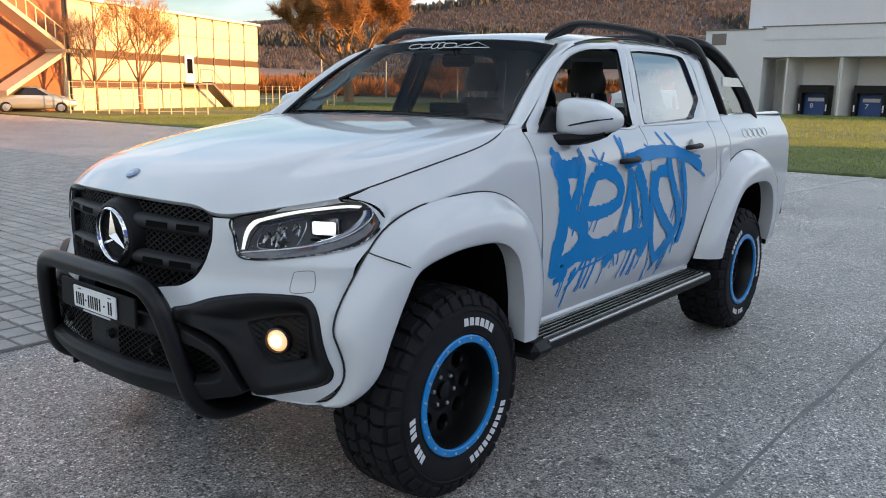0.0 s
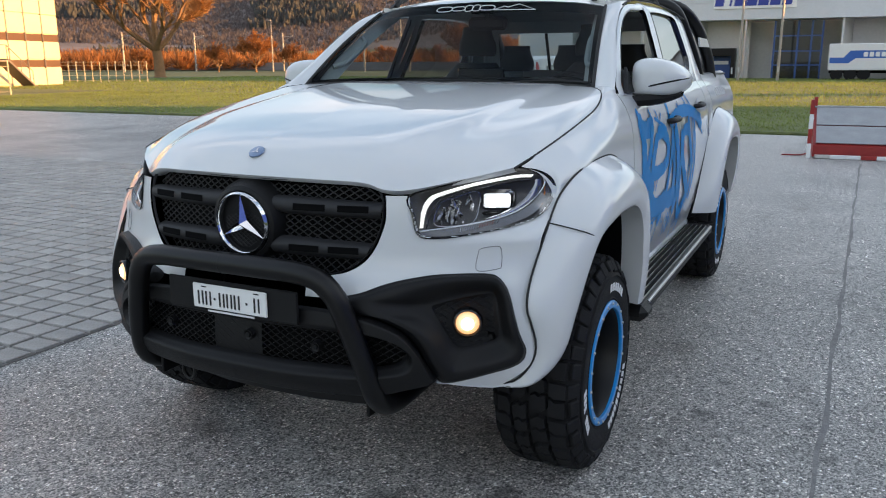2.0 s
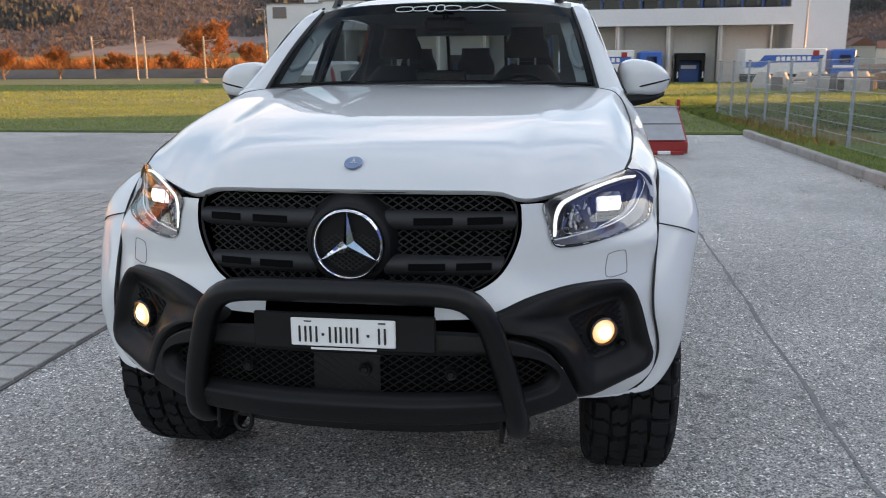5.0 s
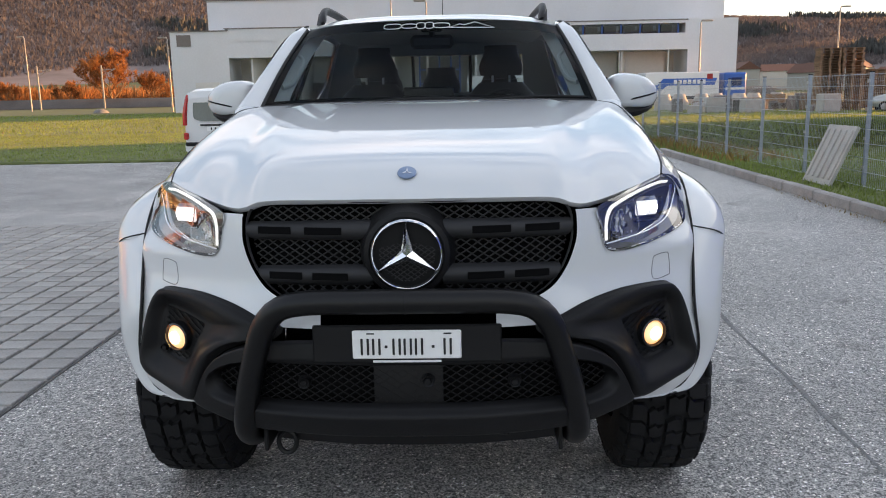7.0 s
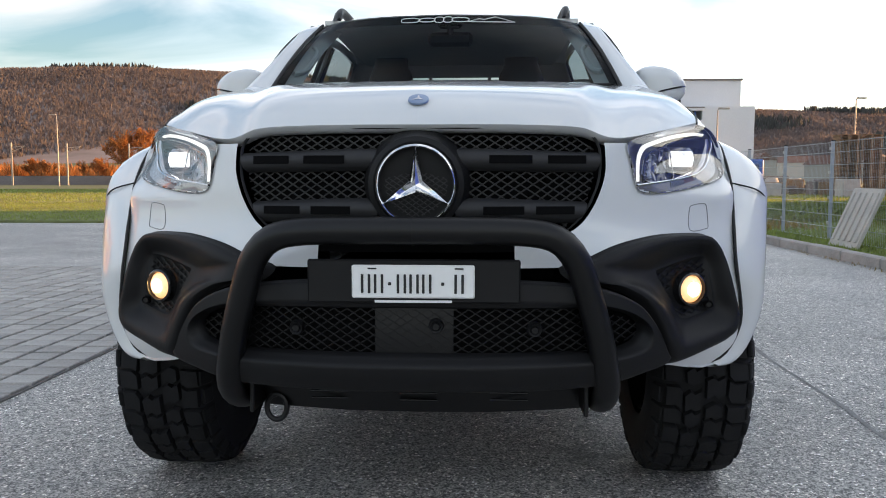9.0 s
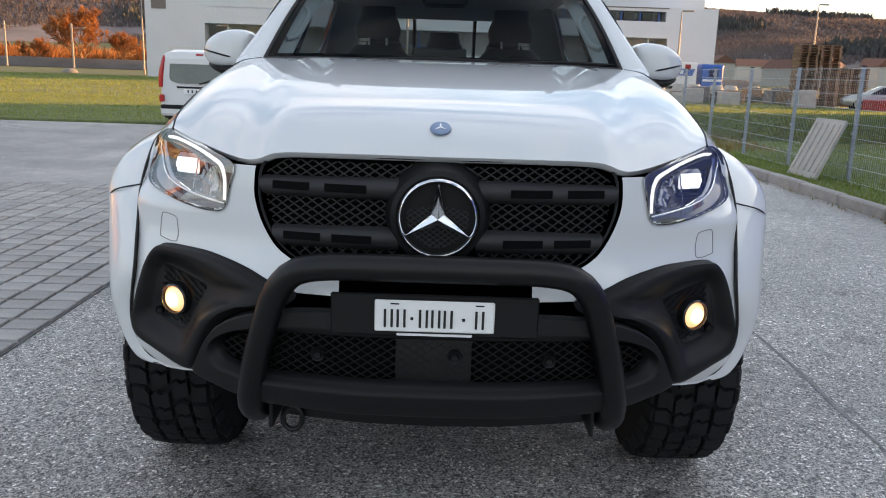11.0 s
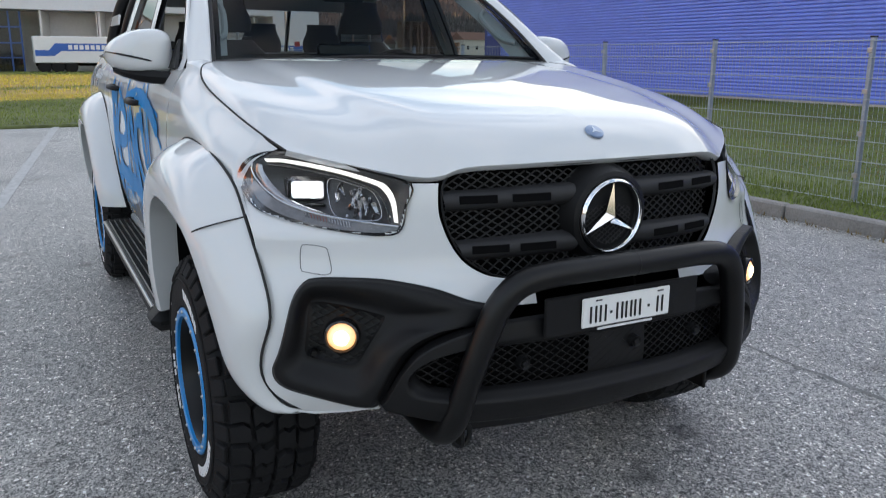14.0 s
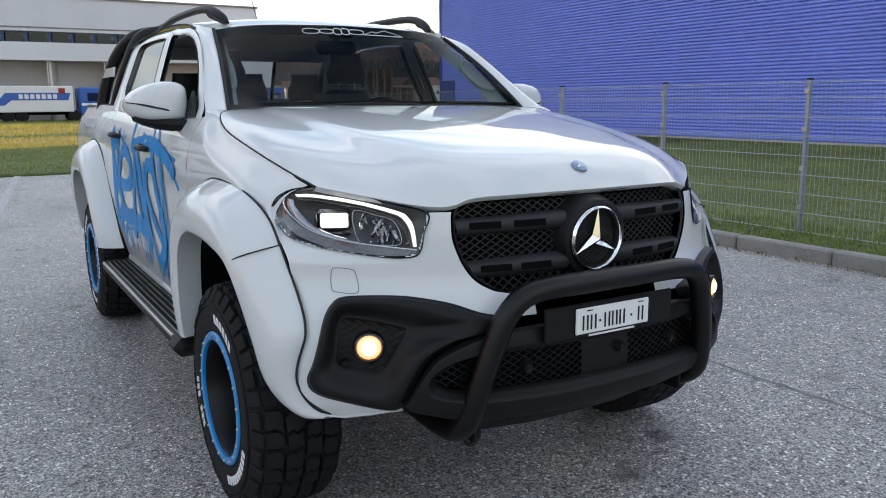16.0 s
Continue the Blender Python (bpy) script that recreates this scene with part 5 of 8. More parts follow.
# black fog-lamp panels
POCKET = [(0.634, 0.772), (0.650, 0.778), (0.675, 0.785), (0.70, 0.791), (0.73, 0.797), (0.770, 0.802), (0.790, 0.800), (0.799, 0.788), (0.809, 0.73), (0.816, 0.685), (0.815, 0.663), (0.80, 0.652), (0.735, 0.638), (0.712, 0.640), (0.697, 0.655), (0.682, 0.682), (0.66, 0.722), (0.642, 0.752)]


def fog_panel(mirror):
    f = (lambda s: s.flipped()) if mirror else (lambda s: s)
    p = part("fog_lamp_panel", f(band(FOG, POCKET, nose, lambda v: 0.002 + 0.024 * smooth01(v / 0.22) - 0.040 * smooth01((v - 0.34) / 0.62), 96, 18, True)), M_BLACK_PLASTIC, truck, "black plastic panel with a round fog lamp", world_space=True)

    def sub(name, s, m, label=""):
        part(name, f(s), m, p, label, world_space=True)
    sub("pocket", band(POCKET, [(0.733, 0.717)], nose, lambda v: -0.014 - 0.012 * smooth01(v * 7), 60, 10, True), M_BLACK_PLASTIC)
    c = (0, 0, 0)
    out = Matrix.Translation(nose(0.733, 0.717, -0.004)) @ Matrix.Rotation(radians(24), 4, "Z")
    sub("bezel", Shape().lathe([(0.0365, -0.004), (0.040, -0.011), (0.045, -0.008), (0.049, 0.014)], c, "y", 36).moved(out), M_BLACK_GLOSS)
    sub("fog_lamp", Shape().lathe([(0.0, -0.016), (0.018, -0.014), (0.030, -0.009), (0.0375, 0.0)], c, "y", 32).moved(out), M_FOG, "lit warm halogen fog lamp")
    sub("bulb", Shape().lathe([(0.0, -0.0185), (0.012, -0.018), (0.020, -0.0150)], c, "y", 24).moved(out), M_BULB)
    sub("sensor", Shape().lathe([(0.0, -0.006), (0.007, -0.006), (0.008, -0.003), (0.011, -0.006), (0.013, 0.004)], nose(0.797, 0.668, -0.008), "y", 16), M_BLACK_SATIN)
    sub("pocket_mesh", wires(lambda x, z: inside(x, z, POCKET) and (x - 0.733) ** 2 + (z - 0.717) ** 2 > 0.0026, 0.634, 0.82, 0.636, 0.805, 0.028, 0.018, -0.022, 0.0022), M_BLACK_SATIN)


fog_panel(False)
fog_panel(True)

# lower black bumper with its air intake
LOW_OUT = [(0, 0.765), (0.25, 0.760), (0.40, 0.748), (0.48, 0.734), (0.555, 0.698), (0.60, 0.643), (0.64, 0.565), (0.655, 0.540), (0.58, 0.522), (0.46, 0.497), (0.25, 0.490), (0, 0.490)]
LOW_IN = [(0, 0.692), (0.25, 0.690), (0.42, 0.686), (0.49, 0.680), (0.535, 0.668), (0.565, 0.648), (0.572, 0.622), (0.55, 0.595), (0.50, 0.582), (0.42, 0.578), (0.25, 0.578), (0, 0.578)]
low_place = lambda x, z, p: nose(x, z, 0.004 + p * lerp(1.0, 0.25, smooth01((z - 0.60) / 0.08) * smooth01((0.46 - x) / 0.12)))
car_part("lower_bumper", band(LOW_OUT, LOW_IN, low_place, lambda v: 0.036 * smooth01(v / 0.16) * (1 - 0.75 * smooth01((v - 0.72) / 0.26)) - 0.02 * smooth01((v - 0.96) / 0.04), 90, 22).mirrored(), M_BLACK_PLASTIC, "black textured lower bumper")
# sheets added behind and below the intake, shade painted in as near-black
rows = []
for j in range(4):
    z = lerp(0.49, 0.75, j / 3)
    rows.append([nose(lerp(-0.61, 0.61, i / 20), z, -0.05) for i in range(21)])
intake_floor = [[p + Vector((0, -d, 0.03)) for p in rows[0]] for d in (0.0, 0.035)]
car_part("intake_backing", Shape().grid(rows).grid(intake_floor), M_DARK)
INTAKE = spline([0.575, 0.60, 0.622, 0.65, 0.692], [0.45, 0.555, 0.572, 0.562, 0.40])
intake = car_part("intake_mesh", wires(lambda x, z: abs(x) < INTAKE(z), -0.575, 0.575, 0.577, 0.692, 0.034, 0.022, -0.006, 0.0022), M_BLACK_SATIN, "black diamond wire mesh")
rows = [[nose(lerp(-0.098, 0.098, i / 10), lerp(0.578, 0.694, j / 4), -0.005) for i in range(11)] for j in range(5)]
part("radar_cover", Shape().grid(rows), M_BLACK_SATIN, intake, world_space=True)
for x in (-0.30, 0.30, 0.055):
    part("sensor", Shape().lathe([(0.0, -0.012), (0.008, -0.012), (0.010, -0.006), (0.016, -0.010), (0.020, 0.01)], nose(x, 0.637 if x != 0.055 else 0.648, 0.002), "y", 20), M_BLACK_PLASTIC, intake, world_space=True)
# skid plate under the bumper
sk = Shape()
rows = []
for x in (-0.46, -0.40, -0.2, 0, 0.2, 0.40, 0.46):
    y = nose_y(x, 0.5) - 0.01
    rows.append([Vector((x, y - 0.02, 0.56)), Vector((x, y - 0.03, 0.50)), Vector((x, y + 0.03, 0.478)), Vector((x * 0.96, y + 0.09, 0.465)), Vector((x * 0.95, y + 0.13, 0.385)), Vector((x * 0.93, y + 0.42, 0.36))])
sk.grid(rows)
car_part("skid_plate", sk, M_BLACK_SATIN, sharp=25)
for x in (-0.24, 0.0, 0.24):
    for z in (0.447, 0.425):
        car_part("skid_slot", Shape().box((x, nose_y(x, 0.5) + 0.076 + 0.5 * (0.465 - z), z), (0.10, 0.006, 0.004), 0.001), M_BLACK_GLOSS)
car_part("tow_eye", Shape().tube([Vector((-0.397 + 0.028 * math.cos(a * math.pi / 8), -0.56, 0.385 + 0.036 * math.sin(a * math.pi / 8))) for a in range(16)], 0.008, 8, closed=True), M_BLACK_SATIN, "black steel towing eye")
# underside parts in near-black, so the shade below the truck is in their colour
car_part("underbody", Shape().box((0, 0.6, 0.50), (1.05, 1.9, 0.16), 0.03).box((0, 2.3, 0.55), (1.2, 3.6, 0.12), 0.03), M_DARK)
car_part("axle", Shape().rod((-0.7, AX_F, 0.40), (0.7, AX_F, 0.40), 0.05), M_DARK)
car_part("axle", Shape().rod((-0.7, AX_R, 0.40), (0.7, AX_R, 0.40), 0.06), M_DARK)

# number plate on its holder
holder = car_part("plate_holder", Shape().box((0, -0.752, 0.762), (0.525, 0.012, 0.108), 0.004), M_BLACK_PLASTIC)
plate = part("number_plate", Shape().box((0, -0.763, 0.762), (0.302, 0.008, 0.082), 0.0035), M_PLATE, holder, "white number plate with plain dark bars", world_space=True)
for x in (-0.116, -0.084, -0.028, 0.003, 0.034, 0.113):
    for dx in (-0.0085, 0.0085):
        part("bar", Shape().box((x + dx, -0.7685, 0.757), (0.0062, 0.003, 0.047), 0.001), M_INK, plate.parent, world_space=True)
for x in (-0.100, 0.113):
    part("bar", Shape().box((x, -0.7685, 0.7945), (0.022, 0.003, 0.0035), 0.001), M_INK, plate.parent, world_space=True)
for x in (-0.057, 0.073):
    part("bar", Shape().box((x, -0.7685, 0.757), (0.008, 0.003, 0.008), 0.002), M_INK, plate.parent, world_space=True)
part("bar", Shape().box((0, -0.7600, 0.7125), (0.19, 0.003, 0.006)), M_WHITE_FILM, holder, world_space=True)

# bull bar
leg = [(0.470, -0.24, 0.415), (0.476, -0.44, 0.413), (0.482, -0.55, 0.418), (0.488, -0.632, 0.445), (0.486, -0.685, 0.50), (0.462, -0.715, 0.62), (0.425, -0.738, 0.745), (0.398, -0.750, 0.815), (0.350, -0.762, 0.866), (0.27, -0.770, 0.884), (0.12, -0.775, 0.887)]
path = curve(leg + [(-x, y, z) for x, y, z in leg[::-1]], 90)
bb = car_part("bull_bar", Shape().tube(path, 0.0345, 20), M_BLACK_SATIN, "matt black tubular steel bull bar", sharp=60)
part("bracket", Shape().box((0.44, -0.50, 0.44), (0.012, 0.30, 0.09), 0.003), M_BLACK_SATIN, bb, world_space=True)
part("bracket", Shape().box((-0.44, -0.50, 0.44), (0.012, 0.30, 0.09), 0.003), M_BLACK_SATIN, bb, world_space=True)
part("weld_seam", Shape().lathe([(0.0347, -0.003), (0.0356, 0.0), (0.0347, 0.003)], (0, -0.7755, 0.887), "x", 20), M_BLACK_SATIN, bb, world_space=True)

# wheel arches: lip and seam outlines
LIP_F = [(0.825, -0.415, 0.478), (0.890, -0.385, 0.484), (0.945, -0.335, 0.53), (0.980, -0.290, 0.60), (1.000, -0.258, 0.71), (1.022, -0.212, 0.84), (1.042, -0.165, 0.935), (1.052, -0.04, 0.975), (1.056, 0.12, 0.99), (1.056, 0.30, 0.975), (1.056, 0.41, 0.90), (1.052, 0.462, 0.75), (1.046, 0.480, 0.64), (1.030, 0.510, 0.53)]
SEAM_F = [Vector((0.80, -0.425, 0.492)), Vector((0.850, -0.408, 0.508)), Vector((0.886, -0.392, 0.55)), Vector((0.906, -0.386, 0.60)), Vector((0.906, -0.390, 0.65)), Vector((0.896, -0.402, 0.70)), Vector((0.885, -0.414, 0.75)), Vector((0.882, -0.402, 0.80)), Vector((0.885, -0.378, 0.85)), Vector((0.890, -0.346, 0.90)), Vector((0.896, -0.312, 0.95)), Vector((0.901, -0.272, 1.002)), Vector((0.905, -0.19, 1.075)), Vector((0.918, -0.06, 1.13)), Vector((0.925, 0.14, 1.158)), Vector((0.928, 0.40, 1.150)), Vector((0.93, 0.60, 1.06)), Vector((0.932, 0.70, 0.89)), Vector((0.925, 0.735, 0.70)), Vector((0.905, 0.72, 0.53))]
LIP_R = [(1.03, 2.71, 0.56), (1.04, 2.715, 0.64), (1.048, 2.75, 0.74), (1.053, 2.82, 0.86), (1.056, 2.91, 0.945), (1.056, 3.04, 0.985), (1.056, 3.20, 0.995), (1.056, 3.38, 0.98), (1.053, 3.50, 0.91), (1.045, 3.57, 0.78), (1.03, 3.60, 0.66), (1.01, 3.61, 0.55)]
SEAM_R = [(0.90, 2.545, 0.56), (0.915, 2.57, 0.66), (0.925, 2.64, 0.80), (0.93, 2.72, 0.92), (0.93, 2.82, 1.03), (0.93, 2.95, 1.13), (0.925, 3.17, 1.19), (0.922, 3.42, 1.18), (0.92, 3.62, 1.10), (0.918, 3.75, 0.95), (0.91, 3.81, 0.78), (0.90, 3.83, 0.58)]


def flare(lip, seam):
    """A wide arch from the body seam over the crest to the lip and its inner return."""
    n = 72
    ls, ss = curve(lip, n), curve(seam, n)
    mid = (ls[0].y + ls[-1].y) / 2
    rows = [[] for _ in range(10)]
    for i in range(n):
        a, b = ss[i], ls[i]
        for k, (v, w) in enumerate(((0, 0), (0.05, 0.16), (0.16, 0.42), (0.32, 0.66), (0.5, 0.82), (0.68, 0.92), (0.84, 0.98), (0.95, 1.0), (1.0, 0.99))):
            q = a.lerp(b, v)
            rows[k].append(Vector((lerp(a.x, b.x, w) + 0.020 * math.sin(math.pi * v), q.y, q.z)))
        rows[9].append(Vector((b.x - 0.09, b.y + 0.010 * (1 if b.y > mid else -1), b.z + 0.008)))
    return Shape().grid(rows)


both("front_flare", flare(LIP_F, SEAM_F), M_PAINT_WHITE, "wide white wheel-arch flare", sharp=70)
both("rear_flare", flare(LIP_R, SEAM_R), M_PAINT_WHITE, "wide white wheel-arch flare", sharp=70)
both("flare_seam", Shape().tube([p + Vector((0.002, -0.004, 0)) for p in curve(SEAM_F, 90)], 0.0036, 6), M_SEAL)
both("flare_seam", Shape().tube([p + Vector((0.003, 0, 0)) for p in curve(SEAM_R, 60)], 0.0038, 6), M_SEAL)
cut = [Vector((0.900, -0.272, 1.002)), Vector((0.975, -0.252, 0.985)), Vector((1.020, -0.212, 0.965)), Vector((1.041, -0.174, 0.941))]
both("flare_joint", Shape().tube(curve(cut, 12), 0.0024, 6), M_SEAL)
# arch liners: the wheel wells' shade is put into their near-black colour
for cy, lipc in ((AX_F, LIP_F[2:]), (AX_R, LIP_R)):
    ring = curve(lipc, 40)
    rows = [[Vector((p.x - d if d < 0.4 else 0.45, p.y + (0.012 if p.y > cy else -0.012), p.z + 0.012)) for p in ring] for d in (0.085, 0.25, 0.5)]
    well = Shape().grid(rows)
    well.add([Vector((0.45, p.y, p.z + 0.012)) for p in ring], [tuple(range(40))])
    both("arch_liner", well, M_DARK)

# front wings
tail = [p for p in hood_edge if p.y > 0.575]
start = next(i for i, p in enumerate(hood_edge) if p.y > 0.575)
R0 = Vector((0.846, 0.700, 1.392))
top_pts = list(hood_edge[:start + 1:3]) + [Vector((0.833, 0.64, 1.384)), R0]
EDGE = spline([p.y for p in top_pts], [p.z for p in top_pts])
EDGE_X = spline([p.y for p in top_pts], [p.x for p in top_pts])
ARCH_F = spline([-0.33, -0.2, -0.07, 0.12, 0.40, 0.60, 0.66, 0.70, 0.735, 0.80], [0.98, 1.04, 1.10, 1.13, 1.12, 1.02, 0.90, 0.70, 0.47, 0.47])
WING_X = spline([1.0, 1.05, 1.1, 1.15, 1.176], [0.894, 0.889, 0.876, 0.845, 0.80])
NW = 25
first = [nose(WING_X(z), z, 0.002) for z in (lerp(1.176, 1.0, i / (NW - 1)) for i in range(NW))]
rows = []
for j in range(56):
    y = lerp(-0.16, 0.767, j / 55)
    k = smooth01((y - 0.25) / 0.5)
    bot = ARCH_F(y)
    top = EDGE(y - 0.067 * k)
    xe = EDGE_X(y - 0.067 * k) + 0.003
    row = []
    for i in range(NW):
        t = i / (NW - 1)
        z = lerp(top, bot, t ** 1.25)
        side = min(SIDE(z), 0.935) - 0.03 * smooth01((0.05 - y) / 0.25)
        x = lerp(xe, side, smooth01((top - z) / lerp(0.11, 0.05, k)) ** 0.7)
        row.append(Vector((x, y - 0.14 * k * (z - 0.9) if z > 0.9 else y, z)))
    rows.append(row)
lead = []
for j in range(6):
    t = j / 6
    lead.append([first[i].lerp(rows[0][i], t) + Vector((0.006 * math.sin(math.pi * t), 0, 0)) for i in range(NW)])
wing = Shape().grid(lead + rows)
# the wing runs on over the bonnet's corner to the foot of the windscreen pillar
W0 = Vector((0.742, 0.735, 1.390))
foot_a, foot_b = even(tail + [W0], 9), even([r[0] for r in rows if r[0].y > 0.57], 9)
wing.grid([[foot_a[i].lerp(foot_b[i], q) + Vector((0.014, -0.010, 0.012)) * (math.sin(math.pi * q) * i / 8) for q in (0, 0.2, 0.4, 0.6, 0.8, 1.0)] for i in range(9)])
both("front_wing", wing, M_PAINT_WHITE, sharp=70)

# doors, rear quarter and bed sides
ARCH_R = spline([2.50, 2.60, 2.70, 2.82, 2.95, 3.17, 3.42, 3.62, 3.72, 3.80, 3.84, 4.4], [0.52, 0.66, 0.86, 1.0, 1.08, 1.12, 1.11, 1.04, 0.92, 0.76, 0.60, 0.60])


def side_panel(y0, y1, top, bottom, n=26, m=22, lean0=0.0, lean1=0.0):
    rows = []
    for j in range(n + 1):
        row = []
        for i in range(m + 1):
            y = lerp(y0, y1, j / n)
            z = lerp(bottom(y), top(y), i / m)
            s = (z - 0.9) / 0.5
            yy = y + lerp(lean0, lean1, j / n) * s
            row.append(flank(yy, z))
        rows.append(row)
    s = Shape().grid(rows)
    # folded edges
    for edge in (rows[0], rows[-1], [r[0] for r in rows], [r[-1] for r in rows]):
        s.grid([edge, [p + Vector((-0.018, 0, 0)) for p in edge]])
    return s


BELT = lambda y: 1.372 + 0.012 * smooth01((y - 2.2) / 0.6)
doors = {}
fd = side_panel(0.775, 1.845, BELT, lambda y: 0.515, lean0=-0.07, lean1=-0.06)
rd = side_panel(1.853, 2.735, BELT, lambda y: max(0.515, ARCH_R(y) - 0.03) if y > 2.5 else 0.515, lean0=-0.06, lean1=0.0)
bed = side_panel(2.985, 4.25, lambda y: 1.395 + 0.01 * smooth01((y - 3.0) / 1.2), lambda y: ARCH_R(y), n=40)
quarter = side_panel(2.743, 2.975, lambda y: 1.384, lambda y: ARCH_R(y) - 0.02)
for sgn in (1, -1):
    f = (lambda s: s) if sgn > 0 else (lambda s: s.flipped())
    doors["f", sgn] = car_part("front_door", f(fd), M_PAINT_WHITE, "white door with an open black-framed window")
    doors["r", sgn] = car_part("rear_door", f(rd), M_PAINT_WHITE)
    car_part("rear_quarter", f(quarter), M_PAINT_WHITE)
    car_part("bed_side", f(bed), M_PAINT_WHITE)
    # dark gap behind the shut lines
    rows = [[flank(lerp(0.70, 2.99, j / 30), lerp(0.52, 1.37, i / 14), -0.016) if not (lerp(0.70, 2.99, j / 30) > 2.5 and lerp(0.52, 1.37, i / 14) < ARCH_R(lerp(0.70, 2.99, j / 30))) else flank(lerp(0.70, 2.99, j / 30), 1.2, -0.02) for i in range(15)] for j in range(31)]
    car_part("shut_gap", f(Shape().grid(rows)), M_SEAL)
    car_part("sill", f(Shape().box((0.83, 1.65, 0.505), (0.12, 1.75, 0.07), 0.02)), M_PAINT_WHITE)
    for key, yc, zc in (("f", 1.54, 1.215), ("r", 2.355, 1.25)):
        x = SIDE(zc)
        h = part("door_handle", f(Shape().tube(curve([(x + 0.004, yc - 0.085, zc - 0.004), (x + 0.030, yc - 0.065, zc), (x + 0.040, yc, zc + 0.003), (x + 0.032, yc + 0.07, zc + 0.004), (x + 0.004, yc + 0.095, zc + 0.004)], 16), [0.012] + [0.0165] * 14 + [0.012], 10, flat=0.75)), M_BLACK_PLASTIC, doors[key, sgn], "black handle", world_space=True)
        part("recess", f(Shape().lathe([(0.0, -0.004), (0.03, -0.002), (0.042, 0.0015)], (x, yc - 0.01, zc), "x", 20)), M_GREY_FILM, doors[key, sgn], world_space=True)
    # fuel-flap pocket behind the rear door
    if sgn > 0:
        car_part("flap", band([(2.82, 1.02), (2.80, 1.16), (2.86, 1.22), (2.96, 1.20), (2.95, 1.06), (2.90, 1.0)], [(2.88, 1.11)], flank, lambda v: 0.003 + 0.004 * smooth01(v * 5), 30, 4, True), M_PAINT_WHITE)
    # bed rail, inner wall
    car_part("bed_rail", f(Shape().tube([flank(2.985, 1.392, -0.03), flank(3.5, 1.398, -0.03), flank(4.25, 1.405, -0.03)], 0.03, 8)), M_PAINT_WHITE)
    car_part("bed_liner", f(Shape().box((0.76, 3.6, 1.15), (0.03, 1.25, 0.48)).box((0.80, 3.62, 1.412), (0.06, 1.26, 0.012), 0.004)), M_BLACK_PLASTIC)
car_part("bed_floor", Shape().box((0, 3.6, 0.92), (1.52, 1.26, 0.04)), M_BLACK_PLASTIC)
car_part("tailgate", Shape().box((0, 4.25, 1.12), (1.62, 0.05, 0.56), 0.02), M_PAINT_WHITE)
car_part("rear_bumper", Shape().box((0, 4.33, 0.68), (1.72, 0.20, 0.16), 0.04), M_BLACK_PLASTIC)
both("tail_lamp", Shape().box((0.815, 4.24, 1.14), (0.09, 0.08, 0.42), 0.02), M_RED_LENS)
both("mud_flap", Shape().box((0.84, 3.72, 0.58), (0.26, 0.012, 0.16), 0.004), M_BLACK_PLASTIC)

# ---- cab ----
ws_bot = curve([(0, 0.955, 1.402), (0.3, 0.925, 1.401), (0.55, 0.85, 1.398), (0.742, 0.735, 1.390)], 24)
ws_top = curve([(0, 1.235, 1.803), (0.3, 1.245, 1.797), (0.5, 1.27, 1.785), (0.628, 1.305, 1.765)], 24)
WS = []
for j in range(15):
    v = j / 14
    bulge = 0.022 * math.sin(math.pi * v)
    WS.append([ws_bot[i].lerp(ws_top[i], v) + Vector((0, -0.7, 0.72)).normalized() * bulge for i in range(24)])
ws = car_part("windscreen", Shape().grid(WS).mirrored(), M_GLASS_WS, "tinted windscreen glass with a dark top band", sharp=80)
nrm = Vector((0, 0.004, -0.004))
frit = Shape()
top_band = []
for v in (0.865, 0.93, 1.0):
    k = v * 14
    j = min(int(k), 13)
    top_band.append([WS[j][i].lerp(WS[j + 1][i], k - j) + nrm for i in range(24)])
frit.grid(top_band)
frit.grid([[WS[0][i] + nrm for i in range(24)], [WS[1][i] + nrm for i in range(24)]])
frit.grid([[r[23] + nrm for r in WS], [r[22].lerp(r[21], 0.1) + nrm for r in WS]])
part("dark_border", frit.mirrored(), M_DARK, ws, world_space=True)
# wiper arms and cowl
cowl = Shape().grid([[p + Vector((0, 0.0, -0.002)) for p in ws_bot], [p + Vector((0, -0.03, -0.008)) for p in ws_bot], [p + Vector((-0.02 * p.x, -0.06, -0.03)) for p in ws_bot]])
car_part("cowl", cowl.mirrored(), M_BLACK_PLASTIC)
for x0, x1 in ((-0.35, 0.25), (0.25, 0.72)):
    car_part("wiper", Shape().tube(curve([(x0, 0.90, 1.405), (lerp(x0, x1, 0.5), 0.915 - 0.09 * abs(lerp(x0, x1, 0.5)), 1.418), (x1, 0.93 - 0.24 * abs(x1) ** 1.5, 1.412)], 12), 0.008, 6), M_BLACK_PLASTIC)

ROOFLINE = curve([(0.846, 0.70, 1.392), (0.81, 0.86, 1.49), (0.745, 1.10, 1.655), (0.712, 1.27, 1.745), (0.692, 1.52, 1.797), (0.682, 1.8, 1.82), (0.68, 2.06, 1.828), (0.682, 2.4, 1.82), (0.70, 2.68, 1.80), (0.73, 2.86, 1.765)], 60)
a_end = 26
edge = even([r[23] for r in WS], a_end)
pil = Shape().grid([[edge[i].lerp(ROOFLINE[i], q) + Vector((0.014, -0.010, 0.012)) * math.sin(math.pi * q) for i in range(a_end)] for q in (0, 0.2, 0.4, 0.6, 0.8, 1.0)])
both("screen_seal", Shape().tube([p + Vector((0.002, -0.004, 0.003)) for p in edge], 0.0075, 6), M_SEAL)
both("screen_seal", Shape().tube([p + Vector((0, -0.006, 0.004)) for p in ws_bot], 0.009, 6), M_SEAL)
both("a_pillar", pil, M_PAINT_WHITE, sharp=70)
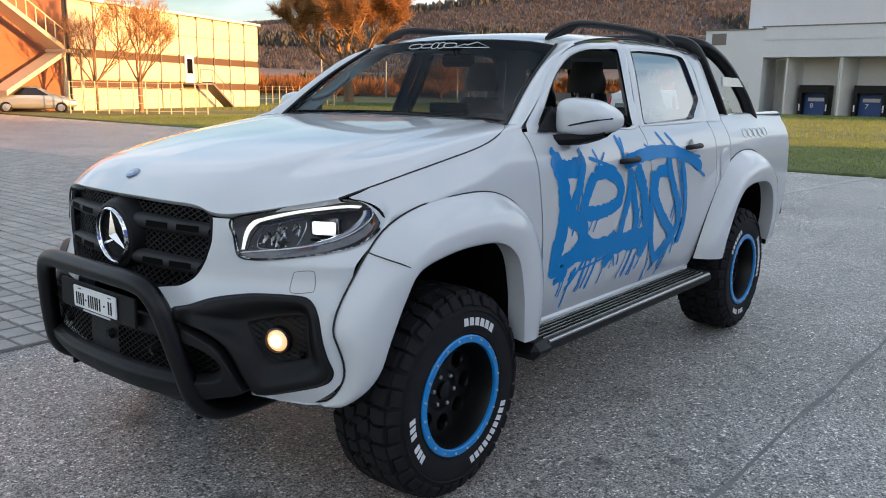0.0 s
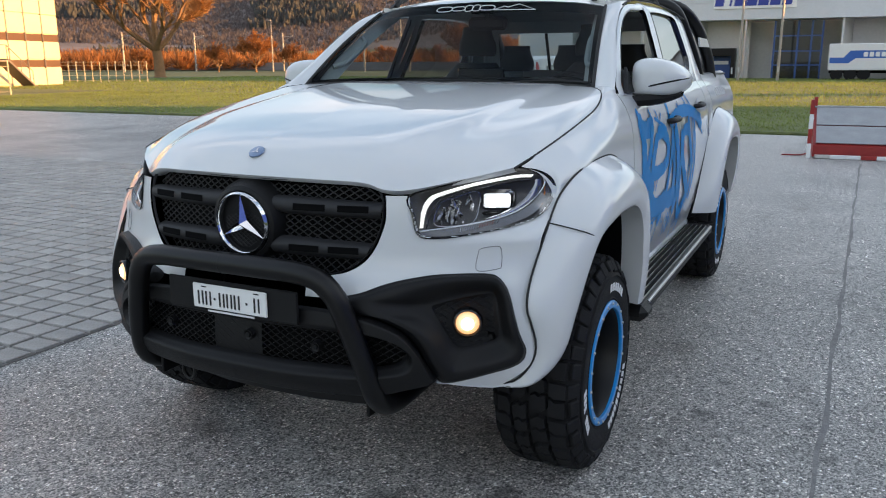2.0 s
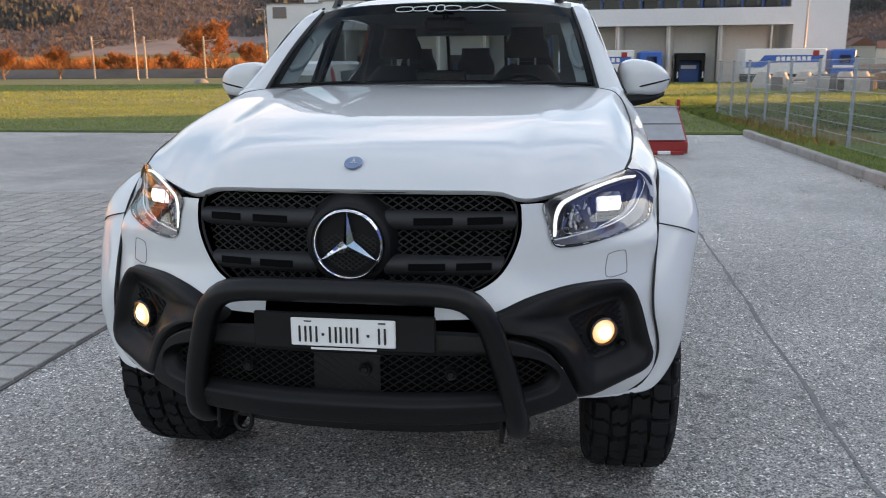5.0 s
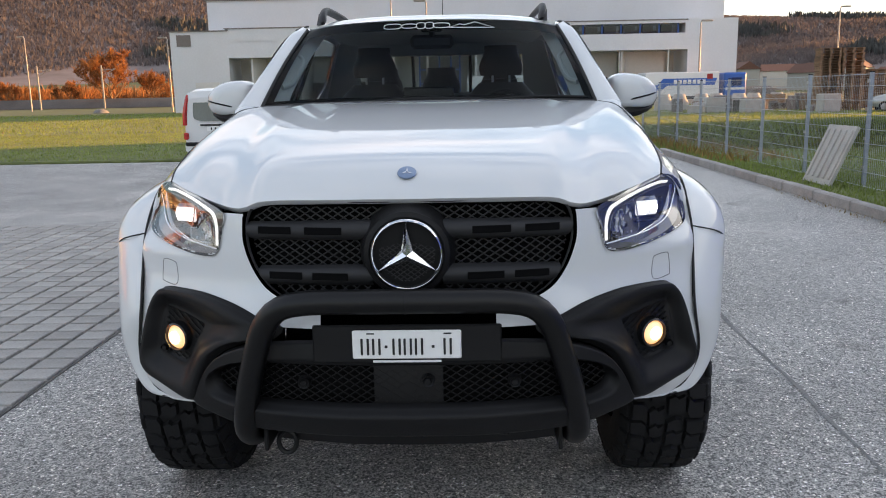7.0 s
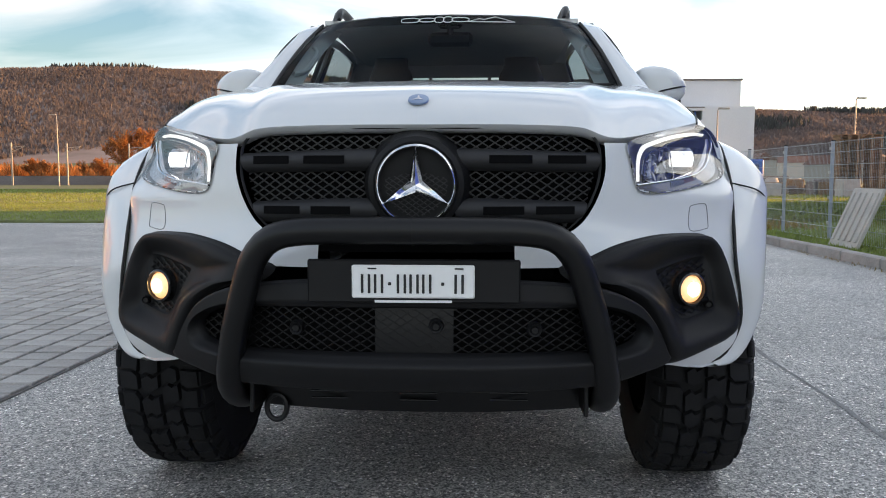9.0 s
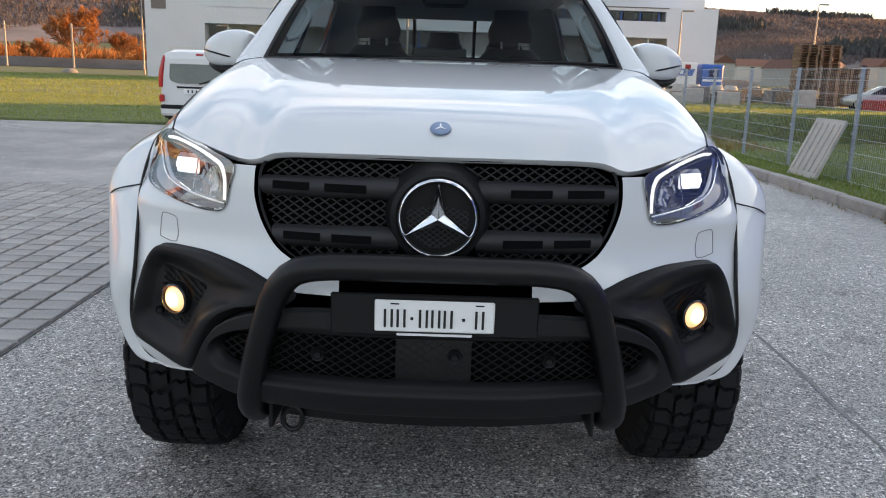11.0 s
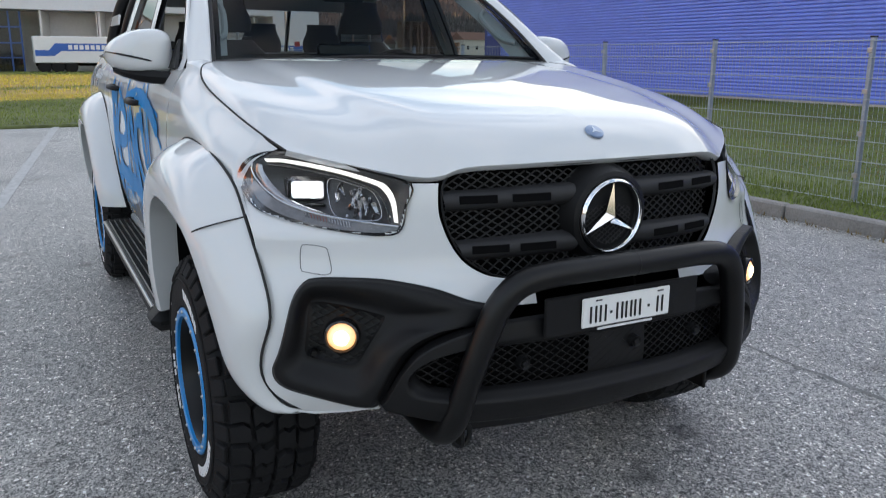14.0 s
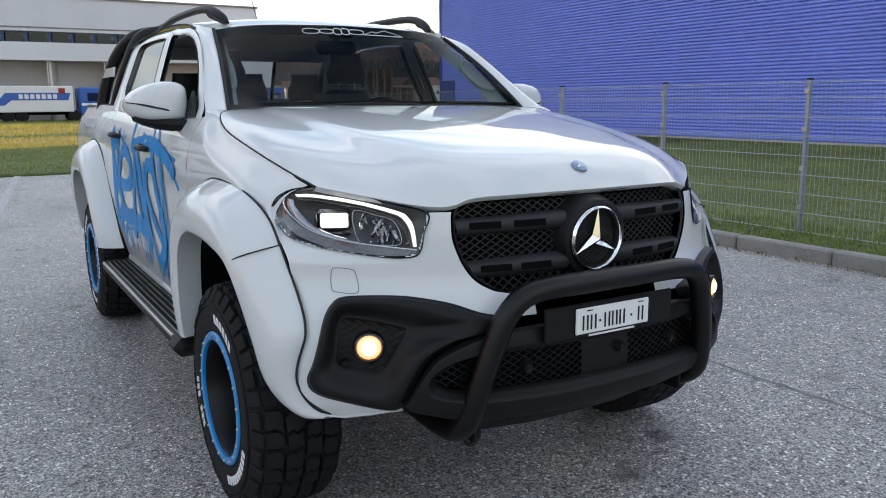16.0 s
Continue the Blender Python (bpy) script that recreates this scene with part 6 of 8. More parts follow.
inner = Shape().grid([[p + Vector((-0.018, 0.028, -0.01)) for p in edge], [p + Vector((-0.075, 0.10, -0.015)) for p in edge], [p + Vector((-0.045, 0.10, -0.01)) for p in ROOFLINE[:a_end]]])
both("pillar_trim", inner, M_GREY_TRIM)
both("grab_handle", Shape().tube(curve([edge[6] + Vector((-0.03, 0.03, -0.01)), edge[8] + Vector((-0.06, 0.06, -0.02)), edge[14] + Vector((-0.06, 0.06, -0.02)), edge[16] + Vector((-0.03, 0.03, -0.01))], 14), 0.013, 8), M_GREY_TRIM)
ROOF_C = spline([1.235, 1.4, 1.8, 2.2, 2.7, 2.9], [1.803, 1.838, 1.866, 1.868, 1.852, 1.83])
rows = []
start = [ws_top[i] for i in range(24)]
side_pts = ROOFLINE[a_end - 1:]
for j in range(26):
    t = j / 25
    k = t * (len(side_pts) - 1)
    q = int(min(k, len(side_pts) - 2))
    r_edge = side_pts[q].lerp(side_pts[q + 1], k - q)
    row = []
    for i in range(24):
        s = i / 23
        base = start[i]
        y_row = lerp(1.235, 2.90, t)
        x = r_edge.x * s if t > 0.08 else lerp(base.x * (1 if t == 0 else 1), r_edge.x * s, t / 0.08)
        y = lerp(base.y, lerp(y_row, r_edge.y, s ** 3), min(1, t / 0.08))
        zc = ROOF_C(y_row)
        z = zc + (r_edge.z - zc) * s ** 3.2
        row.append(Vector((x, y, lerp(base.z, z, min(1, t / 0.06)))))
    rows.append(row)
car_part("roof", Shape().grid(rows).mirrored(), M_PAINT_WHITE, sharp=70)
both("roof_channel", Shape().tube([p + Vector((-0.004, 0, 0.004)) for p in ROOFLINE[a_end - 6:]], 0.005, 6), M_SEAL)
car_part("roof_lining", Shape().box((0, 2.05, 1.785), (1.25, 1.45, 0.02)), M_GREY_TRIM)

WIN_F = [(0.86, 1.378), (0.95, 1.475), (1.11, 1.615), (1.27, 1.70), (1.45, 1.742), (1.62, 1.752), (1.775, 1.752), (1.765, 1.66), (1.735, 1.52), (1.70, 1.385), (1.4, 1.380), (1.1, 1.378)]
OUT_F = [(0.735, 1.372), (0.865, 1.485), (1.05, 1.635), (1.24, 1.732), (1.45, 1.780), (1.65, 1.795), (1.862, 1.802), (1.855, 1.66), (1.825, 1.52), (1.79, 1.372), (1.4, 1.366), (1.05, 1.366)]
WIN_R = [(1.885, 1.392), (1.92, 1.53), (1.945, 1.66), (1.952, 1.745), (1.968, 1.758), (2.2, 1.768), (2.50, 1.765), (2.595, 1.755), (2.614, 1.735), (2.645, 1.62), (2.672, 1.525), (2.664, 1.503), (2.52, 1.425), (2.47, 1.407), (2.2, 1.397), (1.91, 1.387)]
OUT_R = [(1.80, 1.372), (1.832, 1.52), (1.86, 1.66), (1.866, 1.79), (1.88, 1.8025), (2.2, 1.812), (2.52, 1.808), (2.68, 1.785), (2.72, 1.745), (2.745, 1.71), (2.765, 1.60), (2.763, 1.52), (2.76, 1.44), (2.72, 1.384), (2.2, 1.372), (1.86, 1.372)]
for sgn in (1, -1):
    f = (lambda s: s) if sgn > 0 else (lambda s: s.flipped())
    for key, win, out in (("f", WIN_F, OUT_F), ("r", WIN_R, OUT_R)):
        d = doors[key, sgn]
        seal = [(lerp(a, c, 0.20), lerp(b, e, 0.20)) for (a, b), (c, e) in zip(win, out)]
        part("window_frame", f(band(out, seal, flank, lambda v: 0.0 + 0.006 * math.sin(math.pi * v), 72, 4, True)), M_PAINT_WHITE, d, world_space=True)
        part("window_seal", f(band(seal, win, flank, lambda v: 0.004 - 0.022 * v, 72, 3, True)), M_BLACK_GLOSS, d, "gloss black window surround", world_space=True)
        cy, cz = sum(p for p, q in win) / len(win), sum(q for p, q in win) / len(win)
        if key == "r":
            part("window_pane", f(band(win, [(cy, cz)], flank, lambda v: -0.014, 56, 5, True)), M_GLASS_SIDE, d, world_space=True)
    # gloss black pillar cover; its pale grey paints in the reflected sky
    part("pillar_cover", f(Shape().grid([[flank(lerp(1.79, 1.855, t / 10) - 0.075, lerp(1.385, 1.785, t / 10), 0.008) for t in range(11)], [flank(lerp(1.79, 1.855, t / 10) - 0.012, lerp(1.385, 1.785, t / 10), 0.008) for t in range(11)]])), M_GREY_FILM, doors["f", sgn], world_space=True)
    q = [(2.68, 1.785), (2.745, 1.71), (2.765, 1.60), (2.762, 1.44), (2.73, 1.384)]
    r_ = [(2.86, 1.79), (2.90, 1.72), (2.93, 1.60), (2.97, 1.44), (2.975, 1.384)]
    car_part("c_pillar", f(band(q, r_, flank, lambda v: 0.004 * math.sin(math.pi * v), 24, 5)), M_PAINT_WHITE)
# back of the cab with its window
hole = [(-0.58, 1.45), (-0.56, 1.70), (0.56, 1.70), (0.58, 1.45)]
bk = Shape()
cab_back = lambda x, z: Vector((x, 2.965 - 0.17 * (z - 1.38) / 0.4, z))
outer = [(-0.84, 1.0), (-0.84, 1.385), (-0.70, 1.79), (0.70, 1.79), (0.84, 1.385), (0.84, 1.0)]
bk.add([cab_back(*p) for p in outer + hole], [(0, 1, 6, 9, 4, 5), (1, 2, 7, 6), (2, 3, 8, 7), (3, 4, 9, 8)])
car_part("cab_back", bk, M_PAINT_WHITE)
car_part("rear_window", Shape().add([cab_back(*p) + Vector((0, 0.004, 0)) for p in hole], [(0, 1, 2, 3)]), M_GLASS_REAR)
for x in (-0.2, 0.2):
    car_part("window_bar", Shape().tube([cab_back(x, 1.45), cab_back(x, 1.70)], 0.012, 6), M_BLACK_PLASTIC)

# interior
dash = Shape()
rows = []
for x in (-0.72, -0.5, -0.25, 0, 0.15, 0.28, 0.38, 0.48, 0.6, 0.72):
    hump = 0.055 * math.exp(-((x - 0.38) / 0.16) ** 2)
    rows.append([Vector((x, 0.95 - 0.25 * x * x, 1.37)), Vector((x, 1.10 - 0.1 * x * x, 1.388 + hump * 0.8)), Vector((x, 1.26, 1.375 + hump)), Vector((x, 1.34, 1.30 + hump * 0.5)), Vector((x, 1.36, 1.05))])
dash.grid(rows)
car_part("dashboard", dash, M_DASH, "dark brown dashboard", sharp=70)
car_part("screen", Shape().box((-0.02, 1.285, 1.425), (0.26, 0.03, 0.10), 0.008), M_BLACK_GLOSS)
wheel_c = Matrix.Translation((0.38, 1.50, 1.27)) @ Matrix.Rotation(radians(-22), 4, "X")
sw = Shape().tube([wheel_c @ Vector((0.185 * math.cos(a * math.pi / 16), 0, 0.185 * math.sin(a * math.pi / 16))) for a in range(32)], 0.017, 8, closed=True)
sw.tube([wheel_c @ Vector((-0.18, 0, 0)), wheel_c @ Vector((0, -0.03, 0)), wheel_c @ Vector((0.18, 0, 0))], 0.022, 8)
sw.tube([wheel_c @ Vector((0, -0.03, 0)), wheel_c @ Vector((0, 0, -0.18))], 0.02, 8)
car_part("steering_wheel", sw, M_BLACK_PLASTIC)


def seat(x, y, dz=0.0):
    b = Shape()
    rows = []
    for j in range(9):
        t = j / 8
        w = lerp(0.25, 0.20, t) * (1 - 0.35 * smooth01((t - 0.85) / 0.15))
        yy, zz = y + 0.17 * t, lerp(0.90, 1.50 + dz, t)
        rows.append([Vector((x + w * math.cos(a * math.pi / 8), yy + 0.075 * math.sin(a * math.pi / 8), zz)) for a in range(16)])
    b.grid(rows, wrap=True)
    b.add([p + Vector((0, 0, 0.02)) for p in rows[-1]], [tuple(range(16))])
    s = car_part("seat", b, M_SEAT, "dark brown leather seat")
    hd = Shape()
    hr = []
    for j in range(7):
        t = j / 6
        w = 0.13 * (0.75 + 0.25 * math.sin(math.pi * min(1, t + 0.25)))
        hr.append([Vector((x + w * math.cos(a * math.pi / 8), y + 0.175 + 0.055 * math.sin(a * math.pi / 8), lerp(1.54, 1.715, t) + dz)) for a in range(16)])
    hd.grid(hr, wrap=True)
    hd.add(hr[-1], [tuple(range(16))])
    part("headrest", hd, M_SEAT, s, world_space=True)
    part("stalk", Shape().rod((x - 0.05, y + 0.17, 1.46 + dz), (x - 0.05, y + 0.17, 1.58 + dz), 0.007).rod((x + 0.05, y + 0.17, 1.46 + dz), (x + 0.05, y + 0.17, 1.58 + dz), 0.007), M_STEEL, s, world_space=True)
    part("cushion", Shape().box((x, y - 0.2, 0.92), (0.5, 0.5, 0.16), 0.05), M_SEAT, s, world_space=True)


for x, y in ((-0.38, 1.88), (0.38, 1.88), (-0.40, 2.62), (0.40, 2.62), (0.0, 2.62)):
    seat(x, y, -0.10 if y > 2.2 else 0.0)
car_part("cabin_floor", Shape().box((0, 1.95, 0.72), (1.6, 2.0, 0.04)), M_DARK)
both("door_lining", Shape().box((0.80, 1.75, 1.05), (0.04, 1.9, 0.62), 0.01), M_DARK)
car_part("inner_mirror", Shape().box((0, 1.33, 1.70), (0.22, 0.04, 0.07), 0.02).rod((0, 1.30, 1.78), (0, 1.33, 1.72), 0.015), M_BLACK_PLASTIC)
car_part("sensor_box", Shape().box((0, 1.26, 1.765), (0.12, 0.10, 0.04), 0.015), M_BLACK_PLASTIC)

# exterior mirrors
def wing_mirror(mirror):
    f = (lambda s: s.flipped()) if mirror else (lambda s: s)
    c = Vector((0.965, 1.03, 1.434))
    ring = curve([(-0.118, -0.060, 0), (-0.120, 0.030, 0), (-0.106, 0.070, 0), (-0.056, 0.086, 0), (0.020, 0.077, 0), (0.075, 0.052, 0), (0.110, 0.020, 0), (0.120, -0.012, 0), (0.112, -0.045, 0), (0.070, -0.074, 0), (-0.03, -0.084, 0), (-0.100, -0.082, 0)], 44, True)
    rows = []
    for d, k in ((-0.100, 0.30), (-0.099, 0.50), (-0.094, 0.68), (-0.084, 0.82), (-0.068, 0.91), (-0.045, 0.965), (-0.01, 0.99), (0.03, 1.0), (0.075, 0.985), (0.09, 0.96)):
        rows.append([c + Vector((q.x * k, d + (0.060 * (max(0.0, q.x * k) / 0.120) ** 2), q.y * k)) for q in ring])
    shell = Shape().grid(rows, wrap=True)
    shell.add(rows[0], [tuple(range(44))])
    m = part("wing_mirror", f(shell), M_PAINT_WHITE, truck, "white mirror with a black foot", sharp=50, world_space=True)
    part("mirror_glass", f(Shape().add([p + Vector((0, -0.008, 0)) for p in rows[-1]], [tuple(range(44))])), M_CHROME, m, world_space=True)
    foot = []
    for x, y0, y1, z0, z1 in ((0.850, 0.90, 1.00, 1.318, 1.350), (0.885, 0.915, 1.04, 1.312, 1.358), (0.93, 0.935, 1.09, 1.313, 1.362), (0.98, 0.955, 1.11, 1.322, 1.362), (1.03, 0.99, 1.11, 1.340, 1.368), (1.06, 1.03, 1.10, 1.356, 1.374)):
        ym = (y0 + y1) / 2
        foot.append([Vector((x, y0 + 0.012, z0)), Vector((x, y0, (z0 + z1) / 2)), Vector((x, y0 + 0.01, z1)), Vector((x, y1, z1)), Vector((x, y1, z0 + 0.01)), Vector((x, ym, z0 - 0.004))])
    part("foot", f(Shape().grid(foot, wrap=True)), M_BLACK_PLASTIC, m, world_space=True)
    part("sail", f(Shape().plate([flank(0.80, 1.372, 0.006), flank(0.98, 1.372, 0.006), flank(0.97, 1.48, 0.004)], (0.012, 0, 0))), M_BLACK_PLASTIC, m, world_space=True)
    slit = []
    for t in range(11):
        x = lerp(-0.03, 0.119, t / 10)
        z = -0.037 + 0.034 * (t / 10)
        k = max(abs(x) / 0.120, abs(z) / 0.084, 0.3)
        d = -0.1005 if k < 0.5 else lerp(-0.0995, -0.045, ((k - 0.5) / 0.465) ** 2.4) if k < 0.965 else -0.03
        slit.append(c + Vector((x, d + 0.060 * (max(0.0, x) / 0.120) ** 2, z)))
    part("indicator", f(Shape().tube(slit, [0.0015] + [0.0042] * 9 + [0.003], 6)), M_BLACK_GLOSS, m, "dark indicator slit", world_space=True)


wing_mirror(False)
wing_mirror(True)

# roof rails
for sgn in (1, -1):
    rail = curve([(sgn * 0.555, 1.33, 1.800), (sgn * 0.572, 1.45, 1.858), (sgn * 0.582, 1.62, 1.890), (sgn * 0.584, 1.95, 1.899), (sgn * 0.582, 2.3, 1.896), (sgn * 0.578, 2.6, 1.873), (sgn * 0.575, 2.80, 1.828)], 40)
    r_ob = car_part("roof_rail", Shape().tube(rail, [0.012] + [0.022] * 38 + [0.012], 10, flat=0.8), M_BLACK_PLASTIC)
    part("front_foot", Shape().plate([(sgn * 0.56, 1.30, 1.79), (sgn * 0.575, 1.46, 1.862), (sgn * 0.578, 1.56, 1.876), (sgn * 0.575, 1.50, 1.838)], (sgn * 0.022, 0, 0)), M_BLACK_PLASTIC, r_ob, world_space=True)
    part("rear_foot", Shape().box((sgn * 0.58, 2.58, 1.868), (0.03, 0.12, 0.06), 0.01), M_BLACK_PLASTIC, r_ob, world_space=True)
car_part("aerial", Shape().tube([(0.02, 2.55, 1.86), (0.02, 2.62, 1.95), (0.02, 2.72, 2.10)], [0.008, 0.003, 0.002], 6), M_BLACK_PLASTIC)

# roll bar over the bed
h1 = [(0.80, 3.14, 1.39), (0.775, 3.05, 1.52), (0.73, 2.965, 1.68), (0.675, 2.92, 1.81), (0.60, 2.90, 1.865), (0.45, 2.89, 1.885), (0.2, 2.885, 1.89)]
h2 = [(0.80, 3.68, 1.39), (0.80, 3.58, 1.46), (0.79, 3.46, 1.56), (0.755, 3.24, 1.72), (0.70, 3.08, 1.82), (0.62, 3.01, 1.865), (0.45, 2.98, 1.885), (0.2, 2.975, 1.89)]
rb = car_part("roll_bar", Shape().tube(curve(h1 + [(-x, y, z) for x, y, z in h1[::-1]], 70), 0.036, 14), M_BLACK_SATIN, "black tubular roll bar behind the cab")
part("rear_hoop", Shape().tube(curve(h2 + [(-x, y, z) for x, y, z in h2[::-1]], 80), 0.040, 14), M_BLACK_SATIN, rb, world_space=True)
for sgn in (1, -1):
    part("plate", Shape().plate([(sgn * 0.80, 3.05, 1.60), (sgn * 0.79, 3.06, 1.66), (sgn * 0.80, 3.36, 1.655), (sgn * 0.81, 3.42, 1.60)], (sgn * 0.012, 0, 0)), M_STEEL, rb, "brushed metal plate", world_space=True)

# running boards
for sgn in (1, -1):
    s = Shape()
    b = car_part("running_board", Shape().box((sgn * 0.955, 1.58, 0.470), (0.17, 1.86, 0.06), 0.018), M_BLACK_PLASTIC, "black running board with ribbed aluminium treads")
    for k in range(5):
        part("tread", Shape().box((sgn * (0.892 + 0.027 * k), 1.56, 0.501), (0.021, 1.76, 0.008), 0.002), M_TREAD, b, world_space=True)
        part("tread_edge", Shape().box((sgn * (0.9055 + 0.027 * k), 1.56, 0.504), (0.0024, 1.76, 0.011), 0.0008), M_BRIGHT, b, world_space=True)
    part("end_cap", Shape().box((sgn * 0.962, 0.635, 0.468), (0.19, 0.15, 0.075), 0.03), M_BLACK_PLASTIC, b, world_space=True)
    part("end_cap", Shape().box((sgn * 0.955, 2.50, 0.470), (0.17, 0.06, 0.065), 0.02), M_BLACK_PLASTIC, b, world_space=True)
    part("edge", Shape().tube([(sgn * 1.034, 0.69, 0.492), (sgn * 1.034, 2.49, 0.492)], 0.008, 10), M_BRIGHT, b, world_space=True)
    for y in (0.95, 1.6, 2.2):
        part("bracket", Shape().box((sgn * 0.82, y, 0.455), (0.14, 0.06, 0.03)), M_DARK, b, world_space=True)

# ---- wheels ----
def wheel_parts():
    """Meshes of one wheel about its hub, outer face to +x."""
    w = 0.175
    prof = [(0.222, 0.165), (0.235, 0.178), (0.27, 0.188), (0.32, 0.190), (0.35, 0.184), (0.375, 0.168), (0.392, 0.146), (0.399, 0.10), (0.400, 0.0)]
    prof = prof + [(r, -x) for r, x in prof[-2::-1]]
    tyre = Shape().lathe(prof, (0, 0, 0), "x", 72)
    blocks = Shape()
    N, GIRTH = 18, 0.413
    HOOKED = [[(0.007, 0.000), (0.038, -0.016), (0.066, -0.008), (0.070, 0.030), (0.045, 0.042), (0.030, 0.031), (0.007, 0.042)],
              [(0.007, 0.052), (0.029, 0.042), (0.046, 0.053), (0.071, 0.041), (0.075, 0.096), (0.050, 0.112), (0.036, 0.101), (0.007, 0.114)],
              [(0.081, -0.006), (0.148, 0.000), (0.152, 0.052), (0.104, 0.055), (0.083, 0.040)],
              [(0.084, 0.051), (0.106, 0.065), (0.146, 0.062), (0.144, 0.128), (0.094, 0.126), (0.080, 0.104)]]
    for k in range(N):
        a0 = 2 * math.pi * k / N
        for sgn in (1, -1):
            for poly in HOOKED:
                loop = [(sgn * x, sgn * q + (0.0 if sgn > 0 else 0.055)) for x, q in poly]
                mx, mq = sum(p[0] for p in loop) / len(loop), sum(p[1] for p in loop) / len(loop)
                rings = []
                for r, f in ((0.394, 1.03), (0.416, 0.99), (0.4215, 0.93)):
                    ring = []
                    for x, q in loop:
                        x, q = mx + (x - mx) * f, mq + (q - mq) * f
                        rr = r - 0.30 * max(0.0, abs(x) - 0.095) ** 1.3
                        g = a0 + q / GIRTH
                        ring.append(Vector((x, -rr * math.sin(g), rr * math.cos(g))))
                    rings.append(ring)
                blocks.grid(rings, wrap=True)
                blocks.add(rings[-1], [tuple(range(len(loop)))])
            # shoulder lugs that reach down the sidewall
            for q, w, h, drop in ((0.026, 0.050, 0.060, 0.0), (0.094, 0.056, 0.044, 0.004)):
                g = a0 + (sgn * q + (0.0 if sgn > 0 else 0.055)) / GIRTH
                m = Matrix.Rotation(g, 4, "X") @ Matrix.Translation((sgn * (0.166 + drop), 0, 0.380)) @ Matrix.Rotation(sgn * radians(-30), 4, "Y")
                b = Shape().box((0, 0, 0), (0.018, w, h), 0.004)
                blocks.add([m @ p for p in b.v], b.f)
    tyre.lathe([(0.338, 0.1885), (0.342, 0.1925), (0.346, 0.1885)], (0, 0, 0), "x", 72)
    tyre.lathe([(0.248, 0.1815), (0.252, 0.1865), (0.256, 0.184)], (0, 0, 0), "x", 72)
    rim = Shape()
    rim.lathe([(0.205, 0.178), (0.200, 0.165), (0.190, 0.10), (0.186, 0.068)], (0, 0, 0), "x", 64)
    rim.lathe([(0.225, 0.16), (0.21, 0.05), (0.20, -0.16)], (0, 0, 0), "x", 48)
    # disc with eight round holes
    H, rc, rh = 8, 0.136, 0.031
    for k in range(H):
        a = 2 * math.pi * k / H
        half = math.pi / H
        loop, hole = [], []
        per = 8
        corner = [(0.186, -half), (0.186, half), (0.085, half), (0.085, -half)]
        for q in range(4):
            (r0, t0), (r1, t1) = corner[q], corner[(q + 1) % 4]
            for j in range(per):
                r, t = lerp(r0, r1, j / per), lerp(t0, t1, j / per)
                loop.append((r * math.cos(t), r * math.sin(t)))
        for u, v in loop:
            d = math.hypot(u - rc, v)
            hole.append((rc + (u - rc) / d * rh, v / d * rh))
        def at(p, x):
            u, v = p
            return Vector((x, u * math.cos(a) - v * math.sin(a), u * math.sin(a) + v * math.cos(a)))
        rows = [[at(p, 0.070) for p in loop], [at((lerp(p[0], h[0], 0.85), lerp(p[1], h[1], 0.85)), 0.072) for p, h in zip(loop, hole)], [at(h, 0.064) for h in hole], [at(h, 0.03) for h in hole]]
        rim.grid(rows, wrap=True)
    rim.lathe([(0.0, 0.100), (0.030, 0.100), (0.036, 0.096), (0.038, 0.080), (0.058, 0.078), (0.066, 0.074), (0.085, 0.070)], (0, 0, 0), "x", 40)
    rim.lathe([(0.0, -0.02), (0.19, -0.02)], (0, 0, 0), "x", 32)
    ring = Shape().lathe([(0.206, 0.176), (0.207, 0.188), (0.210, 0.191), (0.231, 0.191), (0.236, 0.186), (0.236, 0.174)], (0, 0, 0), "x", 72)
    # one bolt and one nut; each wheel sets them round its ring
    bolts = Shape().lathe([(0.0, 0.006), (0.004, 0.006), (0.0055, 0.003), (0.006, 0.0)], (0.1905, 0, 0.2235), "x", 8)
    nuts = Shape().lathe([(0.0, 0.018), (0.006, 0.018), (0.009, 0.014), (0.0095, 0.0)], (0.073, 0, 0.062), "x", 6)
    for s in (tyre, rim, ring, bolts, nuts, blocks):
        k = 0.965 if s in (tyre, blocks) else 1.0
        s.v = [Vector((p.x * (0.88 if p.x > 0 else 0.79), p.y * k, p.z * k)) for p in s.v]
    return tyre, rim, ring, bolts, nuts, blocks


W_PARTS = wheel_parts()
W_MESH = [s.mesh(n, m, sh) for s, n, m, sh in zip(W_PARTS, ("tyre", "rim", "beadlock_ring", "bolt", "nut", "tread"), (M_RUBBER, M_BLACK_SATIN, M_BLUE, M_STEEL, M_STEEL, M_RUBBER), (35, 35, 40, 40, 30, 30))]
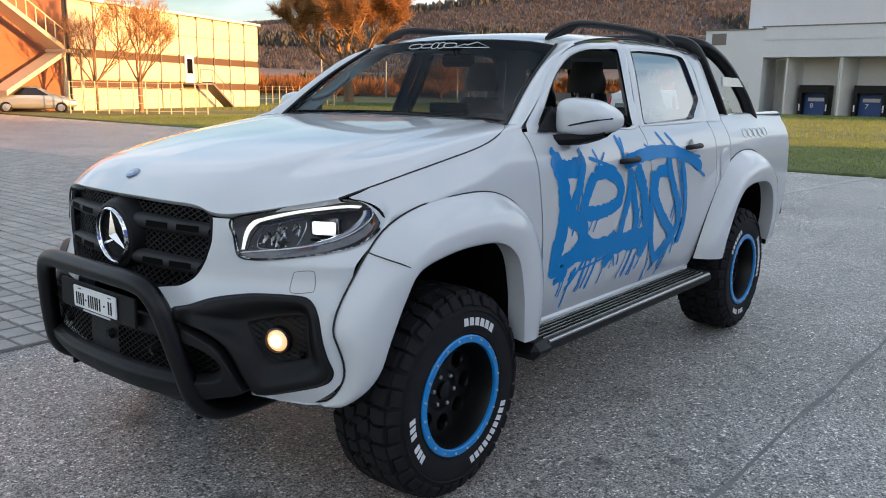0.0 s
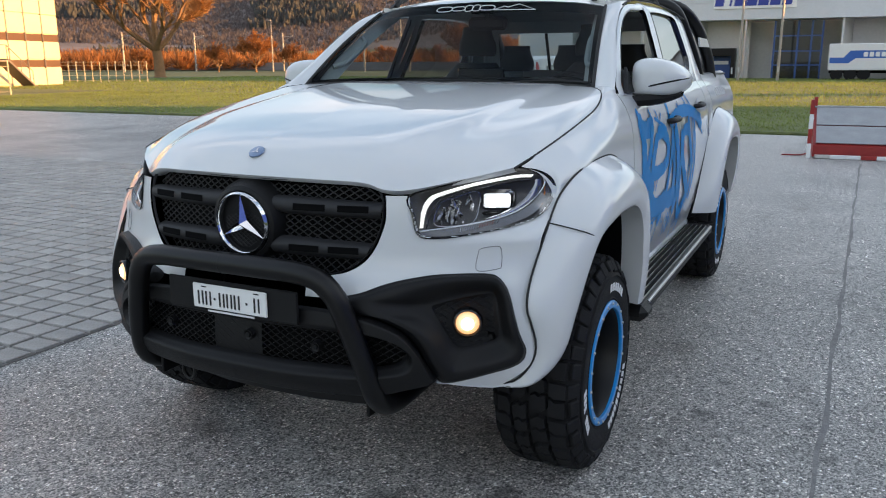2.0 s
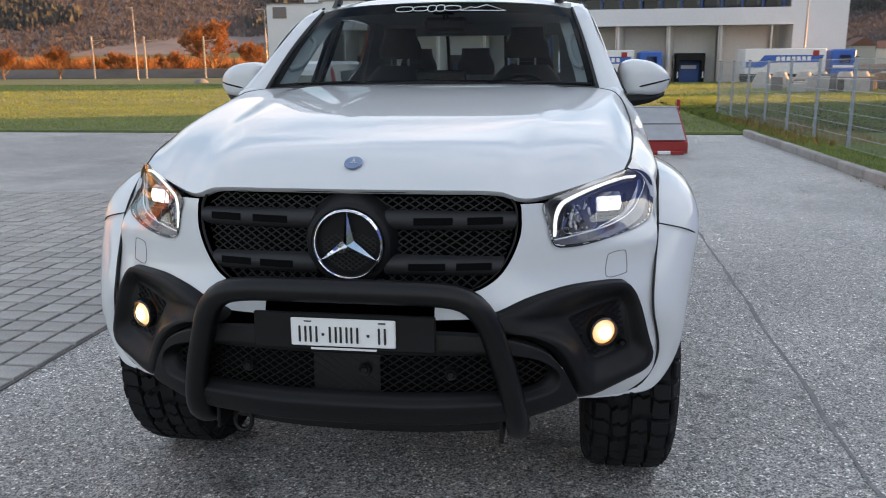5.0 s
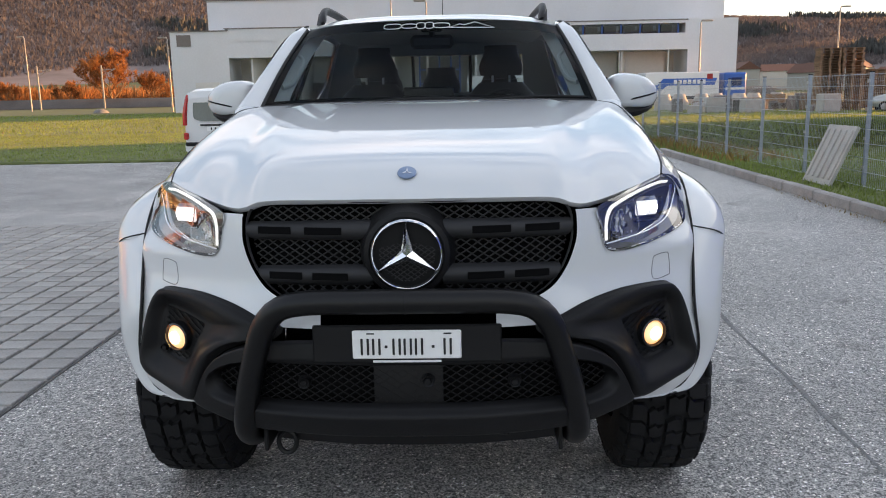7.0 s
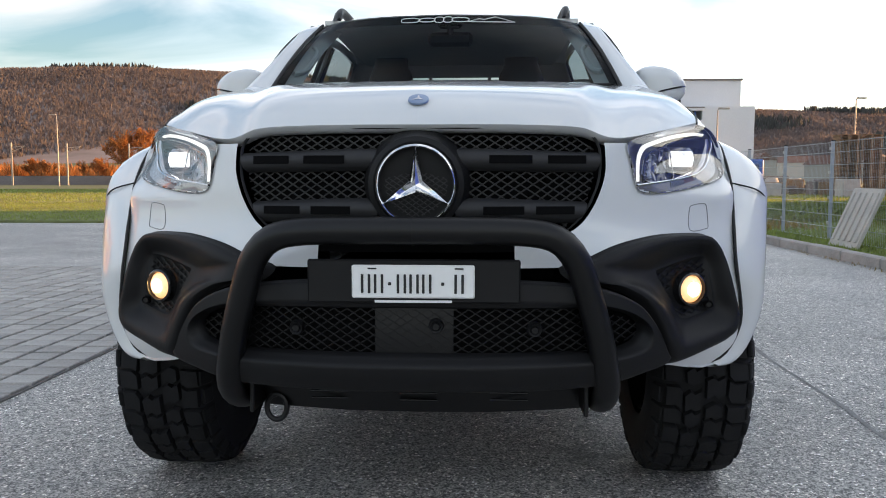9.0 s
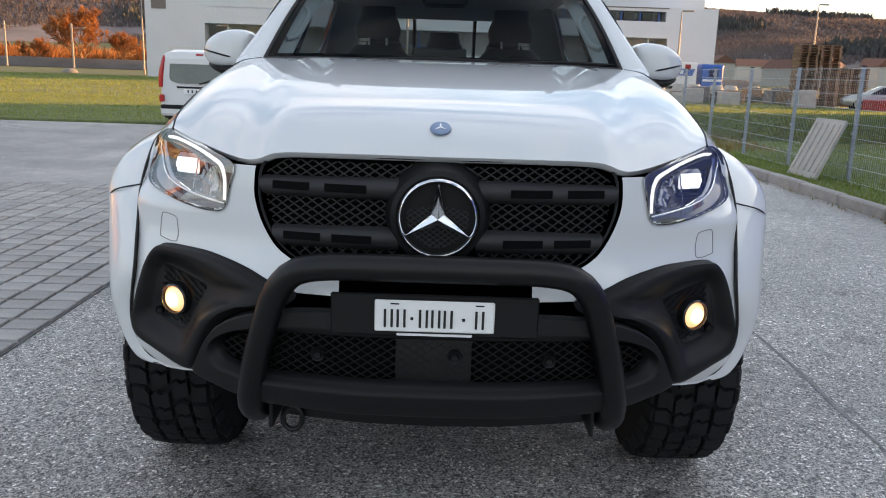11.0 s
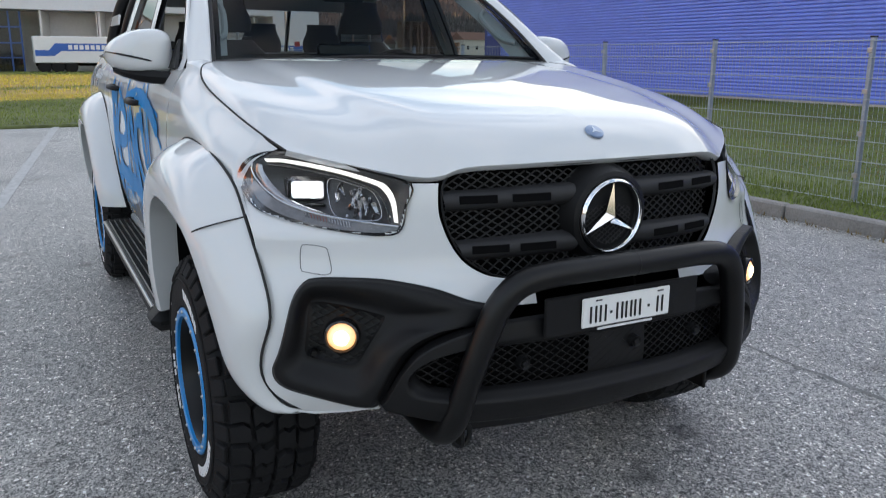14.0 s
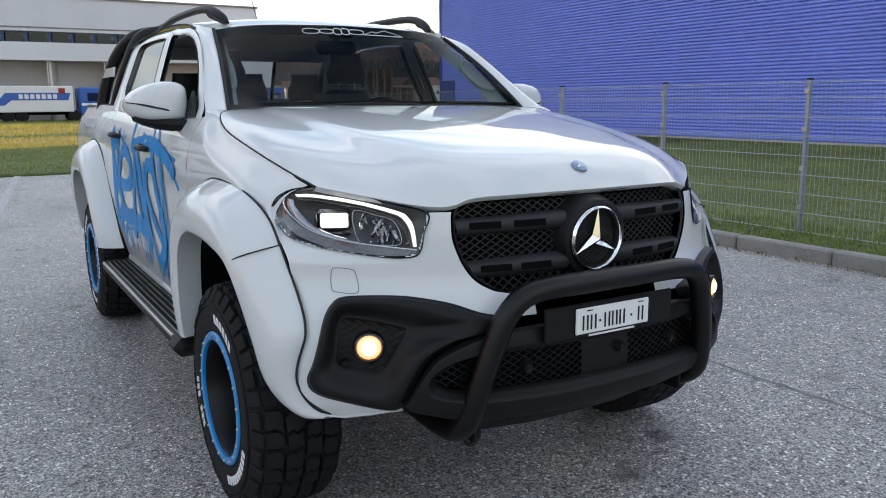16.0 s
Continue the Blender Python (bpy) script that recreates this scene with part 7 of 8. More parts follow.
# raised white sidewall marks: plain slanted blocks in place of the maker's lettering
SLANT = Matrix(((0.88, 0, 0, 0), (0, 1, -0.2, 0), (0, 0, 1, 0), (0, 0, 0, 1)))
MARKS = []
for start, count, size in ((68, 6, 0.034), (-52, 10, 0.030), (197, 7, 0.028)):
    m_mesh = Shape().box((0, 0, 0), (0.003, size * 0.74, 0.031), 0.0008).moved(Matrix.Translation((0.1665, 0, 0.288)) @ SLANT).mesh("sidewall_mark", M_WHITE_FILM, 30)
    MARKS += [(m_mesh, radians(start - 90) + (k - (count - 1) / 2) * size / 0.286) for k in range(count) if (start, k) != (197, 3)]
for sgn in (1, -1):
    for y in (AX_F, AX_R):
        wob = new("wheel", W_MESH[1])
        wob.parent = truck
        wob.matrix_basis = Matrix.Translation(Vector((sgn * 0.844, y, R_TYRE - 0.002)) - Vector(truck.location)) @ Matrix.Rotation(0 if sgn > 0 else math.pi, 4, "Z") @ Matrix.Rotation(radians(3 if y < 1 else 63), 4, "X")
        tagged(wob, "black off-road wheel with a blue beadlock ring")
        for me, nm, lb in zip([W_MESH[0]] + W_MESH[2:], ("tyre", "beadlock_ring", "bolt", "nut", "tread"), ("black mud-terrain tyre", "blue ring", "", "", "")):
            turns = {"bolt": 20, "nut": 6}.get(nm, 1)
            for k in range(turns):
                o = new(nm, me)
                o.parent = wob
                o.matrix_basis = Matrix.Rotation(2 * math.pi * (k + (0.3 if turns > 1 else 0)) / turns, 4, "X")
                tagged(o, lb)
        for me, turn in MARKS:
            o = new("sidewall_mark", me)
            o.parent = wob
            o.matrix_basis = Matrix.Rotation(turn, 4, "X")
            tagged(o, "white raised mark")

# ---- graffiti film on the doors: the word BEAST in splashed strokes, (along, z) ----
STROKES = {
    "B": [([(0.851, 1.271), (0.914, 1.174), (0.937, 1.049), (0.924, 0.927), (0.897, 0.830), (0.895, 0.717)], 0.060), ([(0.876, 1.203), (1.019, 1.206), (1.123, 1.228)], 0.053), ([(1.098, 1.218), (1.079, 1.156), (1.051, 1.089), (0.976, 1.014)], 0.037), ([(0.954, 0.998), (1.102, 0.937), (1.115, 0.864), (1.039, 0.796), (0.938, 0.767), (0.993, 0.700)], 0.053)],
    "E": [([(1.203, 1.169), (1.340, 1.168), (1.444, 1.121), (1.471, 1.053), (1.412, 1.001), (1.224, 0.982), (1.091, 0.996)], 0.044), ([(1.203, 1.167), (1.139, 1.081), (1.105, 1.007), (1.104, 0.917), (1.164, 0.844), (1.312, 0.810), (1.453, 0.847)], 0.044), ([(1.046, 0.808), (1.243, 0.806), (1.443, 0.803), (1.826, 0.796)], 0.065)],
    "A": [([(1.592, 1.056), (1.658, 0.922), (1.657, 0.821)], 0.035), ([(1.582, 1.172), (1.562, 1.045), (1.507, 0.910), (1.473, 0.802), (1.354, 0.701)], 0.037), ([(1.644, 1.179), (1.719, 1.060), (1.772, 0.924), (1.811, 0.801), (1.746, 0.698)], 0.053), ([(1.586, 1.141), (1.662, 0.922)], 0.028)],
    "S": [([(2.073, 1.126), (1.904, 1.131), (1.868, 1.011), (1.979, 0.887), (2.134, 0.760), (2.038, 0.686), (1.947, 0.645)], 0.044), ([(1.832, 1.146), (1.825, 1.022), (1.843, 0.902), (1.885, 0.746), (1.954, 0.647)], 0.032)],
    "T": [([(1.496, 1.199), (1.694, 1.230), (1.999, 1.239), (2.291, 1.196), (2.490, 1.125)], 0.044), ([(2.013, 1.202), (2.089, 1.061), (2.194, 0.896), (2.188, 0.801), (2.038, 0.686)], 0.039), ([(2.205, 1.190), (2.262, 1.003), (2.285, 0.840), (2.240, 0.700)], 0.030), ([(2.150, 1.190), (2.205, 1.02), (2.222, 0.90)], 0.014)],
}
DRIPS = [(1.463, 1.338, 1.502, 1.222, 0.017), (1.511, 1.329, 1.491, 1.215, 0.013), (1.076, 1.290, 1.103, 1.224, 0.016), (0.845, 1.298, 0.914, 1.198, 0.024), (1.155, 1.246, 1.425, 1.179, 0.011), (1.314, 1.264, 1.239, 1.203, 0.008), (1.203, 1.282, 1.261, 1.182, 0.009), (1.939, 1.341, 2.044, 1.230, 0.011), (2.048, 1.335, 2.167, 1.232, 0.013), (1.750, 1.287, 1.861, 1.224, 0.007), (2.148, 1.233, 2.478, 1.186, 0.011), (2.316, 1.171, 2.554, 1.067, 0.012), (2.230, 1.203, 2.443, 1.107, 0.011), (1.304, 0.811, 1.211, 0.608, 0.011)]
DRIPS += [(1.162, 0.765, 1.012, 0.638, 0.013), (1.377, 0.746, 1.119, 0.718, 0.008), (1.450, 0.749, 1.483, 0.680, 0.008), (1.511, 0.740, 1.513, 0.682, 0.007), (1.711, 0.711, 1.655, 0.601, 0.011), (1.781, 0.688, 1.734, 0.625, 0.008), (2.037, 0.694, 1.962, 0.596, 0.008), (2.188, 0.801, 2.178, 0.642, 0.013), (2.264, 0.857, 2.209, 0.686, 0.007), (1.079, 1.112, 1.105, 1.007, 0.008), (1.203, 1.167, 1.101, 1.021, 0.011), (0.991, 0.726, 0.897, 0.693, 0.021), (1.091, 0.736, 1.033, 0.680, 0.016)]

# thin parallel spikes below and between the letters
rg = random.Random(23)
for x, z, n in ((1.00, 0.70, 3), (1.20, 0.76, 4), (1.42, 0.78, 4), (1.66, 0.74, 4), (1.93, 0.68, 3), (2.12, 0.72, 4), (2.26, 0.80, 4), (1.26, 0.98, 2), (1.72, 0.99, 4), (2.16, 0.98, 4), (1.08, 1.08, 3)):
    for k in range(n):
        x0, z0, q = x + rg.uniform(-0.06, 0.06), z + rg.uniform(-0.02, 0.03), rg.uniform(0.08, 0.19)
        DRIPS.append((x0, z0, x0 - q * rg.uniform(0.25, 0.55), z0 - q, rg.uniform(0.004, 0.009)))


def stroke(points, width, seed, place):
    """A ribbon with torn edges."""
    r = random.Random(seed)
    n = max(8, int(len(points) * 7))
    c = curve([(p, q, 0) for p, q in points], n)
    a, b = [], []
    for i, p in enumerate(c):
        t = (c[min(i + 1, n - 1)] - c[max(i - 1, 0)]).normalized()
        side = Vector((-t.y, t.x, 0))
        w = width * 0.80 * (0.90 + 0.2 * r.random()) * (1.0 if 0 < i < n - 1 else 0.45)
        a.append(place(p + side * w * (0.92 + 0.16 * r.random())))
        b.append(place(p - side * w * (0.92 + 0.16 * r.random())))
    mid = [x.lerp(y, 0.5) for x, y in zip(a, b)]
    return Shape().grid([a, mid, b])


for sgn in (1, -1):
    lift = [0.0025]

    def place(p):
        along = p.x if sgn > 0 else 3.41 - p.x
        q = flank(along, p.y, lift[0])
        return Vector((sgn * q.x, q.y, q.z))
    count = 0
    for letter, strokes in STROKES.items():
        key = "r" if (letter in "ST") == (sgn > 0) else "f"
        for pts, w in strokes:
            lift[0] = 0.0025 + 0.0003 * count
            count += 1
            part("graffiti_letter", stroke(pts, w, count, place), M_DECAL, doors[key, sgn], "blue splashed graffiti film", world_space=True)
    for k, (x0, z0, x1, z1, w) in enumerate(DRIPS):
        lift[0] = 0.0022
        key = "f" if ((x0 < 1.85) == (sgn > 0)) else "r"
        part("graffiti_drip", stroke([(x0, z0), ((x0 + x1) / 2 + 0.006, (z0 + z1) / 2), (x1, z1)], w, 50 + k, place), M_DECAL, doors[key, sgn], world_space=True)
    # faint outlined marks on the bed side, in place of a name
    for k in range(5):
        y0 = 3.28 + 0.105 * k
        yy = (lambda y: y) if sgn > 0 else (lambda y: 7.05 - y)
        loop = [flank(yy(y0 + 0.045 * math.cos(a * math.pi / 6)), 1.30 + 0.03 * math.sin(a * math.pi / 6), 0.002) for a in range(12)]
        car_part("outline_mark", Shape().tube([Vector((sgn * p.x, p.y, p.z)) for p in loop], 0.0022, 4, closed=True), M_GREY_FILM)

# outlined marks on the windscreen's dark band: rounded outlines and a peak
def on_screen(x, v):
    k = v * 14
    j = min(int(k), 13)
    i = min(abs(x) / 0.68, 0.999) * 23
    q = int(i)
    p = WS[j][q].lerp(WS[j][q + 1], i - q).lerp(WS[j + 1][q].lerp(WS[j + 1][q + 1], i - q), k - j)
    return Vector((math.copysign(p.x, x), p.y - 0.006, p.z + 0.006))


for k, (x, w, h) in enumerate(((-0.195, 0.045, 0.036), (-0.110, 0.038, 0.030), (-0.050, 0.022, 0.044), (-0.006, 0.022, 0.044), (0.056, 0.043, 0.034))):
    loop = [on_screen(x + w * math.copysign(abs(math.cos(a)) ** 0.7, math.cos(a)), 0.893 + h * math.copysign(abs(math.sin(a)) ** 0.7, math.sin(a))) for a in (i * math.pi / 9 for i in range(18))]
    part("band_mark", Shape().tube(loop, 0.0024, 5, closed=True), M_WHITE_FILM, ws, "white outlined marks", world_space=True)
part("band_mark", Shape().tube([on_screen(0.095, 0.861), on_screen(0.150, 0.912), on_screen(0.172, 0.896), on_screen(0.230, 0.941), on_screen(0.325, 0.859)], 0.0024, 5, closed=True), M_WHITE_FILM, ws, world_space=True)

# the truck stands slightly askew, turned about its nose
truck.matrix_basis = Matrix.Translation((0, -0.65, 0)) @ Matrix.Rotation(radians(-0.7), 4, "Z") @ Matrix.Translation((0, 0.65, 0)) @ Matrix.Translation((0, 1.64, 0))

# ---- delivery van ----
def small_wheel(x, y, z, r, w=0.19):
    return Shape().lathe([(0.0, -w / 2), (r * 0.62, -w / 2), (r * 0.9, -w / 2 - 0.004), (r, -w * 0.35), (r, w * 0.35), (r * 0.9, w / 2 + 0.004), (r * 0.62, w / 2), (0.0, w / 2 - 0.03)], (x, y, z), "x", 28)


van = thing("delivery_van", (-4.52, 15.55, 0), -5, "white small delivery van with dark rear window and red tail lamps", "van")

van.scale = (0.94, 0.94, 0.91)


def shell(stations, n=20):
    """Closed body from stations of (y, half width, z low, z shoulder, half width top, z top)."""
    rows = []
    for y, w, z0, zs, wt, zt in stations:
        half = curve([(0, 0, z0), (w * 0.9, 0, z0), (w, 0, z0 + 0.12), (w, 0, (z0 + zs) / 2 + 0.1), (w * 0.985, 0, zs), (lerp(w, wt, 0.75), 0, lerp(zs, zt, 0.6)), (wt, 0, zt - 0.08), (wt * 0.85, 0, zt - 0.01), (0, 0, zt)], n)
        ring = half + [Vector((-p.x, 0, p.z)) for p in half[::-1][1:-1]]
        rows.append([Vector((p.x, y, p.z)) for p in ring])
    s = Shape().grid(rows, wrap=True)
    for r in (rows[0], rows[-1]):
        s.add(r, [tuple(range(len(r)))])
    return s


part("body", shell([(-1.98, 0.84, 0.42, 1.0, 0.74, 1.60), (-1.93, 0.88, 0.36, 1.02, 0.79, 1.74), (-1.7, 0.90, 0.32, 1.04, 0.80, 1.80), (0.1, 0.91, 0.30, 1.04, 0.80, 1.82), (0.55, 0.91, 0.30, 1.05, 0.78, 1.74), (1.15, 0.90, 0.30, 1.04, 0.74, 1.14), (1.75, 0.86, 0.32, 0.86, 0.72, 0.98), (2.0, 0.74, 0.36, 0.66, 0.6, 0.76)]), M_VAN, van, sharp=50)
pane = [Vector((0.66 * math.copysign(abs(math.cos(g)) ** 0.35, math.cos(g)), 0, 1.33 + 0.26 * math.copysign(abs(math.sin(g)) ** 0.4, math.sin(g)))) for g in (i * math.pi / 16 for i in range(32))]
part("rear_window", Shape().plate([Vector((p.x * (1 - 0.06 * (p.z - 1.07)), -1.985 + 0.06 * (p.z - 1.07), p.z)) for p in pane], (0, -0.02, 0)), M_VAN_GLASS, van, "greenish tinted rear window")
part("wiper", Shape().tube([(0.0, -2.02, 1.06), (0.28, -2.015, 1.16), (0.42, -2.015, 1.17)], 0.012, 6), M_BLACK_PLASTIC, van)
part("bumper", Shape().box((0, -2.0, 0.47), (1.72, 0.16, 0.22), 0.05), M_VAN, van)
part("bumper_strip", Shape().box((0, -2.07, 0.56), (1.66, 0.06, 0.09), 0.02), M_BLACK_PLASTIC, van)
part("valance", Shape().box((0, -1.96, 0.36), (1.60, 0.12, 0.10), 0.03), M_BLACK_PLASTIC, van)
for sgn in (1, -1):
    part("tail_lamp", Shape().tube(curve([(sgn * 0.855, -1.965, 0.98), (sgn * 0.845, -1.965, 1.25), (sgn * 0.80, -1.955, 1.52), (sgn * 0.775, -1.94, 1.66)], 10), [0.05, 0.055, 0.055, 0.055, 0.053, 0.05, 0.045, 0.04, 0.035, 0.02], 10), M_RED_LENS, van, "tall red tail lamp")
    part("reflector", Shape().box((sgn * 0.83, -2.0, 0.74), (0.10, 0.10, 0.16), 0.02), M_RED_LENS, van)
    part("side_window", Shape().plate([(sgn * 0.915, 0.30, 1.10), (sgn * 0.905, 1.02, 1.10), (sgn * 0.845, 0.66, 1.56), (sgn * 0.84, 0.30, 1.60)], (-sgn * 0.02, 0, 0)), M_VAN_GLASS, van)
    part("side_window", Shape().plate([(sgn * 0.915, -0.62, 1.10), (sgn * 0.915, 0.22, 1.10), (sgn * 0.84, 0.22, 1.61), (sgn * 0.84, -0.58, 1.61)], (-sgn * 0.02, 0, 0)), M_VAN_GLASS, van)
    part("side_window", Shape().plate([(sgn * 0.915, -1.6, 1.10), (sgn * 0.915, -0.72, 1.10), (sgn * 0.84, -0.72, 1.61), (sgn * 0.84, -1.5, 1.58)], (-sgn * 0.02, 0, 0)), M_VAN_GLASS, van)
    part("side_strip", Shape().box((sgn * 0.915, -0.1, 0.70), (0.02, 2.0, 0.07), 0.008), M_BLACK_PLASTIC, van)
    part("wing_mirror", Shape().box((sgn * 1.0, 0.88, 1.14), (0.18, 0.12, 0.2), 0.04), M_BLACK_PLASTIC, van)
    for y in (-1.28, 1.40):
        part("wheel", small_wheel(sgn * 0.80, y, 0.315, 0.315), M_RUBBER, van)
        part("hub_cap", Shape().lathe([(0, 0.11), (0.16, 0.10), (0.19, 0.09)], (sgn * 0.80, y, 0.315), "x", 20, sgn), M_STEEL, van)
part("number_plate", Shape().box((-0.1, -1.995, 0.90), (0.5, 0.02, 0.11), 0.004), M_PLATE, van, "plate with plain bars")
for x in (-0.25, -0.16, -0.07, 0.02, 0.07):
    part("bar", Shape().box((x, -2.007, 0.90), (0.03, 0.006, 0.06)), M_INK, van)
part("handle", Shape().box((0, -2.0, 0.985), (1.0, 0.03, 0.035), 0.01), M_BLACK_PLASTIC, van)
part("brake_light", Shape().box((0, -1.95, 1.69), (0.16, 0.04, 0.04), 0.01), M_RED_LENS, van)

# ---- silver car far off by the brick wing ----
sc = thing("parked_car", (-41.0, 17.9, 0), -24, "silver saloon car parked before the brick building", "car")
part("body", shell([(-2.05, 0.7, 0.4, 0.72, 0.6, 0.80), (-1.8, 0.84, 0.28, 0.82, 0.7, 0.94), (-1.2, 0.86, 0.24, 0.88, 0.62, 1.05), (-0.5, 0.87, 0.24, 0.90, 0.58, 1.38), (0.2, 0.87, 0.24, 0.90, 0.58, 1.40), (0.95, 0.86, 0.24, 0.88, 0.62, 1.02), (1.6, 0.84, 0.28, 0.78, 0.66, 0.86), (2.05, 0.68, 0.38, 0.62, 0.55, 0.68)]), M_SILVER, sc, sharp=50)
for sgn in (1, -1):
    part("side_window", Shape().plate([(sgn * 0.86, -0.95, 0.93), (sgn * 0.86, 0.75, 0.93), (sgn * 0.68, 0.15, 1.30), (sgn * 0.68, -0.45, 1.30)], (-sgn * 0.01, 0, 0)), M_BLACK_GLOSS, sc)
    for y in (-1.28, 1.28):
        part("wheel", small_wheel(sgn * 0.77, y, 0.30, 0.30), M_RUBBER, sc)
        part("rim", Shape().lathe([(0, 0.11), (0.18, 0.10)], (sgn * 0.77, y, 0.30), "x", 16, sgn), M_STEEL, sc)
    part("tail_lamp", Shape().box((sgn * 0.62, -1.98, 0.74), (0.22, 0.06, 0.12), 0.02), M_RED_LENS, sc)

# ---- loading ramp on the lot ----
ramp = thing("loading_ramp", (2.2, 11.45, 0), 3, "red and grey loading ramp with aluminium tread plates", "loading ramp")
part("frame", Shape().plate([(-0.72, 0, 0.02), (-0.72, 0, 0.20), (-0.72, 0.95, 0.74), (-0.72, 1.0, 0.74), (-0.72, 1.0, 0.02)], (1.44, 0, 0)), M_RED, ramp, "red steel frame")
slope = math.atan2(0.54, 0.95)
for t0, t1 in ((0.03, 0.47), (0.50, 0.97)):
    a, b = Vector((-0.68, lerp(0, 0.95, t0), lerp(0.215, 0.755, t0))), Vector((-0.68, lerp(0, 0.95, t1), lerp(0.215, 0.755, t1)))
    part("tread_plate", Shape().plate([a, b, b + Vector((1.36, 0, 0)), a + Vector((1.36, 0, 0))], (0, -0.01, 0.012)), M_CHECKER, ramp)
part("top_plate", Shape().box((0, 1.02, 0.76), (1.46, 0.16, 0.03), 0.006), M_CHECKER, ramp)
for x, y, h in ((-0.78, -0.06, 0.92), (-0.70, 0.98, 0.92), (0.72, 0.98, 0.90)):
    for k in range(4):
        part("post_band", Shape().box((x, y, h * (k + 0.5) / 4), (0.06, 0.06, h / 4 - 0.002), 0.006), M_RED if k % 2 else M_WHITE_FILM, ramp)
for k in range(6):
    part("base_band", Shape().box((-0.58 + 0.22 * k, -0.10, 0.035), (0.22, 0.06, 0.06), 0.008), (M_STEEL if k == 0 else (M_RED if k in (3, 5) else M_WHITE_FILM)), ramp)
solid("ramp_chain", Shape().tube(curve([(1.02, 11.62, 0.012), (1.12, 11.66, 0.012), (1.22, 11.64, 0.012), (1.32, 11.70, 0.014), (1.42, 11.72, 0.05)], 20), 0.012, 6), M_RED, "short red and white chain lying on the asphalt", "chain")

# ---- cream hall with its brick wing ----
ch = thing("cream_hall", (-43.5, 21.3, 0), math.degrees(math.atan2(18.7, -6.5)), "cream panelled hall with a brown window band in low sun", "industrial building")
L_, H_ = 19.8, 6.3
part("wall", Shape().box((L_ / 2, 5.1, H_ / 2), (L_, 10, H_)), M_CREAM, ch)
for k in range(10):
    x = L_ * (k + 0.5) / 10
    for z0, z1 in ((0.02, 1.25), (1.85, 3.05), (3.6, 4.9), (4.93, 6.15)):
        part("panel", Shape().box((x, 0.06, (z0 + z1) / 2), (L_ / 10 - 0.05, 0.10, z1 - z0 - 0.03), 0.01), M_CREAM, ch)
    for zc in (3.32, 1.55):
        part("window", Shape().box((x, 0.075, zc), (L_ / 10 - 0.07, 0.06, 0.48)), M_CREAM_DARK, ch)
    part("rib", Shape().box((L_ * k / 10, 0.04, H_ / 2), (0.08, 0.14, H_)), M_TRIM, ch)
part("roof_edge", Shape().box((L_ / 2, 5, H_ + 0.08), (L_ + 0.2, 10.4, 0.16)), M_WALL_GREY, ch)
dr = part("door", Shape().box((L_ * 0.55, -0.02, 2.7), (1.0, 0.08, 1.9)), M_WHITE_FILM, ch, "white upper door")
part("door_glass", Shape().box((L_ * 0.55, -0.07, 2.9), (0.6, 0.03, 1.0)), M_DARK, dr)
st = part("stair_flight", Shape().plate([(L_ * 0.55 + 0.6, -0.6, 1.7), (L_ * 0.55 + 0.6, -0.6, 1.85), (L_ * 0.55 + 3.2, -0.6, 0.15), (L_ * 0.55 + 3.2, -0.6, 0.0)], (0, -0.9, 0)).box((L_ * 0.55, -0.75, 1.72), (1.5, 1.4, 0.1)), M_TRIM, ch, "dark steel outside stair")
for x, z in ((-0.7, 1.75), (0.6, 1.75), (1.9, 0.9), (3.1, 0.1)):
    part("baluster", Shape().rod((L_ * 0.55 + x, -1.45, z), (L_ * 0.55 + x, -1.45, z + 0.95), 0.025), M_TRIM, st)
part("handrail", Shape().tube([(L_ * 0.55 - 0.7, -1.45, 2.7), (L_ * 0.55 + 0.6, -1.45, 2.7), (L_ * 0.55 + 3.1, -1.45, 1.05)], 0.03, 6), M_TRIM, st)

bw = thing("brick_wing", (-43.3, 20.9, 0), math.degrees(math.atan2(18.7, -6.5)) + 180, "red-brown building wing with a pale outside stair", "building")
part("wall", Shape().box((6.0, -5.0, 5.0), (12.0, 10.0, 10.0)), M_BRICK, bw)
for k in range(4):
    w = part("window", Shape().box((1.6 + 2.9 * k, 0.04, 7.5), (2.4, 0.08, 1.0)), M_WHITE_FILM, bw, "white-framed window")
    part("pane", Shape().box((1.1 + 2.9 * k, 0.09, 7.5), (1.0, 0.03, 0.8)), M_GLASS_HOUSE, w)
    part("pane", Shape().box((2.2 + 2.9 * k, 0.09, 7.5), (1.0, 0.03, 0.8)), M_GLASS_HOUSE, w)
stw = part("stair", Shape().plate([(1.6, 0.5, 3.3), (1.6, 0.5, 3.55), (6.5, 0.5, 6.3), (6.5, 0.5, 6.05)], (0, 1.1, 0)).plate([(1.6, 0.5, 3.3), (1.6, 0.5, 3.05), (5.6, 0.5, 0.9), (5.6, 0.5, 1.15)], (0, 1.1, 0)).box((1.0, 1.1, 3.3), (1.6, 1.4, 0.16)), M_CREAM, bw, "pale steel stair")
for x in (0.35, 1.6, 6.4, 8.2):
    part("stair_post", Shape().box((x, 1.5, 1.7 if x < 2 else 3.0), (0.14, 0.14, 3.4 if x < 2 else 6.0)), M_CREAM, stw)
for k in range(9):
    x = 1.6 + k * 0.6
    part("baluster", Shape().rod((x, 1.6, 3.4 + k * 0.335), (x, 1.6, 4.4 + k * 0.335), 0.03), M_CREAM, stw)
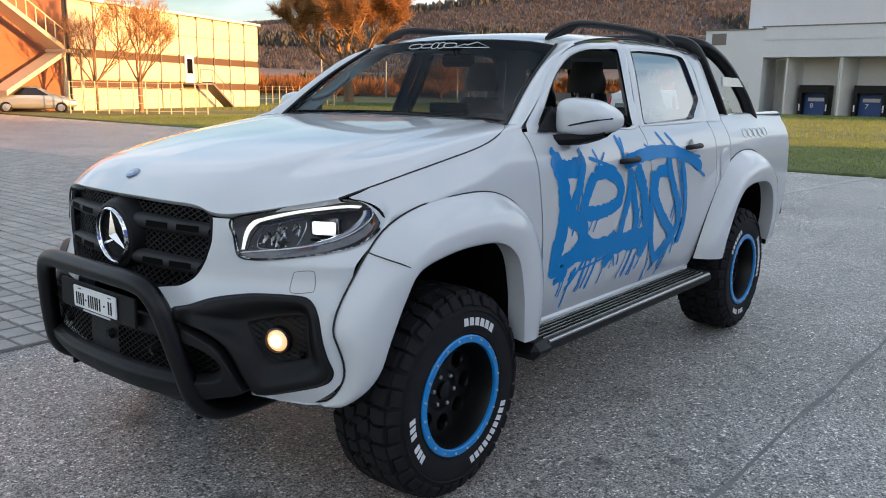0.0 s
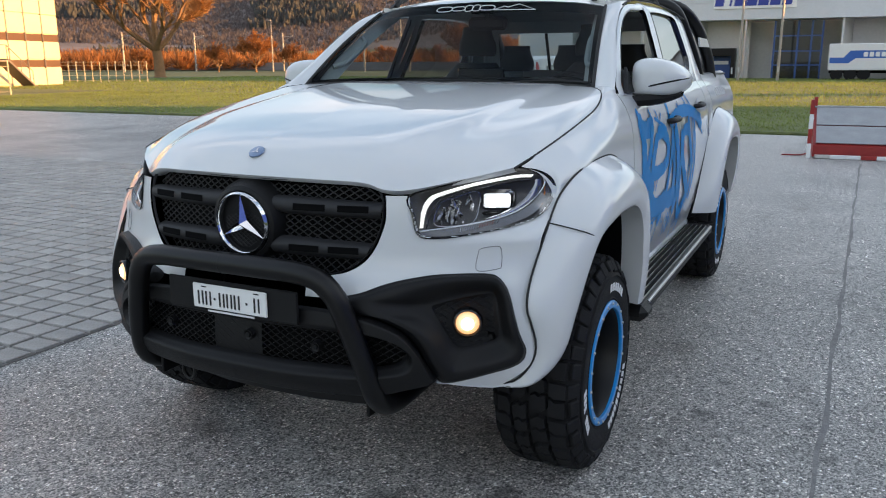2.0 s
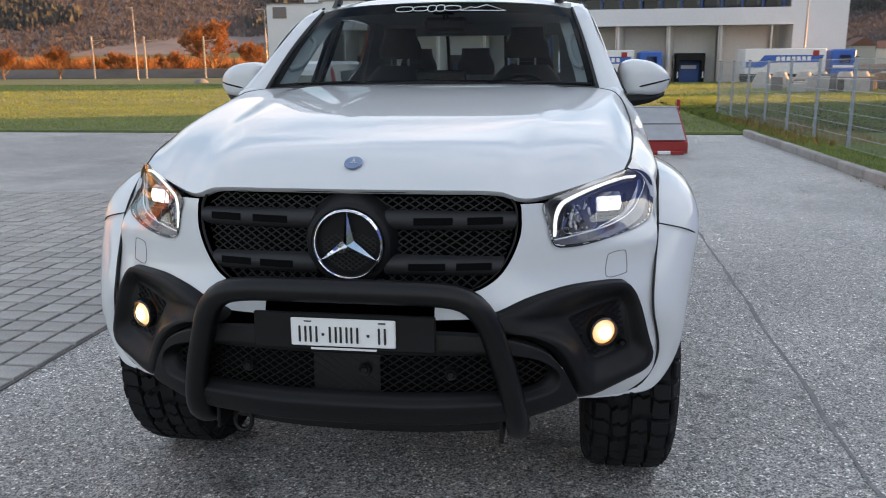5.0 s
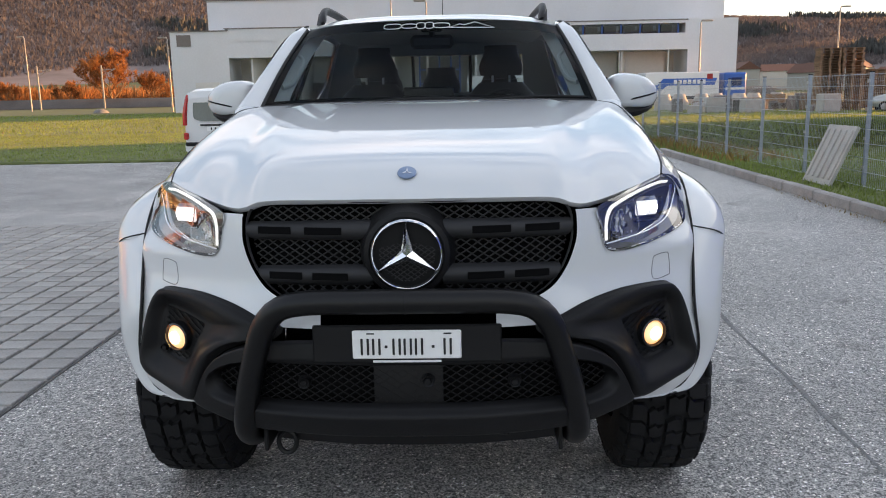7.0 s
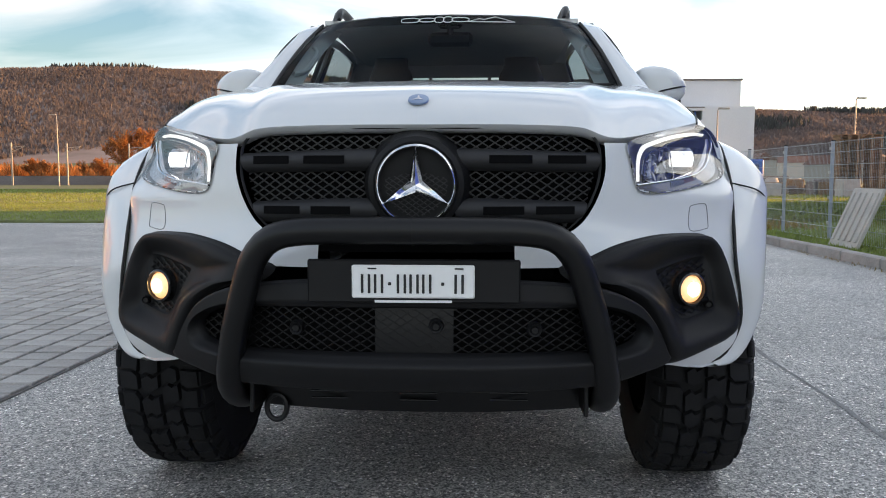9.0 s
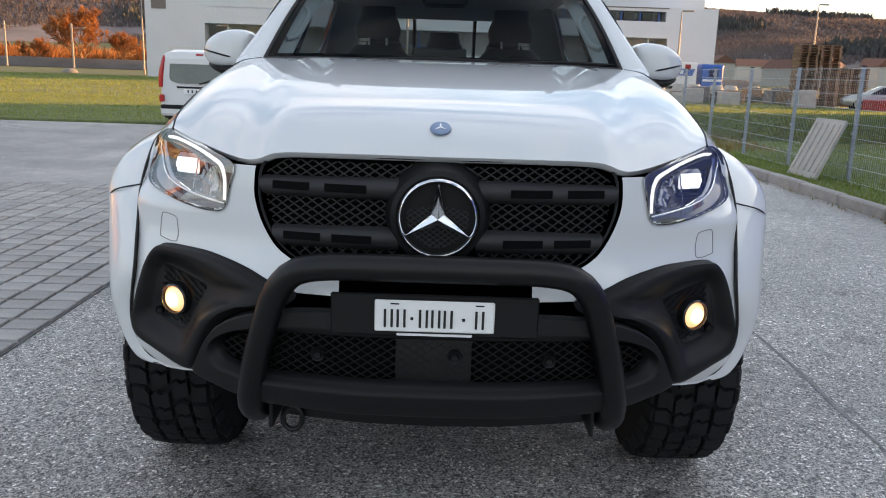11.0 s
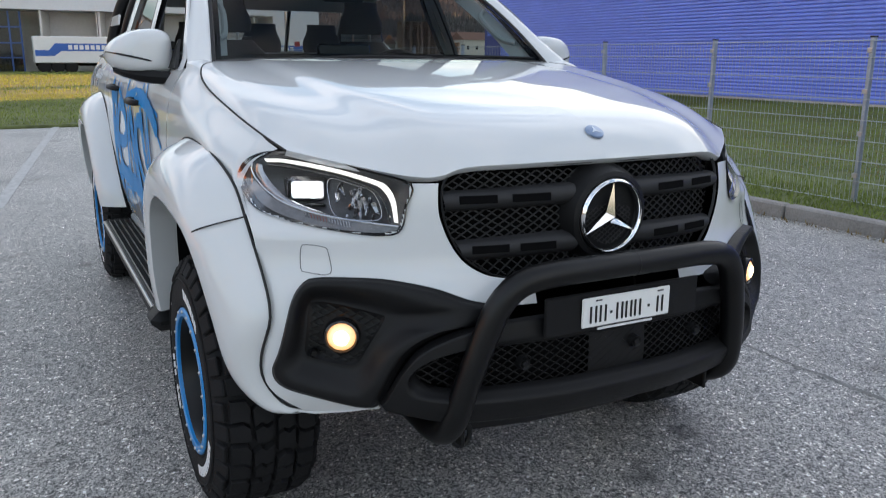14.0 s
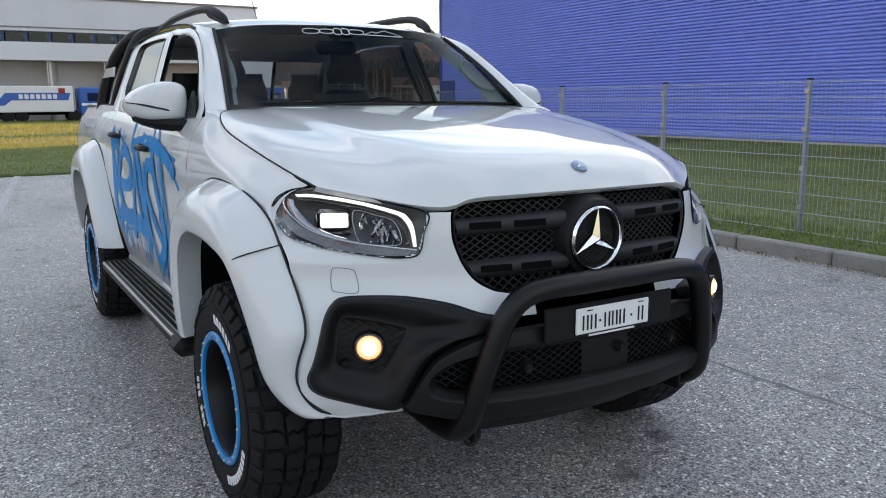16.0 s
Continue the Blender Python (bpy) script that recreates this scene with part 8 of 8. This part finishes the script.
part("handrail", Shape().rod((1.6, 1.6, 4.4), (6.5, 1.6, 7.2), 0.04).rod((0.3, 1.6, 4.3), (1.6, 1.6, 4.4), 0.04), M_CREAM, stw)

yf = thing("garden_fence", (-38.5, 18.6, 0), 52, "pale wire fence with thin posts round the hall", "fence")
for k in range(12):
    part("post", Shape().rod((k * 0.62, 0, 0), (k * 0.62, 0, 1.7), 0.03), M_CREAM, yf)
for z in (0.2, 0.6, 1.0, 1.4, 1.65):
    part("wire", Shape().rod((0, 0, z), (6.9, 0, z), 0.012, 5), M_CREAM, yf)
yf2 = copy_thing(yf, pose(-55, 44, 0, 0, 0, 30))

# ---- storage yard beyond the fence ----
ry = random.Random(21)


P_BEARER = Shape().box((-0.53, 0, 0.055), (0.12, 0.8, 0.105)).box((0, 0, 0.055), (0.12, 0.8, 0.105)).box((0.53, 0, 0.055), (0.12, 0.8, 0.105)).mesh("pallet", M_WOOD, 30)
P_BOARD = Shape().box((0, 0, 0), (1.2, 0.12, 0.024)).mesh("board", M_WOOD, 30)


def pallet_stack(x, y, n):
    t = thing("pallet_stack", (x, y, 0), ry.uniform(-4, 4), "tall stack of weathered wooden pallets", "pallet stack", "pallet stacks")
    for k in range(n):
        q = new("pallet", P_BEARER)
        q.parent = t
        q.location = (ry.uniform(-0.03, 0.03), ry.uniform(-0.03, 0.03), 0.144 * k)
        for yy in (-0.34, -0.17, 0, 0.17, 0.34):
            o = new("board", P_BOARD)
            o.parent = q
            o.location = (0, yy, 0.125)


for x, y, n in ((21.6, 45, 25), (22.9, 45, 25), (22.2, 46, 23), (25.5, 49, 17), (26.8, 49, 17)):
    pallet_stack(x, y, n)
for k in range(26):
    x, y = ry.uniform(13.5, 24), ry.uniform(41, 54)
    w, d, h = ry.uniform(0.6, 1.5), ry.uniform(0.5, 0.9), ry.uniform(0.35, 1.0)
    t = thing("concrete_block", (x, y, 0), ry.uniform(-20, 20), ry.choice(("grey concrete element stored in the yard", "pale concrete block stored in the yard")), "concrete block", "stored blocks")
    part("block", Shape().box((0, 0, h / 2 + 0.05), (w, d, h), 0.04), ry.choice((M_CONCRETE, M_TRIM, M_WOOD, M_RAIL_BED)), t)
    part("batten", Shape().box((-w * 0.3, 0, 0.03), (0.1, d, 0.06)).box((w * 0.3, 0, 0.03), (0.1, d, 0.06)), M_WOOD, t)
for k in range(7):
    t = thing("concrete_ring", (14.0 + 1.25 * k, 52 + 0.8 * (k % 2), 0), 0, "conical grey concrete shaft ring", "concrete ring", "shaft rings")
    part("ring", Shape().lathe([(0.62, 0), (0.62, 0.5), (0.36, 1.1), (0.30, 1.1), (0.52, 0.5), (0.52, 0)], (0, 0, 0), "z", 20), M_CONCRETE, t)
for x, y, m, lb in ((24.8, 42, M_VAN, "white car parked in the yard"), (27.0, 44, M_SILVER, "silver car parked in the yard"), (29.5, 43, M_VAN, "white car parked behind the fence")):
    c = copy_thing(sc, pose(x, y, 0, 0, 0, 70))
    tagged(c, lb)
rc = thing("red_container", (24.5, 40.5, 0), 10, "low red steel skip in the yard", "skip")
part("tub", Shape().box((0, 0, 0.35), (2.6, 1.3, 0.6), 0.05), M_RED, rc)
part("runner", Shape().box((0, 0, 0.03), (2.4, 0.3, 0.06)), M_STEEL, rc)

# orange survey mound and far hedge posts in the field
solid("gravel_mound", Shape().lathe([(0.9, 0.0), (0.7, 0.25), (0.4, 0.42), (0.0, 0.5)], (-40.0, 88, 0.0), "z", 14), M_JOINT, "small grey-brown gravel heap in the field", "gravel heap")

# ---- concrete pavers ----
PITCH_X, PITCH_Y = 0.205, 0.175
rp = random.Random(9)
bed = bpy.data.objects["paving_bed"]
paver_meshes = []
for k in range(6):
    s = Shape()
    w, d = (PITCH_X - 0.022) / 2, (PITCH_Y - 0.022) / 2
    top = [(-w + rp.uniform(0, 0.004), -d + rp.uniform(0, 0.004)), (w - rp.uniform(0, 0.004), -d + rp.uniform(0, 0.004)), (w - rp.uniform(0, 0.004), d - rp.uniform(0, 0.004)), (-w + rp.uniform(0, 0.004), d - rp.uniform(0, 0.004))]
    s.grid([[Vector((x * q, y * q, z)) for x, y in top] for q, z in ((1.0, 0.002), (1.0, 0.016), (0.95, 0.0205))], wrap=True)
    s.add([Vector((x * 0.95, y * 0.95, 0.0205)) for x, y in top], [(0, 1, 2, 3)])
    paver_meshes.append(s.mesh("paver", M_PAVER, 30))
near, rest_v, rest_f = 0, [], []
for j in range(65):
    for i in range(90):
        x, y = -2.10 - PITCH_X * i, 6.2 - PITCH_Y * j
        if i < 9 and 12 <= j < 45 and near < 300:
            near += 1
            ob = new("paver", paver_meshes[(i * 7 + j * 3) % 6])
            ob.parent = bed
            ob.location = (x + rp.uniform(-0.003, 0.003), y + rp.uniform(-0.003, 0.003), rp.uniform(-0.002, 0.002))
            ob.rotation_euler = (0, 0, rp.uniform(-0.015, 0.015))
        else:
            me = paver_meshes[(i * 7 + j * 3) % 6]
            k = len(rest_v)
            dz = rp.uniform(-0.002, 0.002)
            rest_v += [(v.co.x + x, v.co.y + y, v.co.z + dz) for v in me.vertices]
            rest_f += [tuple(q + k for q in p.vertices) for p in me.polygons]
me = bpy.data.meshes.new("pavers")
me.from_pydata(rest_v, [], rest_f)
me.materials.append(M_PAVER)
rest = tagged(new("pavers", me), "grey concrete pavers with gravel joints", kind="stuff")
rest.parent = bed
